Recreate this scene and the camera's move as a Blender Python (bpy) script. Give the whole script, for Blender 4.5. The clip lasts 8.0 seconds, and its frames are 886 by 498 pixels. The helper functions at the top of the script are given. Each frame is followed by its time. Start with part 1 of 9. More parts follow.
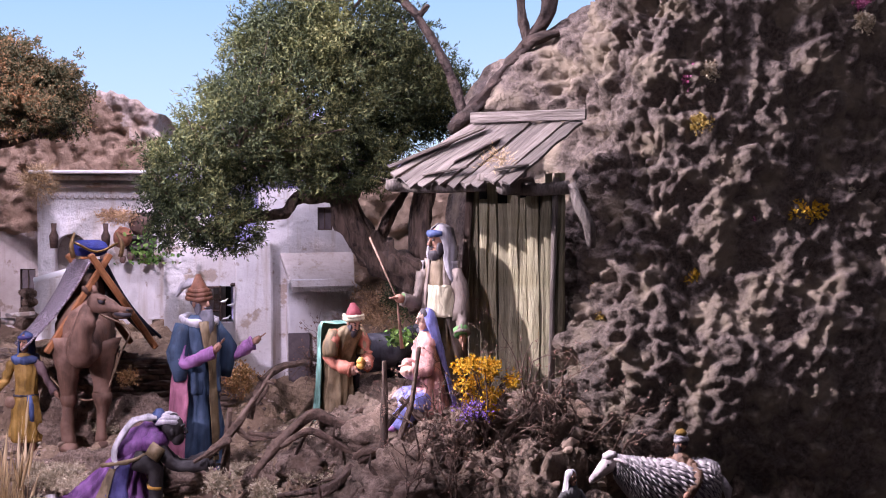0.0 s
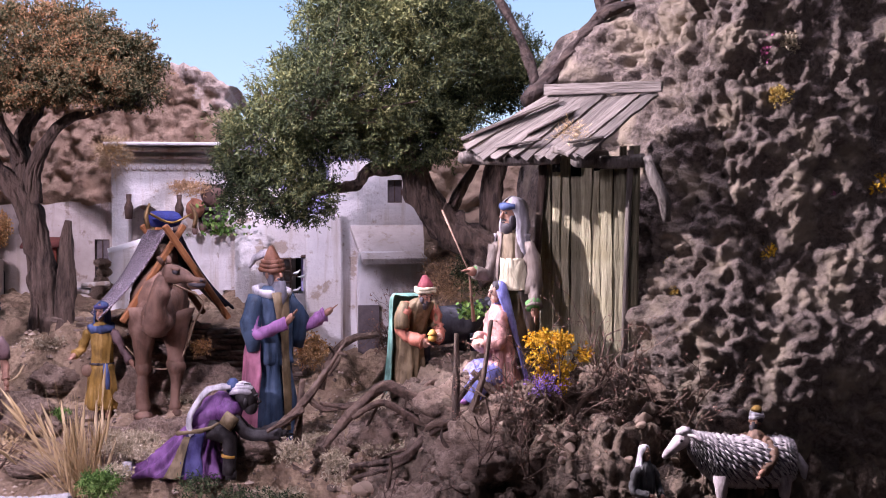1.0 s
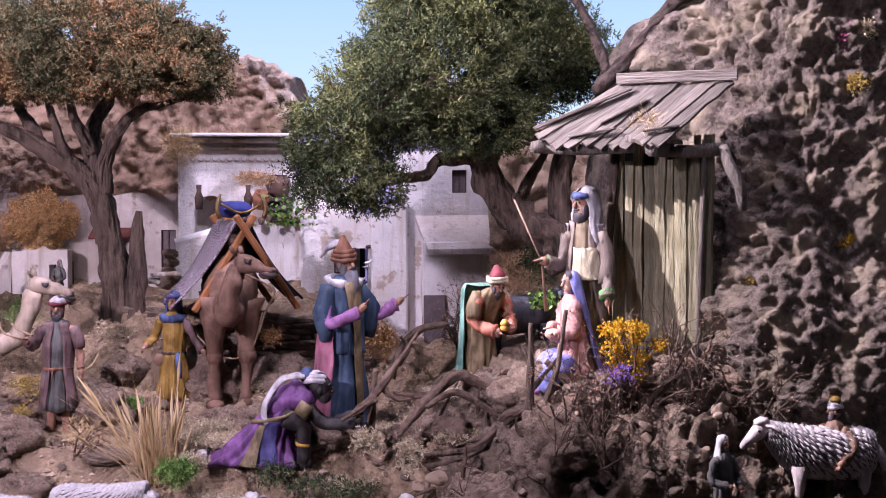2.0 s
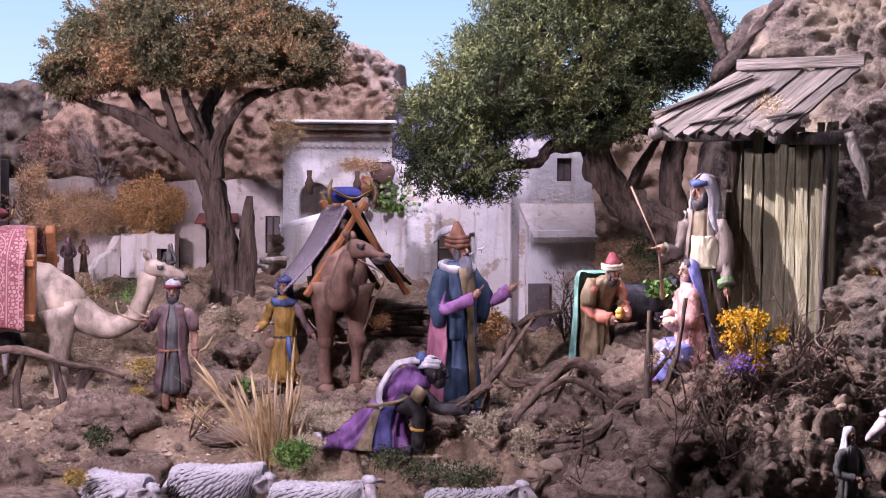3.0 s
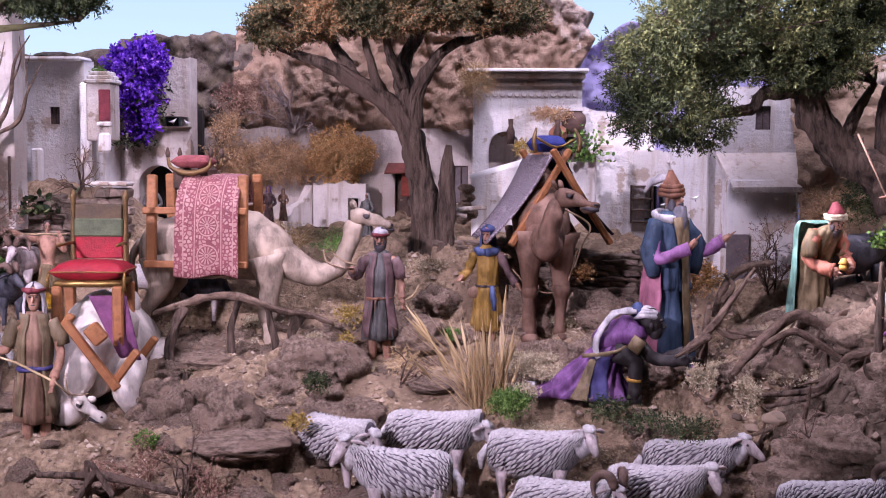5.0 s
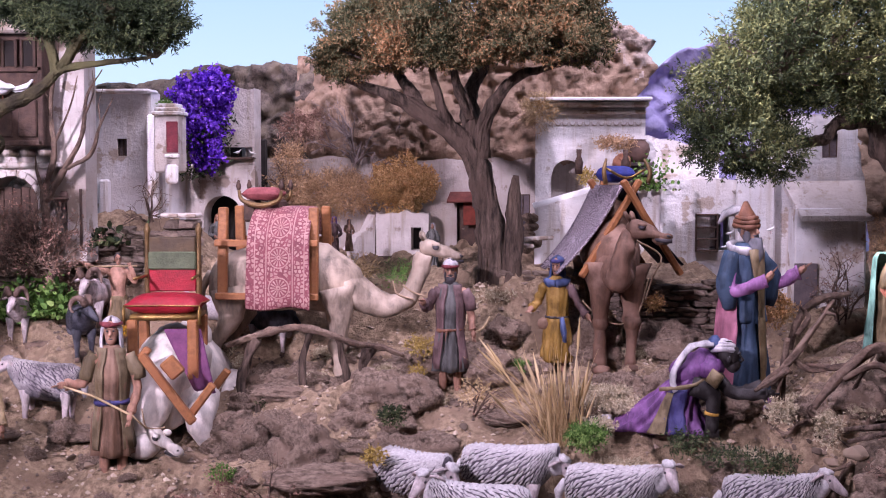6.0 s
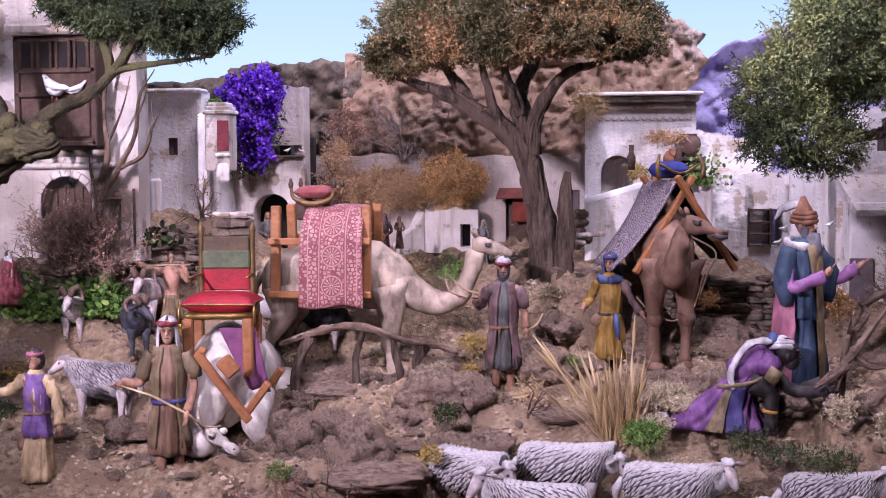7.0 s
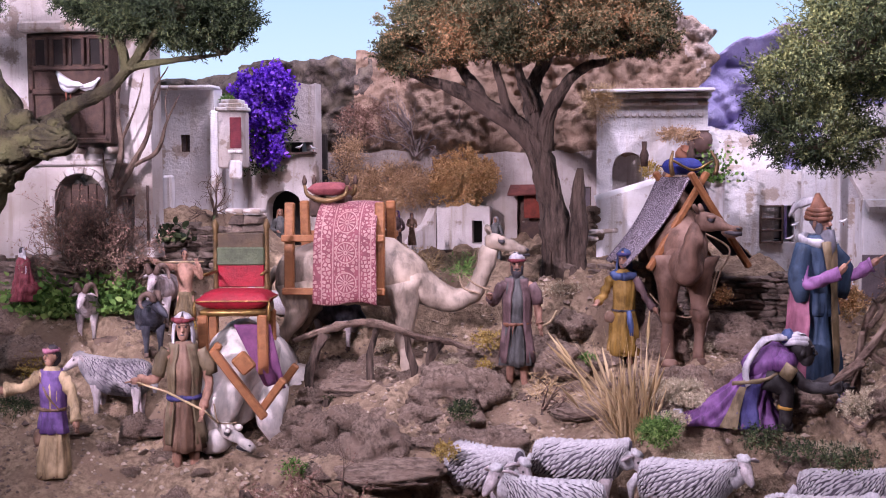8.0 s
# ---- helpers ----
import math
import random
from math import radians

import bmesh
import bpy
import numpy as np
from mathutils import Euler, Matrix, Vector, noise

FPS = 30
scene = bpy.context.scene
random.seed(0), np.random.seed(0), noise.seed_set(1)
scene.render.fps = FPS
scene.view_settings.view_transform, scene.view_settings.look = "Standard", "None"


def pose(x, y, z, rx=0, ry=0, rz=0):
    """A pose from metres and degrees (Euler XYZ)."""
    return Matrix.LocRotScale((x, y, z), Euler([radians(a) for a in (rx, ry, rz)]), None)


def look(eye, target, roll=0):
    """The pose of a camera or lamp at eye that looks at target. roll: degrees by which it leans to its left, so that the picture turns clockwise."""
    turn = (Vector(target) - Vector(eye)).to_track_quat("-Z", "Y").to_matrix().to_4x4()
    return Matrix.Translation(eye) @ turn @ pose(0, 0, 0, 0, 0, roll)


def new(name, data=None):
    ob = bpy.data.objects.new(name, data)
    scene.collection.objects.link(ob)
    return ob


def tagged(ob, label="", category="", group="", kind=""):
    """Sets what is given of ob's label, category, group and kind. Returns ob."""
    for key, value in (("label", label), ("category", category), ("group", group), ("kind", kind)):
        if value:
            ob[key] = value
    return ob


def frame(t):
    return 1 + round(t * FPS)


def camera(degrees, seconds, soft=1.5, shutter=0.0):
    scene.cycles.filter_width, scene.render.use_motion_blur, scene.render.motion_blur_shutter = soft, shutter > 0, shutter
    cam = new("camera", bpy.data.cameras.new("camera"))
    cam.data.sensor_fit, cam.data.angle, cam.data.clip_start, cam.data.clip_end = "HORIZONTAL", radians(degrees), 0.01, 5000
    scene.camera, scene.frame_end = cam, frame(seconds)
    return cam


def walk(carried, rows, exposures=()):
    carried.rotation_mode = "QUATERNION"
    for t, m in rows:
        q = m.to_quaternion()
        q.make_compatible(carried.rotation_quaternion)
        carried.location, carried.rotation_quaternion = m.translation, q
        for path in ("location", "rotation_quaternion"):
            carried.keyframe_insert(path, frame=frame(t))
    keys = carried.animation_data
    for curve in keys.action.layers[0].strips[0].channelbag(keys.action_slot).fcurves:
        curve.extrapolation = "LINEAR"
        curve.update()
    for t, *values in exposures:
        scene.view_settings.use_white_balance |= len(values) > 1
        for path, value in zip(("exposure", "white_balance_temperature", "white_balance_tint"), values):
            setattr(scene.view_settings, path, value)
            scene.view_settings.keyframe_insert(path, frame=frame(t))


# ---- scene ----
cam = camera(40.0, 8.0, soft=1.0)
# seconds, eye, target, roll
PATH = [
    (0, (0.1806, -0.0214, 1.5172), (0.5001, 1.9529, 1.5061), -0.35),
    (0.5, (0.1739, -0.0182, 1.5161), (0.4345, 1.9645, 1.4828), -0.09),
    (1, (0.1647, -0.0130, 1.5147), (0.3850, 1.9742, 1.4619), 0.00),
    (1.2, (0.1617, -0.0114, 1.5131), (0.3675, 1.9771, 1.4536), -0.01),
    (2.3, (0.0933, -0.0084, 1.5113), (0.2238, 1.9862, 1.4443), 0.03),
    (2.5, (0.0788, -0.0079, 1.5084), (0.1879, 1.9880, 1.4409), 0.20),
    (3, (0.0441, -0.0016, 1.5007), (0.0915, 1.9963, 1.4233), 0.39),
    (3.5, (-0.0000, 0.0000, 1.5000), (-0.0102, 1.9974, 1.3995), 0.23),
    (4, (-0.0380, 0.0003, 1.4907), (-0.0997, 1.9959, 1.3742), 0.36),
    (4.5, (-0.0607, 0.0065, 1.4825), (-0.1729, 1.9978, 1.3335), 0.19),
    (4.7, (-0.0760, 0.0090, 1.4842), (-0.2020, 1.9987, 1.3250), 0.26),
    (5.8, (-0.1515, 0.0061, 1.5130), (-0.3359, 1.9935, 1.3858), 0.18),
    (6, (-0.1639, 0.0065, 1.5132), (-0.3573, 1.9932, 1.3880), 0.07),
    (6.5, (-0.1870, 0.0097, 1.5183), (-0.4116, 1.9927, 1.3864), -0.29),
    (7, (-0.1912, 0.0092, 1.5185), (-0.4431, 1.9887, 1.3835), -0.39),
    (7.5, (-0.1950, 0.0074, 1.5164), (-0.4505, 1.9862, 1.3787), -0.37),
    (8, (-0.2085, 0.0045, 1.5194), (-0.4647, 1.9830, 1.3784), -0.42),
]
walk(cam, [(t, look(eye, target, roll)) for t, eye, target, roll in PATH])

# ---- light: an exhibition hall, unseen spots and added fills over the table-top landscape ----
world = bpy.data.worlds.new("world")
scene.world = world
world.use_nodes = True
world.node_tree.nodes["Background"].inputs[0].default_value = (0.58, 0.60, 0.74, 1)
world.node_tree.nodes["Background"].inputs[1].default_value = 0.38


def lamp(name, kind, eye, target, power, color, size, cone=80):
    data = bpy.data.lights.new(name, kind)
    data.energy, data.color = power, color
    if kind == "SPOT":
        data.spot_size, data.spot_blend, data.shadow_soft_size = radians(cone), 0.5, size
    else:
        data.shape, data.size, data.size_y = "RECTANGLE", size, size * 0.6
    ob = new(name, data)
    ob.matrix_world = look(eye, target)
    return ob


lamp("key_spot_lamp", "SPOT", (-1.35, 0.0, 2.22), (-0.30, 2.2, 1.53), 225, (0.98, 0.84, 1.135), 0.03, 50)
# unseen fills, added to brighten the western houses and the tower
lamp("west_fill", "SPOT", (-0.55, 0.15, 2.25), (-1.12, 2.15, 1.56), 68, (0.98, 0.845, 1.11), 0.08, 44)
lamp("east_fill", "SPOT", (0.48, 1.0, 3.3), (-0.02, 2.50, 1.58), 132, (0.97, 0.85, 1.14), 0.10, 52)
# this spot is placed from the standing man's cast shadow
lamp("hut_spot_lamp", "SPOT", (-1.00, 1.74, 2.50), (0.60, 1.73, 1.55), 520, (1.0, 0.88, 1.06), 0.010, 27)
# more unseen fills, added for the cliff, the west fronts and from overhead
lamp("cliff_fill", "SPOT", (0.25, -0.45, 2.35), (1.16, 1.6, 1.70), 36, (0.97, 0.85, 1.08), 0.15, 32)
lamp("west_front_fill", "SPOT", (-1.30, -0.1, 2.05), (-0.86, 2.25, 1.56), 76, (0.98, 0.845, 1.11), 0.05, 32)
lamp("overhead_fill", "AREA", (-0.10, 1.68, 3.3), (-0.10, 2.1, 1.4), 52, (0.95, 0.845, 1.15), 1.3)

# ---- materials ----
def mat(name, a, b=None, scale=20.0, rough=0.8, bump=0.3, bump_scale=None, metal=0.0, c=None, big=3.0, sheen=0.0, per_piece=0.0, spec=0.3, depth=0.01, grain=1.0):
    """A surface of two mixed colours with grain, larger stains of colour c and a fine relief."""
    m = bpy.data.materials.new(name)
    m.use_nodes = True
    nt = m.node_tree
    n, l = nt.nodes, nt.links
    bsdf = n["Principled BSDF"]
    b = b or tuple(v * 0.7 for v in a)
    co = n.new("ShaderNodeTexCoord")
    fine = n.new("ShaderNodeTexNoise")
    fine.inputs["Scale"].default_value, fine.inputs["Detail"].default_value, fine.inputs["Roughness"].default_value = scale, 6, 0.65
    along = n.new("ShaderNodeMapping")
    along.inputs["Scale"].default_value = (1, 1, grain)
    l.new(co.outputs["Object"], along.inputs["Vector"])
    l.new(along.outputs[0], fine.inputs["Vector"])
    ramp = n.new("ShaderNodeValToRGB")
    ramp.color_ramp.elements[0].position, ramp.color_ramp.elements[1].position = 0.35, 0.65
    ramp.color_ramp.elements[0].color, ramp.color_ramp.elements[1].color = (*b, 1), (*a, 1)
    l.new(fine.outputs["Fac"], ramp.inputs["Fac"])
    out = ramp.outputs["Color"]
    if c:
        wide = n.new("ShaderNodeTexNoise")
        wide.inputs["Scale"].default_value, wide.inputs["Detail"].default_value = big, 5
        l.new(co.outputs["Object"], wide.inputs["Vector"])
        cut = n.new("ShaderNodeValToRGB")
        cut.color_ramp.elements[0].position, cut.color_ramp.elements[1].position = 0.48, 0.64
        l.new(wide.outputs["Fac"], cut.inputs["Fac"])
        mix = n.new("ShaderNodeMix")
        mix.data_type = "RGBA"
        mix.inputs[7].default_value = (*c, 1)
        l.new(cut.outputs["Color"], mix.inputs[0])
        l.new(out, mix.inputs[6])
        out = mix.outputs[2]
    if per_piece:
        info = n.new("ShaderNodeObjectInfo")
        hsv = n.new("ShaderNodeHueSaturation")
        ma = n.new("ShaderNodeMapRange")
        ma.inputs[3].default_value, ma.inputs[4].default_value = 1 - per_piece, 1 + per_piece
        l.new(info.outputs["Random"], ma.inputs[0])
        l.new(ma.outputs[0], hsv.inputs["Value"])
        l.new(out, hsv.inputs["Color"])
        out = hsv.outputs["Color"]
    l.new(out, bsdf.inputs["Base Color"])
    bsdf.inputs["Roughness"].default_value, bsdf.inputs["Metallic"].default_value = rough, metal
    bsdf.inputs["Specular IOR Level"].default_value = spec
    if bump:
        tex = n.new("ShaderNodeTexNoise")
        tex.inputs["Scale"].default_value, tex.inputs["Detail"].default_value, tex.inputs["Roughness"].default_value = bump_scale or scale * 3, 8, 0.65
        l.new(along.outputs[0], tex.inputs["Vector"])
        bp = n.new("ShaderNodeBump")
        bp.inputs["Strength"].default_value, bp.inputs["Distance"].default_value = bump, depth
        l.new(tex.outputs["Fac"], bp.inputs["Height"])
        l.new(bp.outputs["Normal"], bsdf.inputs["Normal"])
    return m


def leafy(name, a, b, c=None):
    """Foliage whose colour differs from leaf to leaf and from bough to bough."""
    m = bpy.data.materials.new(name)
    m.use_nodes = True
    n, l = m.node_tree.nodes, m.node_tree.links
    bsdf = n["Principled BSDF"]
    geo, co, noi = n.new("ShaderNodeNewGeometry"), n.new("ShaderNodeTexCoord"), n.new("ShaderNodeTexNoise")
    noi.inputs["Scale"].default_value, noi.inputs["Detail"].default_value = 9, 3
    l.new(co.outputs["Object"], noi.inputs["Vector"])
    add = n.new("ShaderNodeMath")
    add.operation = "MULTIPLY_ADD"
    add.inputs[1].default_value, add.inputs[2].default_value = 0.45, -0.22
    l.new(geo.outputs["Random Per Island"], add.inputs[0])
    tot = n.new("ShaderNodeMath")
    l.new(add.outputs[0], tot.inputs[0])
    l.new(noi.outputs["Fac"], tot.inputs[1])
    ramp = n.new("ShaderNodeValToRGB")
    e = ramp.color_ramp.elements
    e[0].position, e[0].color = 0.3, (*a, 1)
    e[1].position, e[1].color = 0.58, (*b, 1)
    if c:
        k = e.new(0.72)
        k.color = (*c, 1)
    l.new(tot.outputs[0], ramp.inputs["Fac"])
    l.new(ramp.outputs["Color"], bsdf.inputs["Base Color"])
    bsdf.inputs["Roughness"].default_value = 0.75
    bsdf.inputs["Specular IOR Level"].default_value = 0.2
    return m


M_GROUND = mat("sandy_ground", (0.50, 0.360, 0.238), (0.18, 0.124, 0.080), 95, 0.95, 1.0, 190, c=(0.27, 0.185, 0.125), big=17, depth=0.009)
M_CLIFF = mat("grey_brown_tufa", (0.20, 0.155, 0.130), (0.075, 0.057, 0.046), 130, 0.95, 1.0, 190, c=(0.26, 0.206, 0.150), big=16, depth=0.008)
M_BANK = mat("brown_tufa", (0.26, 0.190, 0.140), (0.080, 0.057, 0.042), 90, 0.95, 1.0, 170, c=(0.155, 0.112, 0.080), big=22, depth=0.008)
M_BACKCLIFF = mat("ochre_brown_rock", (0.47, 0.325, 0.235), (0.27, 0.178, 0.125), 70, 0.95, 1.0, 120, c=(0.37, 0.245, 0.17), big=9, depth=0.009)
# paler copy of the bluff's rock, for light painted on its top
M_LITROCK = mat("painted_lit_rock", (0.66, 0.54, 0.48), (0.42, 0.32, 0.26), 90, 0.95, 1.0, 140, c=(0.50, 0.37, 0.29), big=20, depth=0.008)
M_ROCK = mat("brown_rock", (0.45, 0.325, 0.245), (0.14, 0.095, 0.070), 5.5, 0.95, 1.0, 14, c=(0.30, 0.205, 0.150), big=1.6, depth=0.010)
M_STONE = mat("flat_stone", (0.30, 0.225, 0.18), (0.16, 0.115, 0.09), 2.2, 0.95, 0.8, 7, per_piece=0.35)


def plaster(name, a, b, stain, bare):
    """Old limewash: mottled, with rain streaks, and flaked patches where the render shows."""
    m = mat(name, a, b, 18, 0.92, 0.55, 70, c=tuple((x + y) / 2 for x, y in zip(b, stain)), big=5)
    n, l = m.node_tree.nodes, m.node_tree.links
    bsdf = n["Principled BSDF"]
    first = bsdf.inputs["Base Color"].links[0].from_socket
    co, mp = n.new("ShaderNodeTexCoord"), n.new("ShaderNodeMapping")
    mp.inputs["Scale"].default_value = (60, 60, 5)
    l.new(co.outputs["Object"], mp.inputs["Vector"])
    for vec, scale, lo, hi, col, top in ((mp.outputs[0], 1.0, 0.53, 0.70, stain, 0.75), (co.outputs["Object"], 14.0, 0.575, 0.61, bare, 0.8), (co.outputs["Object"], 60.0, 0.62, 0.68, bare, 0.6)):
        t, r, mul, mix = n.new("ShaderNodeTexNoise"), n.new("ShaderNodeValToRGB"), n.new("ShaderNodeMath"), n.new("ShaderNodeMix")
        t.inputs["Scale"].default_value, t.inputs["Detail"].default_value, t.inputs["Roughness"].default_value = scale, 7, 0.6
        l.new(vec, t.inputs["Vector"])
        r.color_ramp.elements[0].position, r.color_ramp.elements[1].position = lo, hi
        l.new(t.outputs["Fac"], r.inputs["Fac"])
        mul.operation, mul.inputs[1].default_value = "MULTIPLY", top
        l.new(r.outputs["Color"], mul.inputs[0])
        mix.data_type = "RGBA"
        mix.inputs[7].default_value = (*col, 1)
        l.new(mul.outputs[0], mix.inputs[0])
        l.new(first, mix.inputs[6])
        first = mix.outputs[2]
    l.new(first, bsdf.inputs["Base Color"])
    return m


M_WHITE = plaster("weathered_white_plaster", (0.80, 0.77, 0.77), (0.66, 0.62, 0.62), (0.48, 0.40, 0.33), (0.36, 0.27, 0.20))
M_CREAM = plaster("stained_cream_plaster", (0.66, 0.60, 0.57), (0.48, 0.42, 0.39), (0.34, 0.27, 0.21), (0.24, 0.175, 0.13))
M_BEIGE = plaster("dull_beige_plaster", (0.52, 0.45, 0.42), (0.38, 0.32, 0.29), (0.28, 0.22, 0.18), (0.22, 0.16, 0.12))
M_WOOD = mat("dark_brown_wood", (0.10, 0.058, 0.042), (0.05, 0.03, 0.024), 60, 0.7, 0.5, 120)
M_GREYWOOD = mat("weathered_grey_wood", (0.22, 0.185, 0.162), (0.10, 0.081, 0.07), 260, 0.85, 0.8, 200, per_piece=0.3, grain=0.08)
M_HUTWOOD = mat("mossy_hut_board", (0.44, 0.40, 0.26), (0.21, 0.18, 0.115), 330, 0.85, 0.9, 400, c=(0.25, 0.22, 0.13), big=16, per_piece=0.3, grain=0.08)
M_ORANGEWOOD = mat("varnished_orange_wood", (0.36, 0.15, 0.06), (0.20, 0.08, 0.032), 70, 0.5, 0.25, 120, c=(0.26, 0.10, 0.04), big=25)
M_BARK = mat("furrowed_bark", (0.20, 0.138, 0.106), (0.03, 0.02, 0.016), 95, 0.95, 1.0, 150, c=(0.15, 0.10, 0.077), big=12, depth=0.012, grain=0.16)
M_MOSSBARK = mat("mossy_bark", (0.095, 0.078, 0.042), (0.035, 0.028, 0.018), 60, 0.95, 1.0, 120, c=(0.125, 0.115, 0.052), big=12)
M_DARKBARK = mat("old_dark_bark", (0.075, 0.05, 0.04), (0.028, 0.02, 0.017), 55, 0.95, 1.0, 130)
M_TWIG = mat("dry_twig", (0.20, 0.13, 0.095), (0.065, 0.042, 0.032), 75, 0.9, 1.0, 160, c=(0.26, 0.18, 0.135), big=22, depth=0.007)
M_PALETWIG = mat("bleached_twig", (0.34, 0.27, 0.25), (0.19, 0.145, 0.13), 60, 0.9, 0.4, 120)
# near-black colour that stands in for the shade inside openings
M_SHADE = mat("interior_shade", (0.03, 0.024, 0.022), (0.018, 0.015, 0.014), 20, 0.95, 0.2)
M_HALL = mat("hall_paint", (0.10, 0.095, 0.10), (0.08, 0.075, 0.08), 2, 0.9, 0.1)


# ---- mesh tools ----
def part(name, bm, material, parent=None, label="", smooth=True):
    """Links a bmesh as one mesh object, under a thing where one is given."""
    me = bpy.data.meshes.new(name)
    bmesh.ops.recalc_face_normals(bm, faces=bm.faces)
    bm.to_mesh(me)
    bm.free()
    for m in material if isinstance(material, (list, tuple)) else [material]:
        me.materials.append(m)
    if smooth:
        me.shade_smooth()
    ob = new(name, me)
    if parent:
        ob.parent = parent
    if label:
        ob["label"] = label
    return ob


def sheet(name, verts, faces, material, parent=None, smooth=True):
    me = bpy.data.meshes.new(name)
    me.from_pydata(verts, [], faces)
    me.materials.append(material)
    if smooth:
        me.shade_smooth()
    ob = new(name, me)
    if parent:
        ob.parent = parent
    return ob


def thing(name, label, category, at=(0, 0, 0), turn=0, group="", size=1.0):
    ob = new(name)
    ob.empty_display_size = 0.02
    ob.matrix_basis = pose(*at, 0, 0, turn) @ Matrix.Scale(size, 4)
    return tagged(ob, label, category, group)


def box(bm, c, s, turn=(0, 0, 0), mi=0, bevel=0.0, taper=1.0):
    """A box about c with sides s, its edges chamfered by bevel."""
    m = pose(*c, *turn)
    made = bmesh.ops.create_cube(bm, size=1.0)["verts"]
    for v in made:
        k = taper if v.co.z > 0 else 1.0
        v.co = Vector((v.co.x * s[0] * k, v.co.y * s[1] * k, v.co.z * s[2]))
    faces = list({f for v in made for f in v.link_faces})
    for f in faces:
        f.material_index = mi
    if bevel:
        edges = list({e for v in made for e in v.link_edges})
        res = bmesh.ops.bevel(bm, geom=edges, offset=bevel, segments=1, affect="EDGES", profile=0.5)
        made = list({v for f in res["faces"] for v in f.verts} | {v for v in made if v.is_valid})
        for f in res["faces"]:
            f.material_index = mi
    for v in made:
        v.co = m @ v.co
    return made


def tube(bm, pts, radii, n=8, mi=0, flat=1.0, wob=0.0, seed=0, cap=True, ridge=0.0):
    """A tapered limb along pts."""
    pts = [Vector(p) for p in pts]
    if not isinstance(radii, (list, tuple)):
        radii = [radii] * len(pts)
    if len(radii) != len(pts):
        radii = [float(np.interp(i / (len(pts) - 1), np.linspace(0, 1, len(radii)), radii)) for i in range(len(pts))]
    d = (pts[1] - pts[0]).normalized()
    side = d.orthogonal().normalized()
    rings = []
    run = 0.0
    for i, p in enumerate(pts):
        run += (p - pts[max(i - 1, 0)]).length
        d = (pts[min(i + 1, len(pts) - 1)] - pts[max(i - 1, 0)]).normalized()
        side = (side - d * side.dot(d)).normalized()
        up = d.cross(side)
        ring = []
        for k in range(n):
            a = 2 * math.pi * k / n
            r = radii[i]
            if wob:
                r *= 1 + wob * noise.noise((p.x * 60 + math.cos(a) * 1.3 + seed, p.y * 60 + math.sin(a) * 1.3, p.z * 25))
            if ridge:
                r *= 1 + ridge * (0.5 - 1.6 * abs(noise.noise((math.cos(a + run * 6) * 2.6 + seed, math.sin(a + run * 6) * 2.6, run * 7))))
            ring.append(bm.verts.new(p + side * math.cos(a) * r + up * math.sin(a) * r * flat))
        rings.append(ring)
    for r0, r1 in zip(rings, rings[1:]):
        for k in range(n):
            f = bm.faces.new((r0[k], r0[(k + 1) % n], r1[(k + 1) % n], r1[k]))
            f.material_index = mi
    if cap:
        for ring in (rings[0][::-1], rings[-1]):
            bm.faces.new(ring).material_index = mi
    return rings


def ball(bm, c, s, mi=0, turn=(0, 0, 0), u=12, v=8, lump=0.0, seed=0):
    """An ellipsoid, lumpy if wanted."""
    m = pose(*c, *turn)

    def spot(x, y, z):
        k = 1 + lump * noise.noise(Vector((x, y, z)) * 2.2 + Vector((seed, seed * 1.7, 0))) if lump else 1
        return bm.verts.new(m @ Vector((x * s[0] * k, y * s[1] * k, z * s[2] * k)))

    rings = [[spot(math.sin(a) * math.cos(b), math.sin(a) * math.sin(b), math.cos(a)) for b in np.linspace(0, 2 * math.pi, u, endpoint=False)] for a in np.linspace(0, math.pi, v + 1)[1:-1]]
    ends = spot(0, 0, 1), spot(0, 0, -1)
    for r0, r1 in zip(rings, rings[1:]):
        for k in range(u):
            bm.faces.new((r0[k], r1[k], r1[(k + 1) % u], r0[(k + 1) % u])).material_index = mi
    for k in range(u):
        bm.faces.new((ends[0], rings[0][k], rings[0][(k + 1) % u])).material_index = mi
        bm.faces.new((ends[1], rings[-1][(k + 1) % u], rings[-1][k])).material_index = mi


def curve(pts, n):
    """A smooth line of n points through pts."""
    p = [Vector(q) for q in pts]
    p = [2 * p[0] - p[1]] + p + [2 * p[-1] - p[-2]]
    out = []
    for i in range(n):
        t = i / (n - 1) * (len(p) - 3)
        k = min(int(t), len(p) - 4)
        t -= k
        a, b, c, d = p[k:k + 4]
        out.append(0.5 * (2 * b + (c - a) * t + (2 * a - 5 * b + 4 * c - d) * t * t + (3 * b - a - 3 * c + d) * t ** 3))
    return out


def smooth(a, b, x):
    t = np.clip((x - a) / (b - a), 0.0, 1.0)
    return t * t * (3 - 2 * t)


def scatter(i, j, k, salt):
    """Evenly spread numbers from 0 to 1 for whole-numbered cells."""
    h = (i * 73856093 ^ j * 19349663 ^ k * 83492791 ^ salt * 2654435761) & 0xFFFFFFFF
    h = ((h ^ (h >> 15)) * 2246822519) & 0xFFFFFFFF
    h = ((h ^ (h >> 13)) * 3266489917) & 0xFFFFFFFF
    return (h ^ (h >> 16)) / 4294967296.0


def cells_of(x, y, z):
    q = np.broadcast_arrays(np.asarray(x, float), np.asarray(y, float), np.asarray(z, float))
    f = [np.floor(v) for v in q]
    return [v.astype(np.int64) for v in f], [v - w for v, w in zip(q, f)]


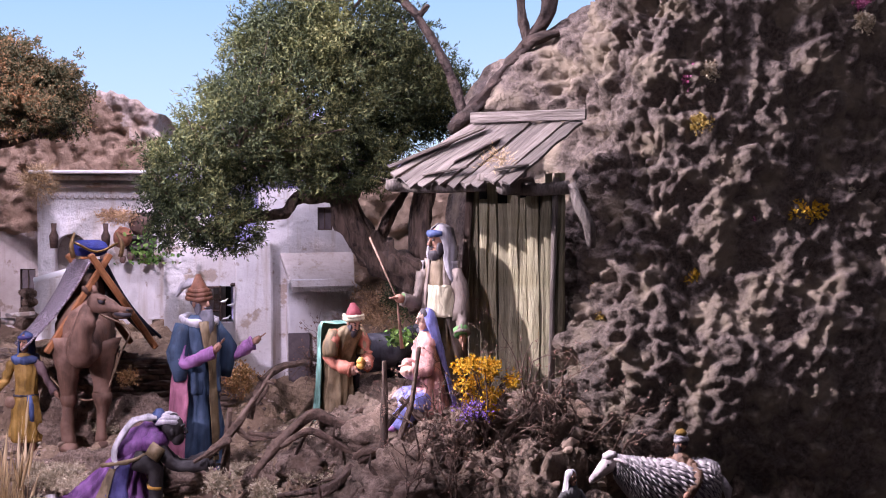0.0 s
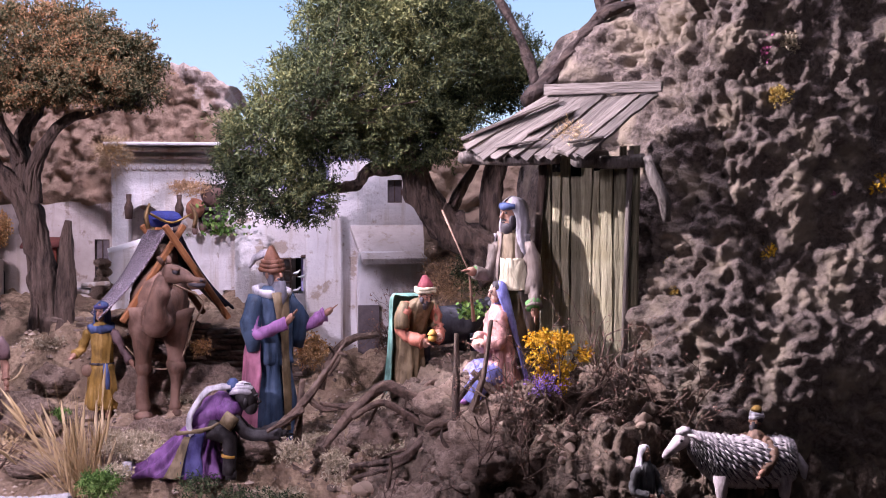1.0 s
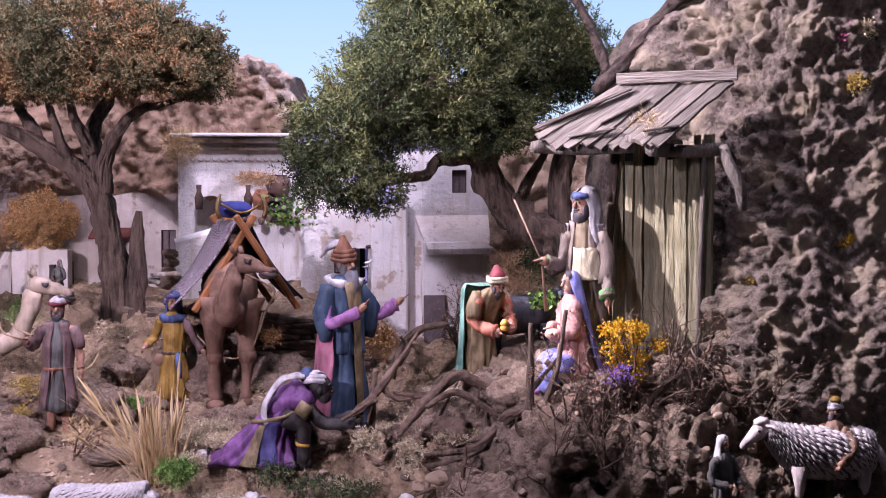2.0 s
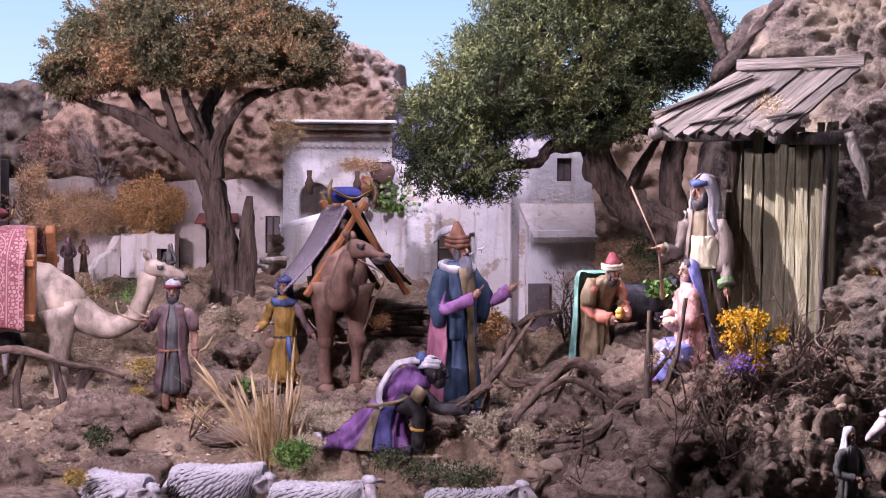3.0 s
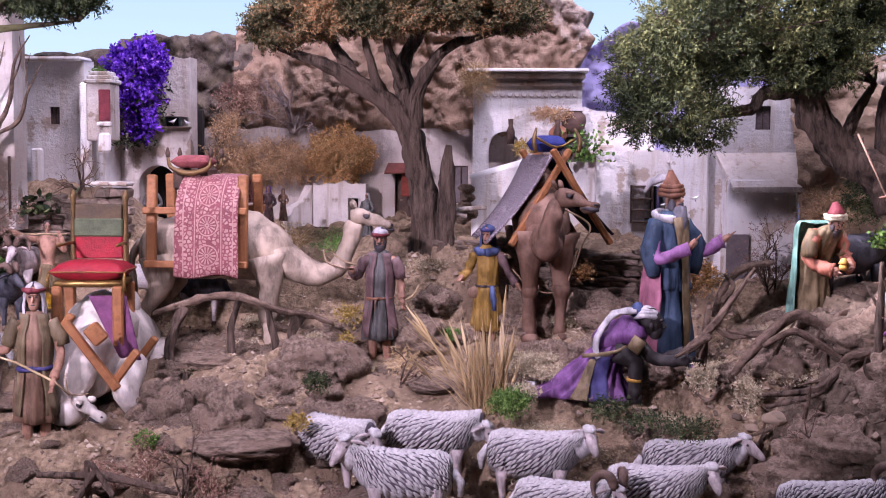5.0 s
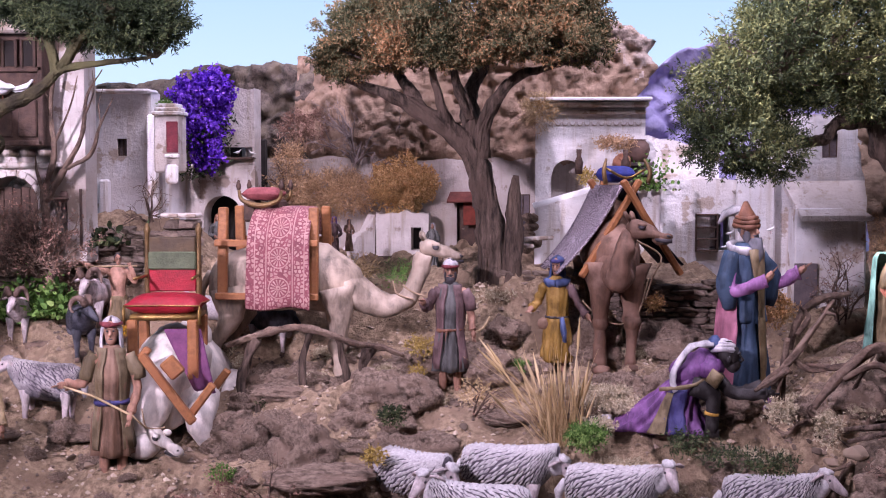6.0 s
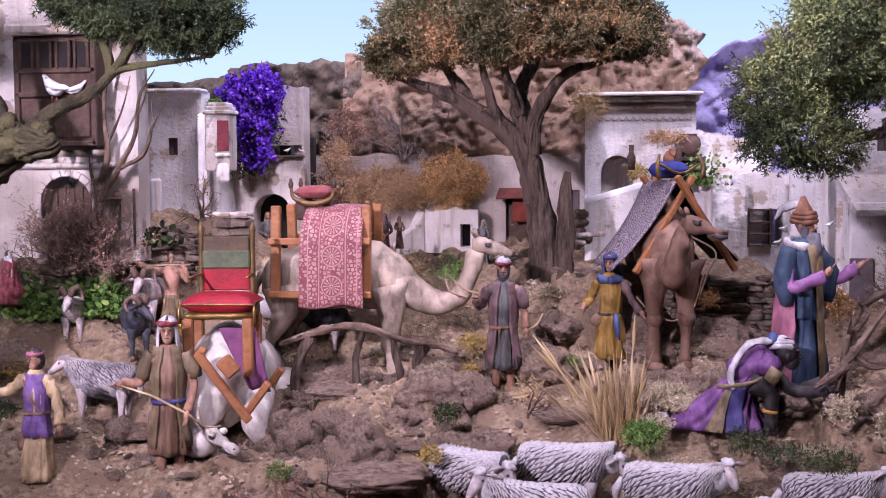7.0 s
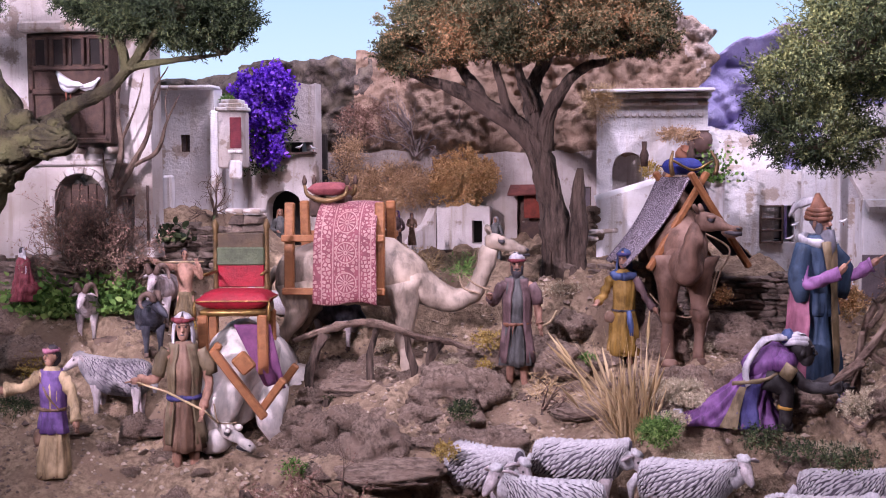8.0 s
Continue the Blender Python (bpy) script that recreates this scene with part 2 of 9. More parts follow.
def waves(x, y, z=0.0):
    """Gradient noise from about -1 to 1, of numbers or whole arrays."""
    (i, j, k), (u, v, w) = cells_of(x, y, z)
    total = 0.0
    for a in (0, 1):
        for b in (0, 1):
            for c in (0, 1):
                g = [scatter(i + a, j + b, k + c, n) * 2 - 1 for n in (1, 2, 3)]
                dot = g[0] * (u - a) + g[1] * (v - b) + g[2] * (w - c)
                part_w = 1.0
                for t, o in ((u, a), (v, b), (w, c)):
                    e = t * t * t * (t * (t * 6 - 15) + 10)
                    part_w = part_w * (e if o else 1 - e)
                total = total + dot * part_w
    return 1.6 * total


def knobs(x, y, z, s):
    """Rounded knobs with creases between them, about 0 to 1."""
    (i, j, k), (u, v, w) = cells_of(np.asarray(x) / s, np.asarray(y) / s, np.asarray(z) / s)
    best = np.full(u.shape, 9.0)
    for a in (-1, 0, 1):
        for b in (-1, 0, 1):
            for c in (-1, 0, 1):
                d = (a + scatter(i + a, j + b, k + c, 5) - u) ** 2 + (b + scatter(i + a, j + b, k + c, 6) - v) ** 2 + (c + scatter(i + a, j + b, k + c, 7) - w) ** 2
                best = np.minimum(best, d)
    return 1 - np.minimum(best, 1.0)


def rock_shape(seed, flat=0.75, rough=1.0):
    """A worn boulder: a lumpy ball with knobs and pits."""
    bm = bmesh.new()
    ball(bm, (0, 0, 0), (1, 1, flat), u=40, v=26)
    verts = list(bm.verts)
    x, y, z = np.array([v.co.normalized() for v in verts]).T
    k = 1.10 + 0.36 * waves(x * 1.3 + seed, y * 1.3, z * 1.3) + 0.42 * (knobs(x + seed, y, z, 0.75) - 0.5) + 0.30 * (knobs(x, y + seed, z, 0.30) - 0.5) + 0.13 * (knobs(x, y, z + seed, 0.13) - 0.5) + 0.05 * waves(x * 14, y * 14, z * 14)
    k = k - 0.22 * smooth(0.05, 0.4, waves(x * 2.6 + seed, y * 2.6 + 3, z * 2.6)) - 0.12 * smooth(0.05, 0.4, waves(x * 6 + seed, y * 6, z * 6 + 5))
    for v, f in zip(verts, 1 + (k - 1) * rough):
        v.co *= float(f)
    return bm


# ---- the land ----
def mound(x, y, cx, cy, rx, ry, h):
    d = ((x - cx) / rx) ** 2 + ((y - cy) / ry) ** 2
    return h * np.exp(-d)


BANK_Y = (1.40, 1.50, 1.55, 1.60, 1.65, 1.70, 1.75, 1.80, 1.90)
BANK_Z = (0.90, 1.01, 1.09, 1.160, 1.205, 1.245, 1.272, 1.282, 1.290)


def gz(x, y):
    """Height of the landscape without its small lumps."""
    z = 1.05 + np.where(y > 1.7, 0.44, 0.60) * np.maximum(y - 1.7, -0.22)
    z += (0.012 * smooth(-0.45, -0.6, x) + 0.033 * smooth(-0.85, -1.0, x)) * smooth(1.86, 1.72, y)
    z += mound(x, y, -0.55, 1.71, 0.13, 0.06, 0.038) + 0.095 * smooth(0.42, 0.72, x) * smooth(1.74, 1.60, y) + mound(x, y, -0.2, 1.60, 0.22, 0.04, 0.034)
    z -= 0.042 * smooth(1.80, 1.70, y) * smooth(-0.52, -0.40, x)
    z = np.minimum(z, 1.235)
    z += mound(x, y, 0.02, 1.81, 0.18, 0.075, 0.085)
    z += 0.185 * smooth(0.12, 0.52, x) * smooth(1.62, 1.76, y) * (1 - smooth(1.9, 2.1, y))
    z += 0.05 * smooth(0.35, 0.7, x) * (1 - smooth(1.9, 2.1, y))
    z += 0.075 * smooth(-0.82, -0.95, x) * smooth(1.84, 1.93, y) * (1 - smooth(1.98, 2.08, y))
    z += mound(x, y, -0.45, 1.87, 0.16, 0.05, 0.03)
    lift = 0.09 * np.where(x > -0.12, smooth(2.09, 2.13, y), smooth(2.03, 2.13, y))
    z += lift * smooth(0.16, 0.09, x) + 0.012 * smooth(0.1, 0.2, x) * smooth(2.1, 2.2, y)
    z += 0.09 * smooth(-0.7, -0.9, x) * smooth(2.03, 2.07, y) * (1 - smooth(2.2, 2.3, y))
    z += 0.06 * smooth(2.2, 2.8, y)
    # the rocky bank that climbs to the hut
    bank = np.interp(y, BANK_Y, BANK_Z) + 0.03 * smooth(0.50, 0.60, x)
    w = smooth(0.15, 0.45, x) * (1 - smooth(1.86, 1.96, y))
    return z * (1 - w) + bank * w


def bumps(x, y):
    """Small relief: rocky crusts with crevices, and smoother sandy pans between them."""
    wide = waves(x * 4 + 3, y * 4, 2.0) + 0.22 + 0.35 * smooth(0.1, 0.5, x) - 0.5 * smooth(-0.7, -0.95, x) * smooth(1.82, 1.72, y)
    rocky = smooth(-0.08, 0.25, wide)
    wx, wy = x + 0.02 * waves(x * 14, y * 14, 7), y + 0.02 * waves(x * 14, y * 14, 11)
    b = rocky * (0.060 * (knobs(wx, wy, 0, 0.085) - 0.45) + 0.028 * (knobs(wx, wy, 3, 0.035) - 0.5) + 0.013 * (knobs(wx, wy, 6, 0.016) - 0.5) + 0.010 * waves(x * 45, y * 45, 4))
    b = b - 0.5 * np.maximum(b - 0.012, 0)
    b = b - 0.022 * rocky * smooth(0.1, 0.4, waves(x * 21, y * 21, 9))
    return b + waves(x * 7, y * 7, 0.3) * 0.010 + 0.003 * waves(x * 95, y * 95, 1) + 0.004 * waves(x * 34, y * 34, 5)


def grid(x0, x1, z0, z1, step):
    xs, zs = np.arange(x0, x1 + step / 2, step), np.arange(z0, z1 + step / 2, step)
    n, m = len(xs), len(zs)
    a = (np.arange(m - 1)[:, None] * n + np.arange(n - 1)[None]).ravel()
    faces = np.stack([a, a + 1, a + n + 1, a + n], 1).tolist()
    gx, gz_ = np.meshgrid(xs, zs)
    return gx.ravel(), gz_.ravel(), faces


def joined(x, y, z):
    return np.stack(np.broadcast_arrays(x, y, z), 1).tolist()


def ground_spot(x, y):
    """The land with its relief pushed out along the slope, and crags where it is rocky bank."""
    z = gz(x, y)
    sx, sy = np.clip((gz(x + 0.006, y) - z) / 0.006, -1.5, 1.5), np.clip((gz(x, y + 0.006) - z) / 0.006, -1.5, 1.5)
    w = smooth(0.20, 0.42, x) * (1 - smooth(1.80, 1.92, y))
    crag = 0.030 * (knobs(x, y, z, 0.10) - 0.5) + 0.028 * (knobs(x + 5, y, z, 0.036) - 0.5) + 0.024 * (knobs(x, y + 5, z, 0.017) - 0.5) + 0.012 * waves(x * 70, y * 70, z * 70) + 0.008 * waves(x * 150, y * 150, z * 150)
    crag = crag - 0.035 * smooth(0.12, 0.42, waves(x * 19, y * 19, z * 19))
    b = bumps(x, y) * (1 - w) + w * crag
    k = smooth(0.1, 0.3, x)
    nx, ny = -sx * k, -sy * k
    ln = np.sqrt(nx * nx + ny * ny + 1)
    return x + nx / ln * b, y + ny / ln * b, z + b / ln


gx, gy, faces = grid(-1.75, 1.55, 1.15, 2.95, 0.005)
ground = sheet("ground", joined(*ground_spot(gx, gy)), faces, M_GROUND)
ground.data.materials.append(M_BANK)
at_x, at_y = np.array([p.center[:2] for p in ground.data.polygons]).T
tufa = (at_x + 0.10 * waves(at_x * 9, at_y * 9, 3) > 0.26) & (at_y < 1.93)
ground.data.polygons.foreach_set("material_index", tufa.astype(np.int32))
tagged(ground, "sandy rock-strewn earth of the table-top landscape", "ground", kind="structure")


# the plan of the cliff's foot, from behind the hut towards the hall
CLIFF_X = (0.43, 0.535, 0.625, 0.655, 0.70, 0.745, 0.82, 0.95, 1.15, 1.60)
CLIFF_Y = (1.99, 1.865, 1.765, 1.695, 1.635, 1.600, 1.585, 1.570, 1.545, 1.500)
CLIFF_U = [0.0]
for k in range(1, len(CLIFF_X)):
    CLIFF_U.append(CLIFF_U[-1] + math.hypot(CLIFF_X[k] - CLIFF_X[k - 1], CLIFF_Y[k] - CLIFF_Y[k - 1]))


def cliff_spot(u, z):
    """The spongy tufa cliff beside the hut: leans back, and rounds off at its free edge above the roof."""
    edge = 0.06 + 0.05 * smooth(1.62, 1.68, z) + 0.78 * np.maximum(z - 1.71, 0) + 0.35 * np.maximum(z - 1.80, 0) + 0.014 * waves(3, z * 13, 0) + 0.008 * waves(3, z * 38, 0)
    uu = np.maximum(u, edge)
    x, y = np.interp(uu, CLIFF_U, CLIFF_X), np.interp(uu, CLIFF_U, CLIFF_Y)
    dx = np.interp(uu + 0.05, CLIFF_U, CLIFF_X) - np.interp(uu - 0.05, CLIFF_U, CLIFF_X)
    dy = np.interp(uu + 0.05, CLIFF_U, CLIFF_Y) - np.interp(uu - 0.05, CLIFF_U, CLIFF_Y)
    ln = np.hypot(dx, dy)
    ox, oy = dy / ln, -dx / ln
    lean = 0.22 * np.maximum(z - 1.35, 0) - 0.10 * smooth(1.66, 1.74, z) * smooth(0.30, 0.16, uu)
    round_off = 0.05 * smooth(0.07, 0.0, uu - edge)
    x, y = x - ox * lean + 0.35 * (uu - u) + 0.35 * round_off, y - oy * lean + 1.5 * (uu - u) + 0.94 * round_off
    w = (0.45 + 0.55 * smooth(0, 0.08, uu - edge)) * (0.30 + 0.70 * smooth(0.27, 0.36, uu + 0.8 * np.maximum(z - 1.66, 0)))
    wx, wy, wz = x + 0.012 * waves(x * 22, y * 22, z * 22), y + 0.012 * waves(x * 22, y * 22 + 9, z * 22), z + 0.012 * waves(x * 22 + 9, y * 22, z * 22)
    d = 0.050 * waves(x * 4.2, y * 4.2, z * 4.2) + 0.050 * (knobs(wx, wy, wz, 0.12) - 0.5) + 0.036 * (knobs(wx + 4, wy, wz, 0.050) - 0.5)
    d = d + 0.026 * (knobs(wx, wy + 4, wz, 0.025) - 0.5) + 0.020 * (knobs(wx, wy, wz + 4, 0.0125) - 0.5) + 0.011 * waves(x * 75, y * 75, z * 75) + 0.007 * waves(x * 150, y * 150, z * 150)
    d = d - 0.022 * smooth(0.12, 0.42, waves(x * 21 + 7, y * 21, z * 21)) - 0.018 * smooth(0.10, 0.38, waves(x * 46, y * 46, z * 46))
    w = w * 0.60
    return x + ox * w * d, y + oy * w * d, z + 0.25 * w * d


gx, gy, faces = grid(-0.10, 1.30, 0.98, 2.25, 0.0038)
cliff = sheet("cliff_face", joined(*cliff_spot(gx, gy)), faces, M_CLIFF)
tagged(cliff, "knobbly grey-brown tufa cliff full of pits", "cliff", kind="structure")


def back_face(x, z):
    """The low rock rim behind the houses."""
    top = 1.705 + 0.043 * smooth(-1.15, -0.85, x) + 0.015 * waves(x * 9, 0, 0) + 0.01 * waves(x * 30, 0, 1)
    over = np.maximum(z - top, 0)
    y = 2.55 + 0.07 * smooth(1.45, 1.75, z) + 12 * over
    w = 1 - smooth(0.0, 0.01, over)
    y -= w * (0.08 * waves(x * 3.5, z * 3.5, 8) + 0.055 * (knobs(x, 1, z, 0.13) - 0.5) + 0.038 * (knobs(x, 2, z, 0.055) - 0.5) + 0.028 * (knobs(x, 5, z, 0.025) - 0.5) + 0.012 * (knobs(x, 7, z, 0.013) - 0.5))
    y += w * (0.045 * smooth(0.12, 0.4, waves(x * 16, z * 16, 2)) + 0.02 * smooth(0.1, 0.4, waves(x * 38, z * 38, 5)))
    return np.minimum(y, 3.1), np.minimum(z, top + 0.01 * over)


gx, gy, faces = grid(-1.65, -0.2, 1.25, 1.85, 0.005)
rim = sheet("rock_rim", joined(gx, *back_face(gx, gy)), faces, M_CLIFF)
tagged(rim, "low ragged rim of grey-brown rock behind the houses", "cliff", kind="structure")


def block_face(x, z):
    """The tall ochre bluff behind the tower."""
    top = 1.815 - 0.035 * smooth(-0.06, 0.01, x) - 0.06 * smooth(-0.35, -0.62, x) + 0.010 * waves(x * 16, 0, 3) + 0.008 * waves(x * 55, 0, 3)
    right = 0.002 + 0.035 * waves(0, z * 13, 1.3) + 0.020 * waves(0, z * 37, 4.4) + 0.01 * waves(0, z * 90, 2.2)
    y = 2.50 + 0.08 * smooth(-0.5, -0.7, x) - 0.05 * smooth(1.515, 1.56, z + 0.012 * waves(x * 14, 0, 0)) + 0.10 * np.maximum(z - 1.56, 0)
    y -= 0.035 * waves(x * 4, z * 3, 1) + 0.018 * (knobs(x, 2, z * 0.6, 0.10) - 0.5) + 0.013 * (knobs(x, 3, z * 0.6, 0.040) - 0.5) + 0.012 * (knobs(x, 4, z * 0.8, 0.018) - 0.5) + 0.008 * (knobs(x, 6, z, 0.009) - 0.5) + 0.006 * waves(x * 80, z * 90, 7)
    y += 0.018 * smooth(0.15, 0.4, waves(x * 24, z * 9, 6)) + 0.010 * smooth(0.15, 0.4, waves(x * 30, z * 44, 2))
    xx = np.minimum(x, right)
    y += 3 * (x - xx) + 9 * np.maximum(z - top, 0)
    return xx, np.minimum(y, 3.2), np.minimum(z, top)


gx, gy, faces = grid(-0.72, 0.14, 1.25, 1.87, 0.0045)
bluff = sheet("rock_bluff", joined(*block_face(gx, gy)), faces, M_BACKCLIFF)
# the light on the bluff's top is put in as a paler material
bluff.data.materials.append(M_LITROCK)
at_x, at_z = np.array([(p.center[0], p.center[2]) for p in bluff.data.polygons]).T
lit_crown = at_z + 0.05 * waves(at_x * 14, at_z * 14, 1) + 0.03 * waves(at_x * 40, at_z * 40, 4) + 0.10 * smooth(-0.12, 0.02, at_x) > 1.815
bluff.data.polygons.foreach_set("material_index", lit_crown.astype(np.int32))
tagged(bluff, "ochre-brown rock bluff with a sunlit top painted in paler", "cliff", kind="structure")

# the sky: a painted, evenly lit cyclorama round the back
m = bpy.data.materials.new("painted_sky")
m.use_nodes = True
n, l = m.node_tree.nodes, m.node_tree.links
n.remove(n["Principled BSDF"])
em, co, sep, ramp = n.new("ShaderNodeEmission"), n.new("ShaderNodeTexCoord"), n.new("ShaderNodeSeparateXYZ"), n.new("ShaderNodeValToRGB")
mr = n.new("ShaderNodeMapRange")
mr.inputs[1].default_value, mr.inputs[2].default_value = 1.6, 2.5
l.new(co.outputs["Object"], sep.inputs[0])
l.new(sep.outputs["Z"], mr.inputs[0])
l.new(mr.outputs[0], ramp.inputs["Fac"])
ramp.color_ramp.elements[0].color, ramp.color_ramp.elements[1].color = (0.66, 0.81, 1.0, 1), (0.24, 0.46, 0.94, 1)
l.new(ramp.outputs["Color"], em.inputs["Color"])
em.inputs["Strength"].default_value = 1.22
l.new(em.outputs[0], n["Material Output"].inputs[0])
ang = [radians(a) for a in range(-80, 81, 4)]
rows_z = (0.6, 1.4, 1.8, 2.2, 2.8, 3.4)
verts = [(-0.1 + 2.6 * math.sin(a), 0.95 + 2.6 * math.cos(a), z) for z in rows_z for a in ang]
k = len(ang)
faces = [(j * k + i, j * k + i + 1, (j + 1) * k + i + 1, (j + 1) * k + i) for j in range(len(rows_z) - 1) for i in range(k - 1)]
tagged(sheet("backdrop", verts, faces, m), "painted pale blue sky on a curved backdrop wall", "backdrop", kind="structure")

# a far violet mountain against the backdrop
M_FAR = mat("far_violet_rock", (0.52, 0.47, 0.70), (0.34, 0.30, 0.55), 30, 0.95, 1.0, 30, c=(0.44, 0.40, 0.64), big=6, depth=0.015)


def far_face(x, z):
    top = 1.735 + 0.075 * smooth(0.0, 0.14, x) + 0.03 * smooth(0.14, 0.25, x) + 0.012 * waves(x * 16, 0, 9) - 0.12 * smooth(0.35, 0.55, x)
    y = 3.0 - 0.08 * waves(x * 7, z * 9, 2) - 0.10 * (knobs(x, 1, z, 0.10) - 0.5) - 0.06 * (knobs(x, 3, z, 0.045) - 0.5) - 0.025 * (knobs(x, 5, z, 0.02) - 0.5)
    return x, np.minimum(3.4, y + 5 * np.maximum(z - top, 0)), np.minimum(z, top)


gx, gy, faces = grid(-0.15, 0.60, 1.3, 1.9, 0.006)
tagged(sheet("far_mountain", joined(*far_face(gx, gy)), faces, M_FAR), "hazy violet mountain ridge in the distance", "mountain", kind="structure")

# the exhibition hall: dark floor, walls and ceiling round the table
bm = bmesh.new()
box(bm, (0, 0.4, -0.05), (8, 8, 0.1))
tagged(part("floor", bm, M_HALL, smooth=False), "dark hall floor", "floor", kind="structure")
bm = bmesh.new()
box(bm, (0, 0.4, 3.55), (8, 8, 0.1))
tagged(part("ceiling", bm, M_HALL, smooth=False), "dark hall ceiling", "ceiling", kind="structure")
for nm, c, s in (("wall_south", (0, -3.65, 1.75), (8, 0.1, 3.5)), ("wall_north", (0, 4.35, 1.75), (8, 0.1, 3.5)), ("wall_west", (-4.0, 0.35, 1.75), (0.1, 7.9, 3.5)), ("wall_east", (4.0, 0.35, 1.75), (0.1, 7.9, 3.5))):
    bm = bmesh.new()
    box(bm, c, s)
    tagged(part(nm, bm, M_HALL, smooth=False), "dark hall wall", "wall", kind="structure")
bm = bmesh.new()
box(bm, (-0.1, 1.16, 0.5), (3.3, 0.03, 1.0), bevel=0.004)
tagged(part("table_apron", bm, M_HALL, smooth=False), "dark apron board under the landscape", "panel", kind="structure")


# ---- the houses ----
def wall_mesh(bm, w, h, t, openings=(), mi=0, ragged=0.0, seed=0, slope=0.0):
    """A wall w wide and h high with its front at y = 0; openings are x0, x1, z0, z1, arched. slope: how much lower the right end is."""
    cuts = {0.0, w}
    for x0, x1, z0, z1, arch in openings:
        cuts |= {x0 + (x1 - x0) * k / 10 for k in range(11)} if arch else {x0, x1}
    cuts |= {w * k / 12 for k in range(13)}
    cuts = sorted(cuts)

    def crown(o, x):
        x0, x1, z0, z1, arch = o
        if not arch:
            return z1
        r, c = (x1 - x0) / 2, (x0 + x1) / 2
        return z1 - r + math.sqrt(max(r * r - (x - c) ** 2, 0)) * 1.0

    def top(x):
        return h - slope * x / w + ragged * noise.noise((x * 40 + seed, seed, 0)) + ragged * 0.6 * noise.noise((x * 110, seed, 4))

    for a, b in zip(cuts, cuts[1:]):
        if b - a < 1e-5:
            continue
        mid, spans, low = (a + b) / 2, [], (0.0, 0.0)
        for o in sorted((o for o in openings if o[0] < mid < o[1]), key=lambda o: o[2]):
            spans.append((low, (o[2], o[2])))
            low = (crown(o, a), crown(o, b))
        spans.append((low, (top(a), top(b))))
        for (l0, l1), (u0, u1) in spans:
            if u0 - l0 < 1e-4 and u1 - l1 < 1e-4:
                continue
            q = [(a, l0), (b, l1), (b, u1), (a, u0)]
            f = [bm.verts.new((x, 0, z)) for x, z in q]
            g = [bm.verts.new((x, t, z)) for x, z in q]
            for s in ((f[0], f[1], f[2], f[3]), (g[3], g[2], g[1], g[0]), (f[0], g[0], g[1], f[1]), (f[1], g[1], g[2], f[2]), (f[2], g[2], g[3], f[3]), (f[3], g[3], g[0], f[0])):
                bm.faces.new(s).material_index = mi
    bmesh.ops.remove_doubles(bm, verts=bm.verts, dist=1e-5)
    bm.verts.index_update()
    seen = {}
    for f in bm.faces:
        seen.setdefault(tuple(sorted(v.index for v in f.verts)), []).append(f)
    bmesh.ops.delete(bm, geom=[f for fs in seen.values() if len(fs) > 1 for f in fs], context="FACES_ONLY")


def wall(parent, at, w, h, t, material, openings=(), turn=0, ragged=0.004, seed=0, slope=0.0, name="wall"):
    bm = bmesh.new()
    wall_mesh(bm, w, h, t, openings, 0, ragged, seed, slope)
    ob = part(name, bm, material, parent, smooth=False)
    ob.matrix_basis = pose(*at, 0, 0, turn)
    return ob


def slab(parent, name, c, s, material, turn=(0, 0, 0), bevel=0.003, label="", taper=1.0):
    bm = bmesh.new()
    box(bm, (0, 0, 0), s, (0, 0, 0), 0, bevel, taper)
    ob = part(name, bm, material, parent, label, smooth=False)
    ob.matrix_basis = pose(*c, *turn)
    return ob


M_RED = mat("faded_red_paint", (0.20, 0.035, 0.045), (0.11, 0.02, 0.03), 40, 0.8, 0.3)
M_SHUTTER = mat("grey_shutter", (0.16, 0.125, 0.13), (0.10, 0.08, 0.085), 60, 0.8, 0.4)
M_CLAY = mat("brown_clay", (0.17, 0.10, 0.08), (0.10, 0.06, 0.05), 30, 0.7, 0.3)
M_CHALK = mat("chalk_white", (0.82, 0.80, 0.80), (0.70, 0.67, 0.66), 30, 0.8, 0.2)


def shuttered_window(parent, x, y, z, w, h, material, frame_material=None):
    win = slab(parent, "window", (x, y, z), (w, 0.004, h), material, bevel=0.0008)
    for dx, dz, sx, sz in ((-w / 2, 0, 0.003, h + 0.003), (w / 2, 0, 0.003, h + 0.003), (0, h / 2, w, 0.003), (0, -h / 2, w, 0.003), (0, 0, 0.002, h)):
        slab(win, "window_frame", (dx, -0.003, dz), (sx, 0.004, sz), frame_material or M_WOOD, bevel=0.0006)
    return win


# house with the wooden balcony
house = thing("balcony_house", "whitewashed rough stone house with a dark wooden balcony", "house", (-1.6, 2.0, 1.36))
wall(house, (0, 0, 0), 0.635, 0.70, 0.05, M_CREAM, [(0.462, 0.554, 0, 0.147, True), (0.580, 0.602, 0.045, 0.105, False)], seed=3)
wall(house, (0.633, 0.052, 0), 0.16, 0.68, 0.03, M_CREAM, turn=114, seed=4)
# the niche's inner shade, painted on its back
slab(house, "niche_back", (0.59, 0.06, 0.07), (0.04, 0.01, 0.09), M_SHADE)
for s in (-1, 1):
    slab(house, "door_jamb", (0.508 + s * 0.050, -0.004, 0.055), (0.009, 0.012, 0.11), M_CREAM)
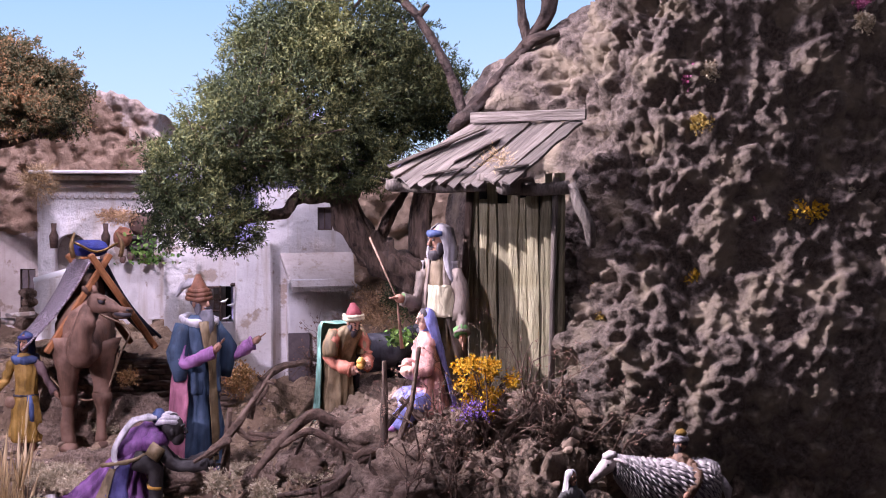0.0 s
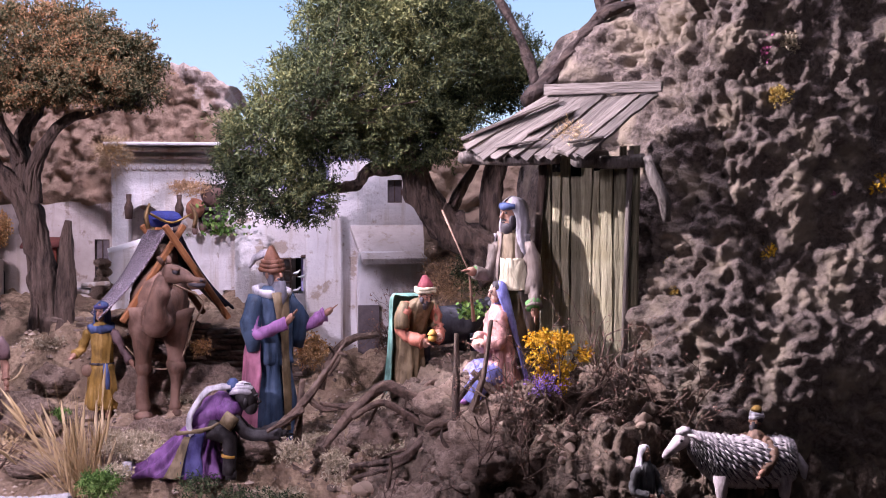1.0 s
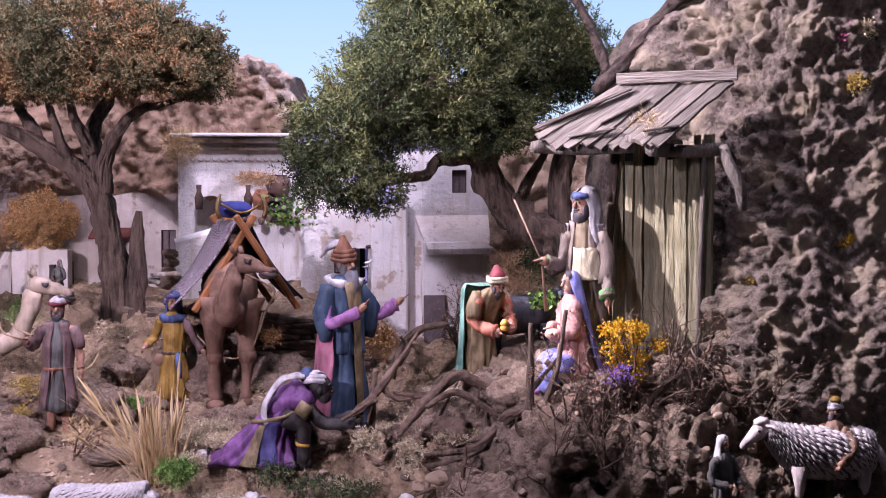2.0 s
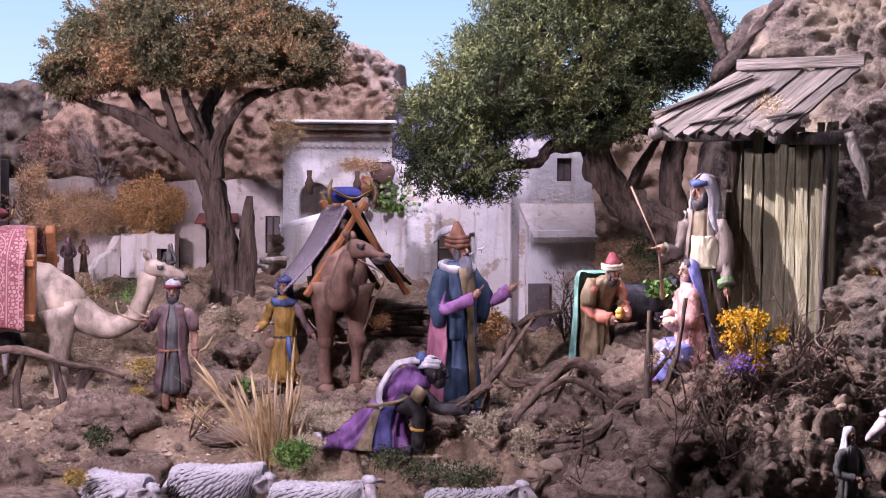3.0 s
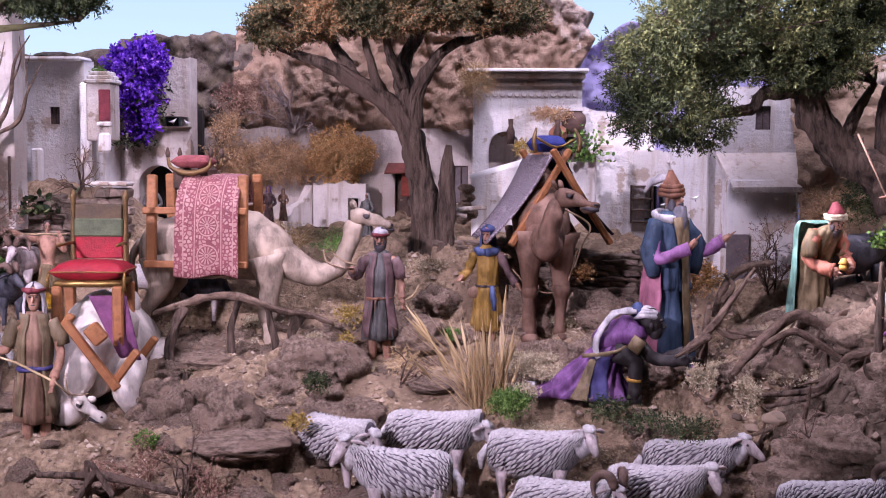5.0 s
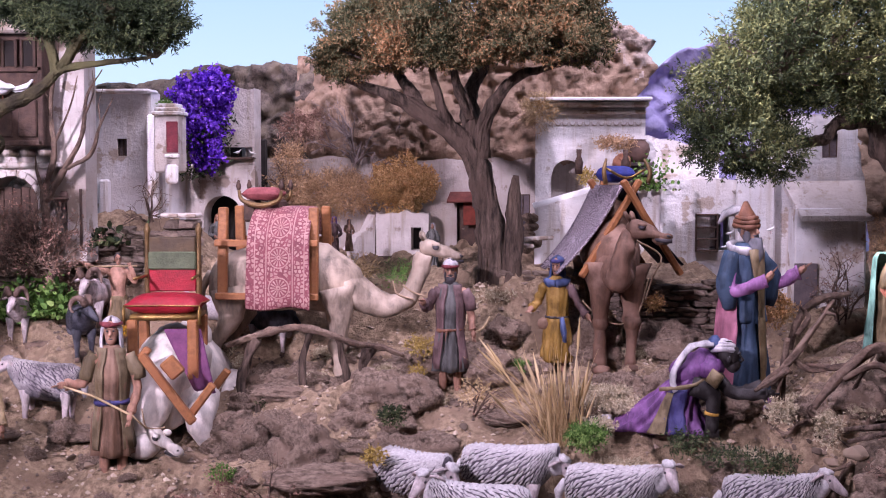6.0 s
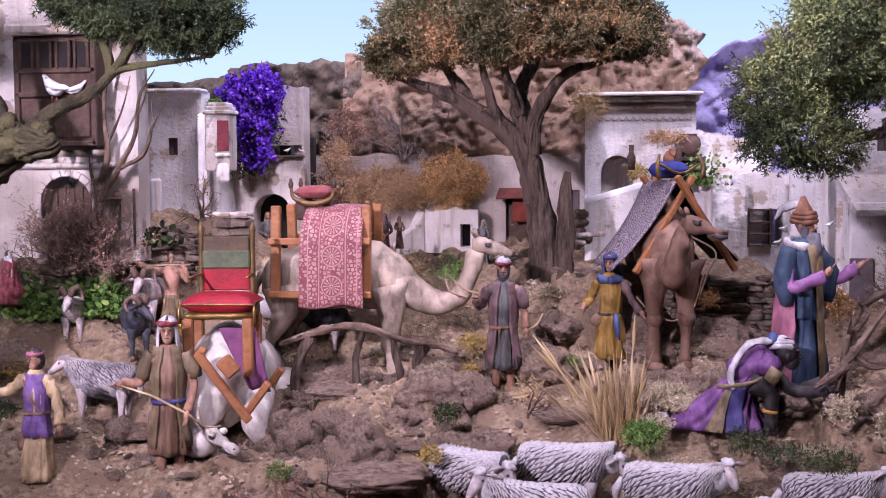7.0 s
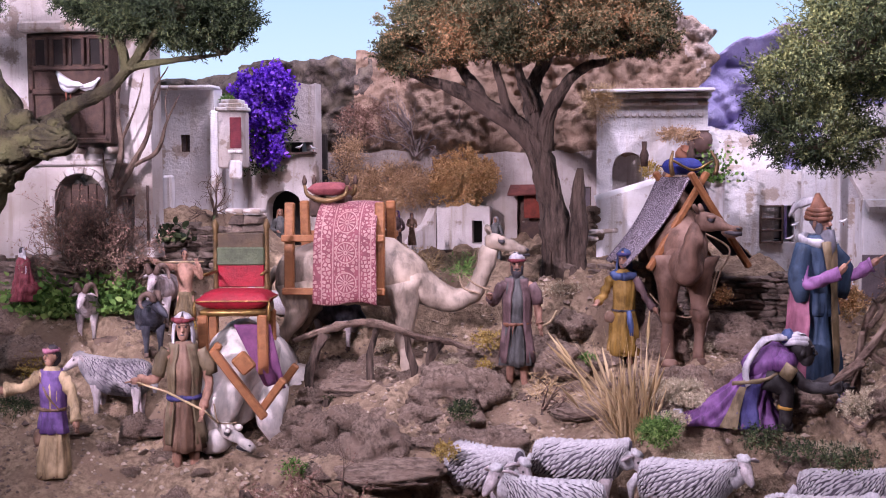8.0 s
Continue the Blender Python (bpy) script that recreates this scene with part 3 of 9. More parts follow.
for k in range(9):
    bm = bmesh.new()
    a0, a1 = math.pi * (k + 0.04) / 9, math.pi * (k + 0.96) / 9
    q = [Vector((0.508 + r * math.cos(a), 0, 0.101 + r * math.sin(a))) for a in (a0, a1) for r in (0.046, 0.057)]
    f = [bm.verts.new(p + Vector((0, y, 0))) for y in (-0.009, 0.01) for p in q]
    for s in ((0, 1, 3, 2), (4, 6, 7, 5), (0, 4, 5, 1), (2, 3, 7, 6), (1, 5, 7, 3), (0, 2, 6, 4)):
        bm.faces.new([f[i] for i in s])
    part("arch_stone", bm, M_CREAM, house, smooth=False)
for k in range(6):
    slab(house, "door_board", (0.470 + k * 0.0155, 0.03, 0.06), (0.0145, 0.008, 0.13 + 0.006 * (k % 2)), M_WOOD, bevel=0.001)
slab(house, "string_course", (0.5, -0.004, 0.165), (0.19, 0.014, 0.010), M_CREAM)
balc = slab(house, "balcony", (0.513, -0.02, 0.288), (0.134, 0.05, 0.182), M_WOOD, bevel=0.002, label="dark brown carved wooden balcony box")
for z in (-0.087, -0.005, 0.035, 0.087):
    slab(balc, "rail", (0, -0.027, z), (0.142, 0.010, 0.009), M_WOOD, bevel=0.0015)
for x in (-0.067, 0.067):
    slab(balc, "post", (x, -0.027, 0), (0.009, 0.010, 0.18), M_WOOD, bevel=0.0015)
for k in range(4):
    x = -0.048 + 0.032 * k
    # window opening: its shade put in as a dark slab
    slab(balc, "shutter", (x, -0.0285, 0.060), (0.020, 0.004, 0.042), M_SHADE, bevel=0.0008)
    for s in (-1, 1):
        slab(balc, "stile", (x + s * 0.011, -0.030, 0.060), (0.005, 0.008, 0.046), M_WOOD, bevel=0.001)
    slab(balc, "stile", (x, -0.030, 0.083), (0.024, 0.008, 0.004), M_WOOD, bevel=0.001)
for k in range(3):
    slab(balc, "panel", (-0.043 + 0.043 * k, -0.0275, -0.046), (0.032, 0.005, 0.062), M_WOOD, bevel=0.002)
slab(balc, "roof_board", (0, -0.012, 0.101), (0.155, 0.085, 0.018), M_CREAM, bevel=0.004)
for k in range(5):
    bm = bmesh.new()
    tube(bm, [(0, -0.045, 0), (0, 0.03, 0)], 0.006, 8, wob=0.2)
    part("corbel", bm, M_CREAM, house).location = (0.453 + 0.031 * k, 0, 0.185)
slab(house, "cill", (0.591, -0.004, 0.108), (0.030, 0.012, 0.006), M_WOOD)
bm = bmesh.new()
tube(bm, [(0.628, -0.006, 0.02), (0.628, -0.006, 0.125)], 0.0025, 6)
part("drain_pipe", bm, M_WOOD, house)

# tall whitewashed house
house = thing("white_house", "tall narrow whitewashed house with a small shuttered window", "house", (-1.075, 2.22, 1.36))
wall(house, (0, 0, 0), 0.150, 0.302, 0.05, M_WHITE, [(0.083, 0.102, 0.184, 0.216, False)], seed=5)
wall(house, (0.150, 0.001, 0), 0.18, 0.29, 0.04, M_WHITE, turn=72, seed=6)
shuttered_window(house, 0.0925, 0.012, 0.200, 0.018, 0.031, M_SHUTTER)
slab(house, "buttress", (0.062, -0.010, 0.065), (0.018, 0.022, 0.15), M_WHITE, bevel=0.004)
slab(house, "coping", (0.075, 0.006, 0.303), (0.155, 0.06, 0.008), M_WHITE, bevel=0.003)
slab(house, "corner_block", (0.158, -0.008, 0.13), (0.022, 0.03, 0.26), M_WHITE, bevel=0.004)
bay = slab(house, "bay", (0.197, -0.035, 0.205), (0.046, 0.05, 0.105), M_CREAM, bevel=0.003, label="small plastered bay with a dark red window")
slab(bay, "bay_window", (0.012, -0.026, 0.012), (0.021, 0.004, 0.056), M_RED, bevel=0.001)
for z, w in ((0.055, 0.052), (0.062, 0.044), (0.069, 0.036)):
    slab(bay, "cornice", (0, 0, z), (w, w + 0.004, 0.008), M_WHITE, bevel=0.002)
slab(bay, "cill", (0.012, -0.028, -0.022), (0.026, 0.010, 0.006), M_WHITE, bevel=0.001)
slab(bay, "apron", (0.010, -0.024, -0.055), (0.024, 0.012, 0.035), M_WHITE, bevel=0.004)

# house with the arched doorway and the dovecote slot
house = thing("arched_house", "worn pale plaster house with an arched dark doorway", "house", (-0.905, 2.32, 1.31))
wall(house, (0, 0, 0), 0.150, 0.365, 0.05, M_CREAM, [(0.048, 0.122, 0, 0.158, True), (0.088, 0.145, 0.232, 0.252, False)], seed=8, ragged=0.006)
wall(house, (0.149, 0.052, 0), 0.18, 0.36, 0.03, M_CREAM, turn=112, seed=9)
slab(house, "shelf", (0.117, -0.004, 0.230), (0.066, 0.03, 0.005), M_WOOD, bevel=0.001)
# dark sheet for the shade within the doorway
slab(house, "shade_backing", (0.085, 0.10, 0.14), (0.13, 0.01, 0.26), M_SHADE)

# ochre-beige houses under the bluff
house = thing("beige_house", "dull beige plaster house under the rock bluff", "house", (-0.78, 2.46, 1.31))
wall(house, (0, 0, 0), 0.575, 0.232, 0.04, M_BEIGE, [(0.405, 0.452, 0, 0.150, False), (0.524, 0.553, 0.085, 0.160, False), (0.092, 0.108, 0.165, 0.185, False)], seed=11, ragged=0.01)
slab(house, "door", (0.4285, 0.018, 0.075), (0.047, 0.006, 0.15), M_WOOD, bevel=0.001)
shuttered_window(house, 0.5385, 0.010, 0.1225, 0.028, 0.074, M_SHUTTER)
bm = bmesh.new()
v = [bm.verts.new(p) for p in ((0.392, -0.002, 0.165), (0.470, -0.002, 0.165), (0.474, -0.035, 0.150), (0.388, -0.035, 0.148), (0.392, -0.002, 0.16), (0.470, -0.002, 0.16), (0.474, -0.035, 0.145), (0.388, -0.035, 0.143))]
for s in ((0, 1, 2, 3), (7, 6, 5, 4), (3, 2, 6, 7), (0, 3, 7, 4), (1, 5, 6, 2)):
    bm.faces.new([v[i] for i in s])
part("awning", bm, mat("faded_red_cloth", (0.16, 0.05, 0.04), (0.09, 0.03, 0.025), 40, 0.9), house, "faded red cloth awning")
slab(house, "door_curtain", (0.436, -0.008, 0.125), (0.034, 0.006, 0.055), mat("dark_red_cloth", (0.22, 0.045, 0.03), (0.12, 0.03, 0.02), 60, 0.9), bevel=0.002)

# small ruined house
house = thing("ruined_hut", "small roofless whitewashed ruin with a dark window", "house", (-0.545, 2.395, 1.31))
wall(house, (0.015, 0, 0), 0.105, 0.124, 0.04, M_CREAM, [(0.070, 0.090, 0.05, 0.095, False)], seed=13, ragged=0.010)
# dark sheet for the shade behind the ruin's window
slab(house, "shade_backing", (0.07, 0.05, 0.05), (0.10, 0.01, 0.1), M_SHADE)
wall(house, (-0.03, -0.035, 0), 0.055, 0.055, 0.03, M_CREAM, turn=38, seed=14, ragged=0.014, slope=-0.062)
slab(house, "lintel", (0.045, -0.006, 0.035), (0.05, 0.012, 0.006), M_WOOD, bevel=0.001)

# tower with cornice
house = thing("tower_house", "square whitewashed tower with a moulded cornice and arched niche", "tower", (-0.216, 2.42, 1.31))
wall(house, (0, 0, 0), 0.214, 0.335, 0.05, M_WHITE, [(0.031, 0.094, 0.07, 0.228, True)], seed=17, ragged=0.0)
wall(house, (0.213, 0.052, 0), 0.15, 0.335, 0.03, M_WHITE, turn=97, seed=18, ragged=0.0)
slab(house, "niche_back", (0.06, 0.055, 0.15), (0.08, 0.012, 0.18), M_CREAM)
slab(house, "cornice", (0.107, 0.02, 0.336), (0.226, 0.08, 0.010), M_WHITE, bevel=0.003)
slab(house, "cornice", (0.107, 0.014, 0.346), (0.236, 0.09, 0.007), M_CHALK, bevel=0.002)
slab(house, "moulding", (0.107, 0.010, 0.322), (0.216, 0.04, 0.008), M_WHITE, bevel=0.003)
for k in range(13):
    bm = bmesh.new()
    a = [(0.006 * math.cos(t), 0.006 * math.sin(t) * 1.2) for t in np.linspace(math.pi, 2 * math.pi, 7)]
    tube(bm, [(x, 0, z) for x, z in a], 0.0016, 5)
    part("scallop", bm, M_CREAM, house).location = (0.030 + 0.0142 * k, -0.001, 0.303)
ramp_w = wall(house, (0.0, -0.042, 0.0), 0.112, 0.135, 0.04, M_WHITE, seed=19, ragged=0.003, slope=-0.032, name="stair_wall")
bm = bmesh.new()
tube(bm, [(-0.003, -0.025, 0.137), (0.114, -0.025, 0.170)], 0.009, 8, flat=0.7, wob=0.2)
part("handrail", bm, M_CHALK, house)

# terraced white block between tower and gable house
house = thing("terrace_house", "low stained white block with a flat terrace", "house", (0.0, 2.36, 1.27))
wall(house, (0.025, 0, 0), 0.20, 0.232, 0.10, M_WHITE, [(0.092, 0.130, 0.095, 0.165, False)], seed=21, ragged=0.006)
# closes the recess; its shade is in the colour
slab(house, "shelf_back", (0.111, 0.112, 0.13), (0.08, 0.006, 0.12), M_SHADE)
for z in (0.096, 0.118, 0.140, 0.164):
    slab(house, "shelf", (0.111, 0.006, z), (0.042, 0.03, 0.003), M_WOOD, bevel=0.0006)
for x in (0.091, 0.131):
    slab(house, "upright", (x, 0.004, 0.13), (0.003, 0.03, 0.073), M_WOOD, bevel=0.0006)
wall(house, (-0.01, 0.058, 0.10), 0.15, 0.215, 0.02, M_WHITE, seed=22, ragged=0.008, slope=0.02, name="parapet")
slab(house, "step", (0.03, 0.045, 0.232), (0.06, 0.06, 0.02), M_WHITE)
slab(house, "beam", (0.172, -0.012, 0.170), (0.045, 0.03, 0.006), M_WOOD, (0, -6, 0))
slab(house, "canopy", (0.185, -0.015, 0.208), (0.055, 0.04, 0.008), M_CREAM, (0, 4, 0))

# house with a lean-to
house = thing("gable_house", "pale plaster house with a grey shuttered window and lean-to", "house", (0.205, 2.33, 1.25))
wall(house, (0, 0, 0), 0.195, 0.372, 0.05, M_WHITE, [(0.112, 0.140, 0.292, 0.336, False)], seed=25)
wall(house, (0.195, 0.001, 0), 0.2, 0.37, 0.04, M_WHITE, turn=85, seed=26)
shuttered_window(house, 0.126, 0.010, 0.314, 0.027, 0.043, M_SHUTTER)
lean = slab(house, "lean_to", (0.115, -0.035, 0.10), (0.125, 0.07, 0.20), M_WHITE, bevel=0.002)
bm = bmesh.new()
q = [(0.040, -0.002, 0.248), (0.188, -0.002, 0.250), (0.190, -0.085, 0.188), (0.060, -0.085, 0.186)]
v = [bm.verts.new(p) for p in q] + [bm.verts.new((x, y, z - 0.010)) for x, y, z in q]
for s in ((0, 1, 2, 3), (7, 6, 5, 4), (3, 2, 6, 7), (0, 3, 7, 4), (1, 5, 6, 2), (0, 4, 5, 1)):
    bm.faces.new([v[i] for i in s])
part("lean_to_roof", bm, M_CREAM, house, smooth=False)
slab(house, "door", (0.072, -0.074, 0.045), (0.040, 0.008, 0.11), M_SHUTTER, bevel=0.001)
slab(house, "side_wing", (-0.01, -0.012, 0.135), (0.07, 0.03, 0.27), M_WHITE, bevel=0.004)


# ---- trees and plants ----
def sprigs(name, centers, dirs, length, needles, width, material, parent, spread=0.8, seed=1, kind="stuff"):
    """Thousands of little needle twigs as one mesh."""
    rng = np.random.default_rng(seed)
    c, d = np.asarray(centers, float), np.asarray(dirs, float)
    d = d / (np.linalg.norm(d, axis=1, keepdims=True) + 1e-9)
    n = len(c)
    size = length * rng.uniform(0.6, 1.3, (n, 1))
    at = rng.uniform(0, 1, (n, needles))
    tilt = rng.normal(size=(n, needles, 3))
    tilt /= np.linalg.norm(tilt, axis=2, keepdims=True)
    way = d[:, None] * (1 - spread * 0.5) + tilt * spread
    way /= np.linalg.norm(way, axis=2, keepdims=True)
    base = c[:, None] + d[:, None] * (at * size)[..., None]
    tip = base + way * (size * 0.45)[..., None]
    side = np.cross(way, rng.normal(size=(n, needles, 3)))
    side /= np.linalg.norm(side, axis=2, keepdims=True) + 1e-9
    mid = (base + tip) / 2
    verts = np.stack([base, mid - side * width, tip, mid + side * width], 2).reshape(-1, 3)
    faces = np.arange(len(verts)).reshape(-1, 4)
    me = bpy.data.meshes.new(name)
    me.from_pydata(verts.tolist(), [], faces.tolist())
    me.materials.append(material)
    ob = new(name, me)
    ob.parent = parent
    if kind:
        ob["kind"] = kind
    return ob


def lobes(shapes, count, seed, shell=0.55):
    """Points and outward ways, spread through ellipsoids of centre and radii."""
    rng = np.random.default_rng(seed)
    vol = np.array([r[0] * r[2] for _, r in shapes])
    pts, ways = [], []
    for (c, r), k in zip(shapes, (vol / vol.sum() * count).astype(int)):
        u = rng.normal(size=(k, 3))
        u /= np.linalg.norm(u, axis=1, keepdims=True)
        f = rng.uniform(shell ** 3, 1, (k, 1)) ** (1 / 3)
        bump = 1 + 0.42 * np.array([noise.noise(Vector(v) * 4.5 + Vector(c) * 9) for v in u])[:, None]
        pts.append(np.array(c) + u * f * bump * np.array(r))
        ways.append(u + np.array([0, 0, 0.35]) + rng.normal(size=(k, 3)) * 0.45)
    return np.concatenate(pts), np.concatenate(ways)


def limbs(bm, paths, n=9, wob=0.35):
    for i, (pts, radii) in enumerate(paths):
        line = curve(pts, 8 * len(pts))
        tube(bm, line, radii, 2 * n, wob=wob, seed=i * 3.1, ridge=0.55)
        if radii[0] > 0.013:
            # sinewy strands that wind round the stem
            thick = [float(np.interp(k / (len(line) - 1), np.linspace(0, 1, len(radii)), radii)) for k in range(len(line))]
            for s in range(11):
                a0 = s * 0.571 + 0.4 * noise.noise((s * 1.7, i, 0))
                run = []
                for k, p in enumerate(line):
                    d = (line[min(k + 1, len(line) - 1)] - line[max(k - 1, 0)]).normalized()
                    side = d.cross(Vector((0, 1, 0.1))).normalized()
                    a = a0 + 0.035 * k + 0.5 * noise.noise((k * 0.12, s, i))
                    run.append(p + (side * math.cos(a) + d.cross(side) * math.sin(a)) * thick[k] * 0.88)
                tube(bm, run, [t * (0.20 + 0.10 * noise.noise((s, i, 3))) for t in thick], 7, wob=0.5, seed=s)


def twigs(bm, base, way, length, radius, depth, rng, spread=0.6, kids=3, mi=0):
    """A bare branching shrub, grown by forking."""
    base, way = Vector(base), Vector(way).normalized()
    pts = [base]
    d = way.copy()
    for _ in range(3):
        d = (d + Vector(rng.normal(size=3)) * 0.22).normalized()
        pts.append(pts[-1] + d * length / 3)
    tube(bm, pts, [radius, radius * 0.55], 5 if radius > 0.0012 else 4, mi=mi, cap=False)
    if depth > 0:
        for _ in range(kids):
            k = rng.integers(1, 4)
            nd = (d + Vector(rng.normal(size=3)) * spread).normalized()
            twigs(bm, pts[k], nd, length * rng.uniform(0.5, 0.8), radius * 0.55, depth - 1, rng, spread, kids, mi)


M_OLIVEGREEN = leafy("dark_green_needles", (0.018, 0.027, 0.013), (0.072, 0.088, 0.034), (0.180, 0.180, 0.070))
M_AUTUMN = leafy("brown_green_needles", (0.055, 0.068, 0.032), (0.24, 0.185, 0.095), (0.50, 0.27, 0.13))
M_DEEPGREEN = leafy("deep_green_needles", (0.018, 0.028, 0.014), (0.062, 0.082, 0.034), (0.13, 0.145, 0.062))
M_ORANGE = leafy("dry_orange_leaves", (0.36, 0.21, 0.10), (0.68, 0.41, 0.18), (0.78, 0.53, 0.27))
M_TAN = leafy("dry_tan_twigs", (0.28, 0.18, 0.11), (0.50, 0.32, 0.18), (0.60, 0.40, 0.23))
M_LEAF = leafy("fresh_green_leaves", (0.05, 0.11, 0.025), (0.15, 0.26, 0.06), (0.26, 0.37, 0.11))
M_PETAL = leafy("violet_blossom", (0.11, 0.025, 0.40), (0.24, 0.07, 0.72), (0.38, 0.15, 0.84))
M_LILAC = leafy("lilac_blossom", (0.22, 0.12, 0.38), (0.34, 0.20, 0.55), (0.45, 0.30, 0.62))
M_YELLOW = leafy("yellow_blossom", (0.42, 0.22, 0.02), (0.70, 0.42, 0.03), (0.80, 0.55, 0.08))
M_PINK = leafy("pink_blossom", (0.35, 0.07, 0.18), (0.55, 0.14, 0.30), (0.65, 0.25, 0.40))
M_MOSS = leafy("yellow_moss", (0.28, 0.19, 0.05), (0.46, 0.32, 0.09), (0.55, 0.42, 0.15))
M_LICHEN = leafy("pale_lichen", (0.36, 0.29, 0.19), (0.52, 0.43, 0.30), (0.62, 0.53, 0.39))
M_RUSTY = leafy("rusty_dry_shrub", (0.19, 0.105, 0.08), (0.32, 0.185, 0.14), (0.42, 0.27, 0.20))
M_WHEAT = leafy("pale_straw_blades", (0.40, 0.27, 0.13), (0.56, 0.40, 0.22), (0.66, 0.50, 0.31))


def tree(name, label, paths, shapes, count, bark, leaf, length, seed, needles=12, width=0.0007, twig_count=160):
    base = Vector(paths[0][0][0])
    t = thing(name, label, "tree", base)
    bm = bmesh.new()
    limbs(bm, [([Vector(p) - base for p in pts], r) for pts, r in paths], 10)
    rng = np.random.default_rng(seed)
    part("trunk", bm, bark, t)
    bm = bmesh.new()
    pts, ways = lobes(shapes, twig_count, seed + 5, 0.3)
    ends = [Vector(p[-1]) - base for p, _ in paths[1:]] or [Vector(paths[0][0][-1]) - base]
    for p in pts:
        p = Vector(p) - base
        e = min(ends, key=lambda q: (q - p).length)
        mid = e.lerp(p, 0.5) + Vector(rng.normal(size=3)) * 0.012
        tube(bm, [e, mid, p], [0.0032, 0.001], 5, cap=False)
    tagged(part("bough", bm, bark, t), kind="stuff")
    pts, ways = lobes(shapes, int(count * 2.1), seed)
    keep = np.array([noise.noise(Vector(p) * 26) + 0.5 * noise.noise(Vector(p) * 55) > -0.10 for p in pts])
    pts, ways = pts[keep], ways[keep]
    sprigs("crown", pts - np.array(base), ways, length, needles, width, leaf, t, seed=seed)
    return t


# spreading tree in the middle, browning crown
tree("spreading_tree", "old gnarled tree with a wide browning green crown", [
    ([(-0.277, 2.140, 1.300), (-0.285, 2.140, 1.394), (-0.300, 2.140, 1.482), (-0.316, 2.140, 1.536), (-0.356, 2.140, 1.584), (-0.409, 2.130, 1.619), (-0.456, 2.120, 1.646), (-0.512, 2.110, 1.665), (-0.556, 2.100, 1.682)], [0.030, 0.0235, 0.020, 0.0185, 0.0165, 0.013, 0.0095, 0.006, 0.003]),
    ([(-0.312, 2.145, 1.548), (-0.322, 2.150, 1.605), (-0.327, 2.160, 1.651), (-0.303, 2.180, 1.705), (-0.286, 2.190, 1.750)], [0.016, 0.0155, 0.012, 0.009, 0.004]),
    ([(-0.303, 2.140, 1.540), (-0.299, 2.130, 1.597), (-0.273, 2.110, 1.644), (-0.240, 2.100, 1.677), (-0.193, 2.090, 1.690), (-0.127, 2.080, 1.706)], [0.014, 0.012, 0.009, 0.007, 0.005, 0.002]),
    ([(-0.360, 2.140, 1.587), (-0.372, 2.120, 1.628), (-0.382, 2.110, 1.666), (-0.394, 2.100, 1.720)], [0.012, 0.008, 0.006, 0.003]),
    ([(-0.409, 2.130, 1.619), (-0.444, 2.170, 1.672), (-0.476, 2.200, 1.722)], [0.012, 0.009, 0.004]),
    ([(-0.324, 2.140, 1.610), (-0.345, 2.100, 1.668), (-0.352, 2.080, 1.720)], [0.010, 0.007, 0.003]),
    ([(-0.254, 2.125, 1.300), (-0.247, 2.125, 1.414), (-0.246, 2.125, 1.473), (-0.243, 2.130, 1.508)], [0.017, 0.013, 0.010, 0.005]),
], [
    ((-0.329, 2.140, 1.800), (0.20, 0.17, 0.070)), ((-0.460, 2.120, 1.750), (0.12, 0.13, 0.055)), ((-0.191, 2.120, 1.768), (0.105, 0.12, 0.050)),
    ((-0.535, 2.100, 1.706), (0.05, 0.08, 0.032)), ((-0.126, 2.100, 1.727), (0.045, 0.07, 0.028)), ((-0.348, 2.040, 1.726), (0.11, 0.07, 0.030)), ((-0.224, 2.020, 1.728), (0.10, 0.06, 0.030)),
], 22000, M_BARK, M_AUTUMN, 0.0135, 11, 11, 0.0011)

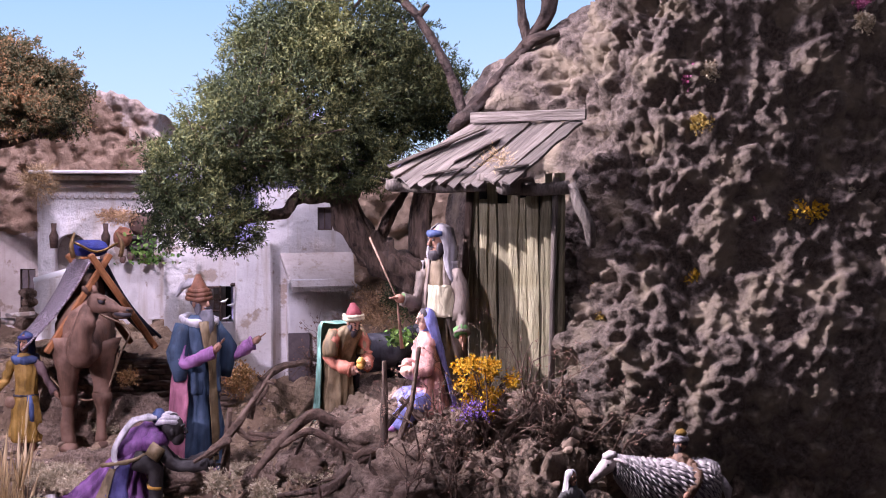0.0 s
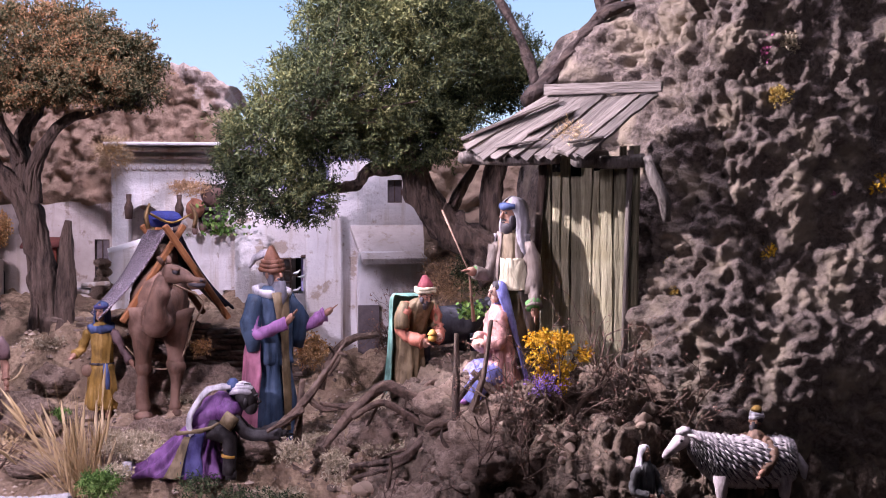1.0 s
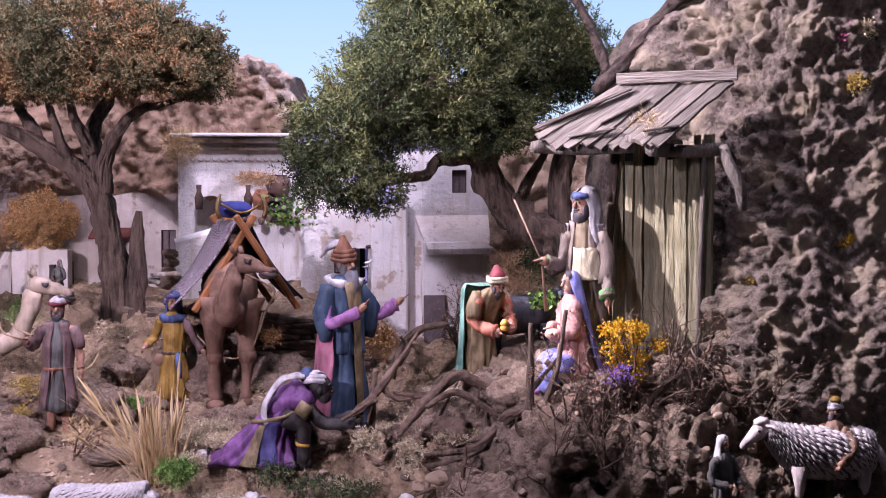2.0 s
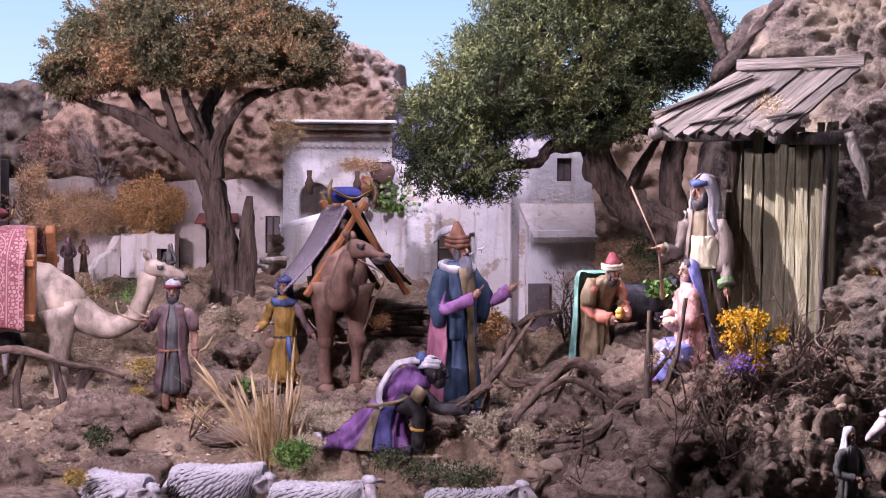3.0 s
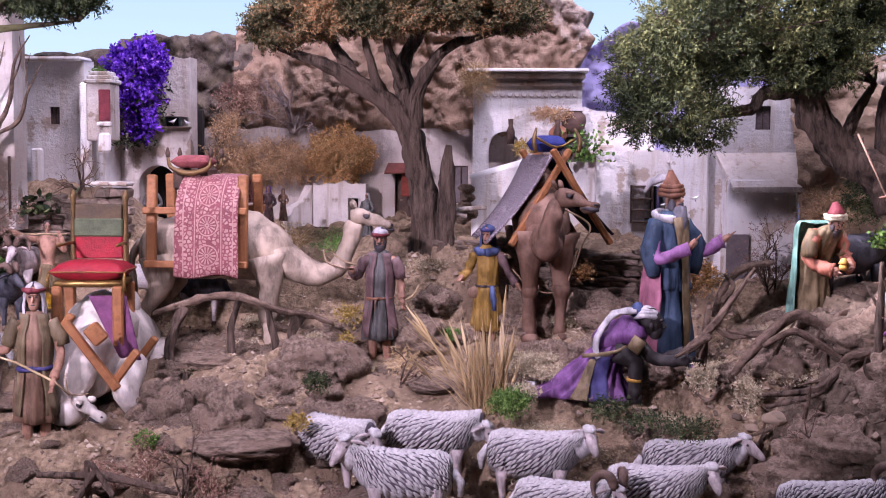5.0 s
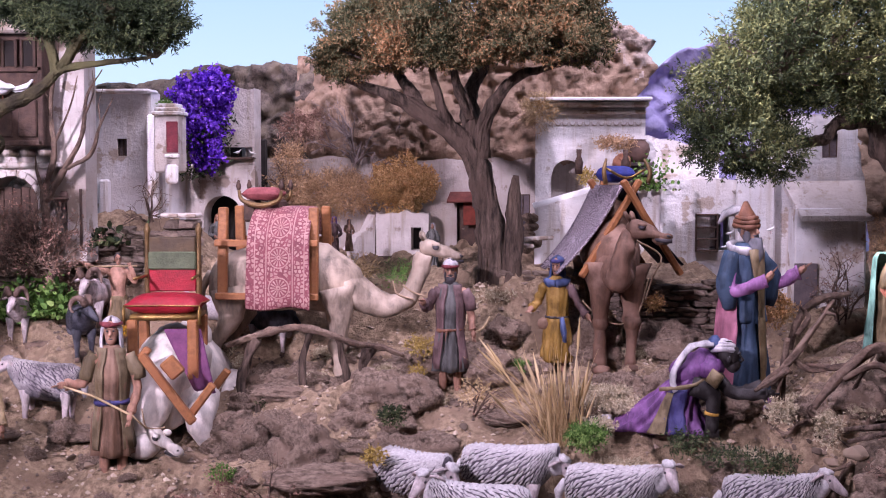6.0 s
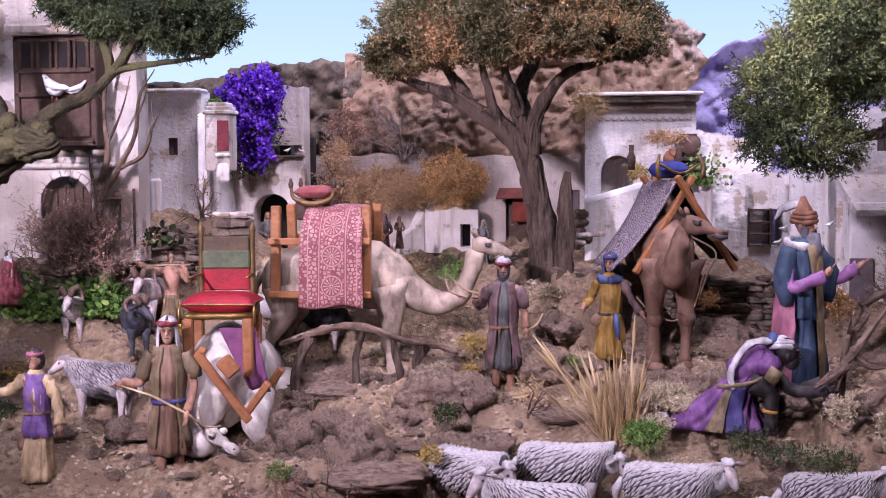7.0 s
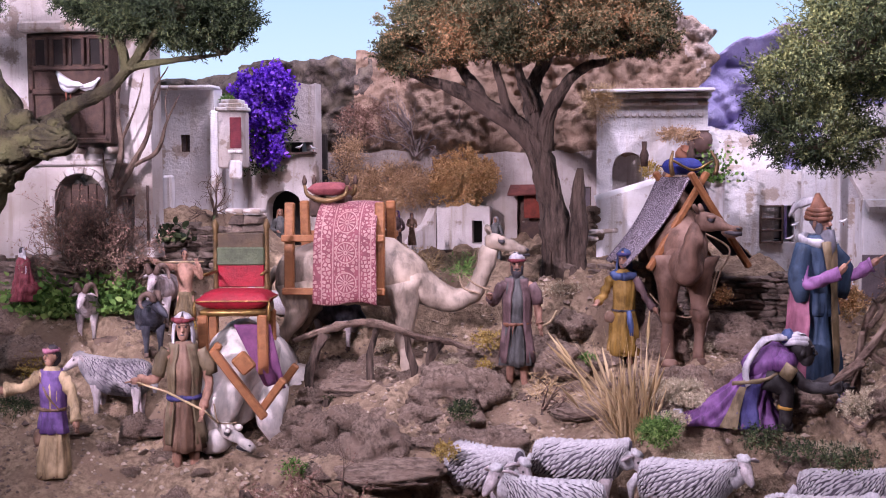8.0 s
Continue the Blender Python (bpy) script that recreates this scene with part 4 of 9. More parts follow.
# dark green tree behind the hut
tree("evergreen_tree", "leaning dark green tree with a dense rounded crown", [
    ([(0.479, 1.960, 1.416), (0.457, 1.970, 1.457), (0.399, 1.990, 1.494), (0.358, 2.000, 1.545), (0.339, 2.000, 1.591), (0.320, 2.000, 1.647), (0.287, 2.000, 1.712)], [0.030, 0.027, 0.025, 0.024, 0.021, 0.015, 0.006]),
    ([(0.334, 2.000, 1.596), (0.266, 1.970, 1.590), (0.241, 1.950, 1.566), (0.199, 1.930, 1.559), (0.144, 1.920, 1.542), (0.100, 1.920, 1.538)], [0.010, 0.009, 0.008, 0.006, 0.005, 0.002]),
    ([(0.344, 2.000, 1.592), (0.393, 2.020, 1.649), (0.452, 2.030, 1.707), (0.492, 2.040, 1.756)], [0.014, 0.010, 0.007, 0.003]),
    ([(0.325, 2.000, 1.638), (0.247, 1.970, 1.663), (0.172, 1.950, 1.661)], [0.010, 0.007, 0.003]),
    ([(0.476, 2.020, 1.460), (0.471, 2.020, 1.546), (0.484, 2.020, 1.612), (0.513, 2.000, 1.667)], [0.020, 0.017, 0.014, 0.010]),
    ([(0.391, 2.000, 1.508), (0.424, 2.030, 1.565), (0.456, 2.050, 1.613)], [0.010, 0.008, 0.004]),
], [
    ((0.286, 2.000, 1.749), (0.165, 0.16, 0.125)), ((0.183, 1.980, 1.691), (0.105, 0.12, 0.085)), ((0.421, 2.020, 1.772), (0.12, 0.12, 0.095)), ((0.511, 2.040, 1.756), (0.075, 0.08, 0.055)),
    ((0.091, 1.950, 1.633), (0.080, 0.085, 0.055)), ((0.109, 1.930, 1.560), (0.085, 0.075, 0.050)), ((0.162, 1.920, 1.543), (0.045, 0.05, 0.035)), ((0.307, 1.930, 1.647), (0.13, 0.07, 0.050)),
    ((0.258, 2.000, 1.842), (0.10, 0.11, 0.07)), ((0.351, 2.000, 1.861), (0.13, 0.11, 0.07)),
], 22000, M_BARK, M_OLIVEGREEN, 0.016, 21, 11, 0.0009)

# near tree at the western end, mossy bark
mossy = tree("mossy_tree", "thick mossy old tree with dark green foliage", [
    ([(-1.169, 1.660, 1.252), (-1.142, 1.670, 1.417), (-1.091, 1.680, 1.507), (-1.043, 1.690, 1.546), (-0.999, 1.700, 1.576)], [0.045, 0.040, 0.034, 0.027, 0.016]),
    ([(-1.021, 1.700, 1.568), (-0.968, 1.700, 1.604), (-0.911, 1.700, 1.632), (-0.877, 1.700, 1.660), (-0.821, 1.700, 1.668), (-0.738, 1.700, 1.677)], [0.015, 0.009, 0.0075, 0.006, 0.004, 0.0015]),
    ([(-0.885, 1.700, 1.652), (-0.893, 1.700, 1.692), (-0.917, 1.710, 1.734), (-0.937, 1.720, 1.785)], [0.007, 0.006, 0.005, 0.003]),
    ([(-0.877, 1.700, 1.664), (-0.838, 1.680, 1.705), (-0.784, 1.670, 1.742)], [0.007, 0.006, 0.003]),
    ([(-1.060, 1.690, 1.556), (-1.076, 1.700, 1.614), (-1.124, 1.720, 1.682), (-1.150, 1.740, 1.751)], [0.024, 0.018, 0.012, 0.006]),
    ([(-1.020, 1.680, 1.559), (-0.968, 1.660, 1.554), (-0.953, 1.660, 1.564)], [0.024, 0.020, 0.008]),
], [
    ((-0.795, 1.700, 1.738), (0.085, 0.08, 0.050)), ((-0.878, 1.720, 1.759), (0.075, 0.08, 0.055)), ((-0.737, 1.700, 1.721), (0.040, 0.05, 0.028)), ((-0.946, 1.740, 1.779), (0.06, 0.06, 0.045)),
    ((-1.180, 1.760, 1.775), (0.06, 0.06, 0.045)), ((-0.794, 1.700, 1.786), (0.09, 0.08, 0.05)),
], 9500, M_MOSSBARK, M_DEEPGREEN, 0.016, 31, 10, 0.0009, 120)

# mossy burls swelling from the limb
for k, (q, r) in enumerate((((-1.055, 1.668, 1.545), 0.026), ((-1.020, 1.672, 1.562), 0.022), ((-1.092, 1.660, 1.525), 0.028), ((-0.985, 1.680, 1.575), 0.016), ((-1.000, 1.668, 1.548), 0.018), ((-1.070, 1.660, 1.508), 0.020), ((-1.035, 1.668, 1.585), 0.016))):
    bm = rock_shape(k * 3.7, 0.85, 0.8)
    bmesh.ops.scale(bm, verts=bm.verts, vec=(r, r * 0.8, r))
    burl = part("burl", bm, M_MOSSBARK, mossy)
    burl.location = Vector(q) - mossy.location

# dark roots and dead limbs over the cliff's edge
def dead_wood(name, label, paths, bark=M_BARK, category="branch", wob=0.4):
    base = Vector(paths[0][0][0])
    bm = bmesh.new()
    fat = {"dead_branch": 0.72, "bare_tree": 0.55}.get(name, 1.0)
    limbs(bm, [([Vector(p) - base for p in pts], [k * fat for k in r]) for pts, r in paths], 9, wob)
    ob = part(name, bm, bark)
    ob.location = base
    return tagged(ob, label, category)


dead_wood("root", "thick dark root clinging to the cliff edge", [
    ([(0.497, 1.840, 1.690), (0.546, 1.860, 1.738), (0.587, 1.880, 1.786), (0.622, 1.890, 1.829), (0.662, 1.900, 1.881), (0.681, 1.920, 1.950)], [0.011, 0.010, 0.009, 0.008, 0.011, 0.010]),
    ([(0.626, 1.890, 1.833), (0.649, 1.870, 1.844), (0.675, 1.860, 1.849)], [0.010, 0.007, 0.004]),
    ([(0.631, 1.890, 1.838), (0.624, 1.900, 1.881), (0.623, 1.920, 1.939)], [0.007, 0.007, 0.006])], M_DARKBARK)
dead_wood("bare_limb", "bare dark tree limb leaning over the hut", [
    ([(0.521, 1.860, 1.716), (0.505, 1.880, 1.776), (0.481, 1.900, 1.832), (0.452, 1.920, 1.885), (0.414, 1.940, 1.929)], [0.008, 0.007, 0.006, 0.006, 0.005]),
    ([(0.457, 1.920, 1.880), (0.470, 1.900, 1.895)], [0.006, 0.003]), ([(0.432, 1.930, 1.909), (0.376, 1.930, 1.912), (0.353, 1.930, 1.893)], [0.004, 0.003, 0.0015])], M_DARKBARK)


def shrub(name, label, at, way, length, radius, depth, seed, material, spread=0.6, kids=3, stems=4, leaf=None, leaf_count=0, leaf_len=0.008, category="shrub", z=None, leaf_w=0.0012):
    """A bare or thinly leaved shrub of forking stems."""
    base = Vector((at[0], at[1], gz(at[0], at[1]) - 0.004 if z is None else z))
    rng = np.random.default_rng(seed)
    t = thing(name, label, category, base)
    bm = bmesh.new()
    for _ in range(stems):
        w = Vector(way) + Vector(rng.normal(size=3)) * 0.45
        twigs(bm, Vector(rng.normal(size=3)) * radius * 1.5, w, length * rng.uniform(0.7, 1.1), radius, depth, rng, spread, kids)
    pts = np.array([v.co for v in bm.verts])
    part("twig_tangle", bm, material, t)["kind"] = "stuff"
    if leaf:
        pick = rng.integers(0, len(pts), leaf_count)
        sprigs("leaf_scatter", pts[pick] + rng.normal(size=(leaf_count, 3)) * 0.003, rng.normal(size=(leaf_count, 3)), leaf_len, 5, leaf_w, leaf, t, 1.0, seed)
    return t


def cushion(name, label, at, radii, count, length, leaf, seed, category="plant", needles=7, width=0.0009, shell=0.2, spread=0.9):
    t = thing(name, label, category, at)
    pts, ways = lobes([((0, 0, 0), radii)] + [((radii[0] * math.cos(k * 2.1) * 0.6, radii[1] * math.sin(k * 2.1) * 0.4, radii[2] * 0.15), tuple(r * 0.6 for r in radii)) for k in range(3)], count, seed, shell)
    if count >= 500:
        keep = np.array([noise.noise(Vector(p) * 42 + Vector((seed, 0, 0))) > -0.12 for p in pts])
        pts, ways = pts[keep], ways[keep]
    sprigs("foliage", pts, ways, length, needles, width, leaf, t, spread, seed)
    return t


cushion("orange_bush", "dense dry orange-brown bush", (-0.484, 2.430, 1.484), (0.058, 0.05, 0.058), 7000, 0.010, M_ORANGE, 41, "bush", 8, 0.0016, 0.35)
cushion("tan_bush", "sprawling tangle of dry tan twigs", (-0.635, 2.440, 1.468), (0.085, 0.06, 0.045), 5200, 0.020, M_TAN, 42, "bush", 6, 0.0007)
cushion("tan_bush", "dry brown scrub on the house wall", (-0.715, 2.450, 1.535), (0.025, 0.02, 0.035), 500, 0.02, M_TAN, 45, "bush", 6, 0.0006)
t = cushion("bougainvillea", "climbing plant covered in vivid violet blossom", (-0.862, 2.290, 1.645), (0.050, 0.03, 0.052), 1500, 0.012, M_PETAL, 43, "plant", 6, 0.0034)
pts, ways = lobes([((0.012, 0, -0.05), (0.042, 0.025, 0.042)), ((0.02, 0, -0.10), (0.026, 0.02, 0.028)), ((0.03, 0, 0.01), (0.04, 0.02, 0.05))], 1500, 44)
sprigs("blossom", pts, ways, 0.012, 6, 0.0034, M_PETAL, t, 0.9, 44)
pts, ways = lobes([((0.01, 0.004, -0.05), (0.055, 0.02, 0.085)), ((0.0, 0.0, -0.13), (0.04, 0.015, 0.02))], 350, 46)
sprigs("leaves", pts, ways * np.array([1, 1, -0.6]), 0.02, 5, 0.0016, M_DEEPGREEN, t, 0.8, 46)

dead_wood("bare_tree", "tall leafless grey-brown tree before the house wall", [([(-1.020, 1.970, 1.425), (-1.025, 1.970, 1.480), (-1.007, 1.970, 1.541), (-1.012, 1.970, 1.617), (-1.002, 1.970, 1.687), (-0.994, 1.970, 1.738)], [0.011, 0.010, 0.0075, 0.006, 0.004, 0.002]), ([(-1.021, 1.970, 1.465), (-0.988, 1.965, 1.517), (-0.955, 1.960, 1.573), (-0.944, 1.960, 1.639), (-0.918, 1.960, 1.682)], [0.009, 0.008, 0.006, 0.0035, 0.0012]), ([(-0.982, 1.965, 1.520), (-0.941, 1.960, 1.542), (-0.920, 1.955, 1.592), (-0.896, 1.950, 1.635)], [0.006, 0.005, 0.003, 0.001]), ([(-1.025, 1.970, 1.475), (-1.034, 1.965, 1.508), (-1.035, 1.960, 1.541)], [0.006, 0.004, 0.0015]), ([(-0.949, 1.960, 1.606), (-0.930, 1.950, 1.643), (-0.931, 1.950, 1.680)], [0.003, 0.002, 0.0008]), ([(-1.007, 1.970, 1.560), (-0.978, 1.965, 1.616), (-0.960, 1.960, 1.672)], [0.004, 0.0025, 0.001]), ([(-0.920, 1.955, 1.592), (-0.921, 1.950, 1.624), (-0.913, 1.950, 1.652)], [0.002, 0.0015, 0.0006]), ([(-1.011, 1.970, 1.626), (-1.028, 1.970, 1.664), (-1.031, 1.970, 1.702)], [0.003, 0.002, 0.0008])], M_TWIG, "tree", 0.5)
shrub("bleached_shrub", "bleached pale dead shrub under the rim", (-0.580, 2.450, 1.558), (0, 0, 1), 0.075, 0.003, 3, 52, M_PALETWIG, 0.34, 3, 9, z=1.535)
shrub("bleached_shrub", "bleached pale dead shrub under the rim", (-0.518, 2.460, 1.558), (0.2, 0, 1), 0.055, 0.0025, 3, 53, M_PALETWIG, 0.36, 3, 7, z=1.54)
shrub("bare_shrub", "thin dark leafless shrub by the house", (-0.896, 2.120, 1.425), (0, 0, 1), 0.05, 0.0024, 3, 54, M_TWIG, 0.6, 3, 4, z=1.42)
shrub("bare_shrub", "thin dark leafless shrub by the house", (0.320, 2.160, 1.376), (-0.1, 0, 1), 0.085, 0.0022, 3, 55, M_TWIG, 0.42, 3, 7, M_RUSTY, 300, 0.006)
shrub("bare_shrub", "thin dry climbing shrub on the rim", (-0.732, 2.420, 1.474), (0, 0, 1), 0.055, 0.003, 3, 56, M_TWIG, 0.6, 3, 4, M_TAN, 300, 0.008, z=1.44)
for k, (q, s) in enumerate((((-1.057, 1.960, 1.353), 0.085), ((-1.008, 1.960, 1.353), 0.080), ((-1.097, 1.970, 1.352), 0.07), ((-1.028, 1.950, 1.354), 0.07))):
    shrub("rusty_shrub", "bushy rust-brown dry shrub", q, (0, 0, 1), s, 0.0020, 3, 60 + k, M_TWIG, 0.32, 3, 12, M_RUSTY, 420, 0.008, z=q[2] - 0.012)
for k, (q, s) in enumerate((((-0.528, 1.600, 1.028), 0.05), ((-0.412, 1.600, 1.030), 0.055), ((-0.623, 1.630, 1.037), 0.05), ((-0.676, 1.620, 1.074), 0.04), ((-0.521, 1.560, 1.079), 0.05))):
    shrub("red_stemmed_weed", "sparse reddish-brown dry weed", q, (0, 0, 1), s, 0.0011, 2, 70 + k, M_RUSTY, 0.35, 3, 6, M_RUSTY, 260, 0.007)

# tall straw tuft
for q, count, seed in (((-0.165, 1.790, 1.117), 150, 81), ((-0.150, 1.790, 1.121), 50, 82)):
    rng = np.random.default_rng(seed)
    bm = bmesh.new()
    for k in range(count):
        w = Vector((rng.normal() * 0.17 - (0.05 if k % 6 else 0.75), rng.normal() * 0.22, 1)).normalized()
        h = rng.uniform(0.06, 0.155) * (0.8 if k % 3 else 1.15)
        b = Vector((rng.normal() * 0.012, rng.normal() * 0.008, -0.005))
        bend = Vector((w.x, w.y, 0)) * h * 0.25 - Vector((0, 0, 0.02 * h))
        tube(bm, [b, b + w * h * 0.5, b + w * h + bend], [0.0007, 0.0005, 0.0002], 3, cap=False)
        if k % 5 == 0:
            e = b + w * h + bend
            tube(bm, [e - w * 0.035, e - w * 0.008, e + (w + bend * 6).normalized() * 0.022], [0.0008, 0.0028, 0.0004], 5, cap=False)
    ob = part("straw_tuft", bm, M_WHEAT)
    ob.location = (q[0], q[1], gz(q[0], q[1]))
    tagged(ob, "tall tuft of dry golden straw grass", "grass")

# leafy green beds
def leaf_bed(name, label, at, radii, count, size, leaf, seed):
    rng = np.random.default_rng(seed)
    verts, faces = [], []
    for _ in range(count):
        p = Vector((rng.normal() * radii[0], rng.normal() * radii[1], abs(rng.normal()) * radii[2]))
        d = Vector((rng.normal() * 0.7, rng.normal() * 0.7 - 0.5, 0.6)).normalized()
        s = d.cross(Vector(rng.normal(size=3))).normalized()
        nrm = d.cross(s)
        L, k = size * rng.uniform(0.6, 1.3), len(verts)
        verts += [p, p + d * L * 0.35 + s * L * 0.32 + nrm * L * 0.1, p + d * L * 0.75 + s * L * 0.25, p + d * L, p + d * L * 0.75 - s * L * 0.25, p + d * L * 0.35 - s * L * 0.32 + nrm * L * 0.1, p + d * L * 0.5]
        faces += [(k, k + 1, k + 6), (k + 1, k + 2, k + 6), (k + 2, k + 3, k + 6), (k + 3, k + 4, k + 6), (k + 4, k + 5, k + 6), (k + 5, k, k + 6)]
    t = thing(name, label, "plant", at)
    ob = sheet("leaves", [tuple(v) for v in verts], faces, leaf, t, False)
    ob["kind"] = "stuff"
    return t


for x, y, z, rx, rz in ((-1.165, 1.955, 1.262, 0.026, 0.026), (-1.115, 1.955, 1.262, 0.026, 0.028), (-1.045, 1.960, 1.268, 0.022, 0.028), (-1.005, 1.960, 1.268, 0.018, 0.026)):
    leaf_bed("leafy_bush", "low bush of broad fresh green leaves", (x, y, z), (rx, 0.012, rz), 420, 0.014, M_LEAF, int(-x * 100))
leaf_bed("leafy_bush", "small cactus-like green bush on the wall", (-0.945, 2.020, 1.386), (0.025, 0.012, 0.014), 90, 0.016, M_DEEPGREEN, 92)
leaf_bed("leafy_bush", "green creeper hanging over the terrace wall", (0.004, 2.330, 1.478), (0.022, 0.008, 0.03), 220, 0.009, M_LEAF, 93)
leaf_bed("leafy_bush", "small tuft of fresh green leaves by the seated figure", (0.411, 1.800, 1.359), (0.012, 0.01, 0.014), 160, 0.008, M_LEAF, 94)
for k, (q, r, cnt, m_, ln) in enumerate((((-0.127, 1.720, 1.139), (0.022, 0.016, 0.016), 420, M_LEAF, 0.012), ((0.014, 1.700, 1.139), (0.024, 0.014, 0.014), 120, M_DEEPGREEN, 0.012), ((0.071, 1.680, 1.125), (0.035, 0.018, 0.012), 130, M_DEEPGREEN, 0.012),
                                      ((-0.228, 1.980, 1.198), (0.014, 0.01, 0.006), 160, M_LEAF, 0.008), ((0.119, 1.660, 1.120), (0.03, 0.02, 0.014), 110, M_DEEPGREEN, 0.012), ((0.202, 1.700, 1.163), (0.014, 0.012, 0.022), 260, M_LICHEN, 0.010),
                                      ((0.140, 1.720, 1.180), (0.016, 0.012, 0.014), 220, M_LICHEN, 0.010), ((-0.463, 1.860, 1.125), (0.018, 0.012, 0.012), 220, M_DEEPGREEN, 0.009), ((-0.620, 1.880, 1.152), (0.02, 0.012, 0.010), 160, M_DEEPGREEN, 0.009),
                                      ((-0.391, 1.950, 1.231), (0.022, 0.012, 0.013), 150, M_MOSS, 0.010), ((-0.394, 1.930, 1.192), (0.010, 0.01, 0.012), 100, M_MOSS, 0.007), ((-0.278, 2.100, 1.288), (0.04, 0.02, 0.012), 350, M_LICHEN, 0.008), ((-0.106, 1.740, 1.152), (0.02, 0.015, 0.012), 250, M_LICHEN, 0.007),
                                      ((-0.111, 1.800, 1.177), (0.03, 0.02, 0.010), 320, M_LICHEN, 0.006), ((-0.423, 1.680, 1.114), (0.014, 0.01, 0.012), 160, M_MOSS, 0.007), ((-0.732, 2.000, 1.224), (0.02, 0.015, 0.016), 260, M_LICHEN, 0.008), ((-0.897, 1.960, 1.247), (0.012, 0.01, 0.012), 160, M_YELLOW, 0.006),
                                      ((-1.129, 1.860, 1.194), (0.02, 0.015, 0.02), 220, M_MOSS, 0.007), ((-1.130, 1.800, 1.141), (0.03, 0.02, 0.012), 220, M_DEEPGREEN, 0.008), ((-0.407, 1.740, 1.160), (0.016, 0.012, 0.012), 200, M_DEEPGREEN, 0.009), ((-0.643, 1.680, 1.084), (0.016, 0.012, 0.01), 200, M_LEAF, 0.008), ((-0.011, 2.020, 1.299), (0.012, 0.01, 0.01), 120, M_ORANGE, 0.01))):
    cushion("ground_plant", "small low tuft growing between the stones", (q[0], q[1], max(q[2], gz(q[0], q[1]) + 0.003)), r, cnt, ln, m_, 100 + k)

# flowers stuck in the cliff
for q, m_, r, lb in (((0.972, 1.614, 1.558), M_YELLOW, (0.024, 0.014, 0.016), "yellow"), ((0.822, 1.641, 1.465), M_YELLOW, (0.018, 0.012, 0.012), "yellow"), ((0.826, 1.638, 1.683), M_MOSS, (0.014, 0.010, 0.012), "yellow"), ((0.817, 1.664, 1.753), M_PINK, (0.011, 0.010, 0.020), "pink"),
                     ((0.843, 1.655, 1.760), M_LICHEN, (0.014, 0.010, 0.012), "pale green"), ((1.075, 1.638, 1.861), M_PINK, (0.012, 0.010, 0.010), "pink"), ((1.036, 1.615, 1.588), M_LICHEN, (0.015, 0.010, 0.011), "pale green"), ((1.067, 1.625, 1.832), M_LICHEN, (0.012, 0.010, 0.011), "pale green"),
                     ((0.689, 1.704, 1.440), M_MOSS, (0.011, 0.008, 0.014), "yellow"), ((0.907, 1.626, 1.544), M_PINK, (0.004, 0.004, 0.004), "pink"), ((0.686, 1.680, 1.408), M_MOSS, (0.008, 0.006, 0.010), "yellow")):
    cushion("cliff_flower", lb + " cushion of flowers rooted in the cliff", q, r, 420, 0.006, m_, int(q[0] * 1000), "flower", 8, 0.0012)

# flowering plant before the hut
base = Vector((0.512, 1.656, 1.238))
t = thing("flowering_plant", "wiry plant with yellow and violet flower heads", "plant", base)
rng = np.random.default_rng(7)
bm = bmesh.new()
heads = []
for k in range(15):
    e = Vector((rng.uniform(-0.036, 0.046), rng.uniform(-0.02, 0.02), rng.uniform(0.045, 0.118)))
    tube(bm, curve([(0, 0, 0), (e.x * 0.3, e.y, e.z * 0.5), e], 6), [0.0016, 0.0009], 5, cap=False)
    heads.append(e)
part("wiry_growth", bm, M_TWIG, t)["kind"] = "stuff"
pts, ways = [], []
for e in heads:
    u = rng.normal(size=(70, 3))
    pts.append(np.array(e) + u * 0.0036)
    ways.append(u)
sprigs("yellow_blossom", np.concatenate(pts), np.concatenate(ways), 0.006, 6, 0.0016, M_YELLOW, t, 0.9, 7)
u = rng.normal(size=(130, 3))
sprigs("violet_blossom", np.array((-0.022, -0.012, 0.045)) + u * np.array((0.011, 0.008, 0.006)), u, 0.006, 6, 0.0012, M_LILAC, t, 0.9, 8)

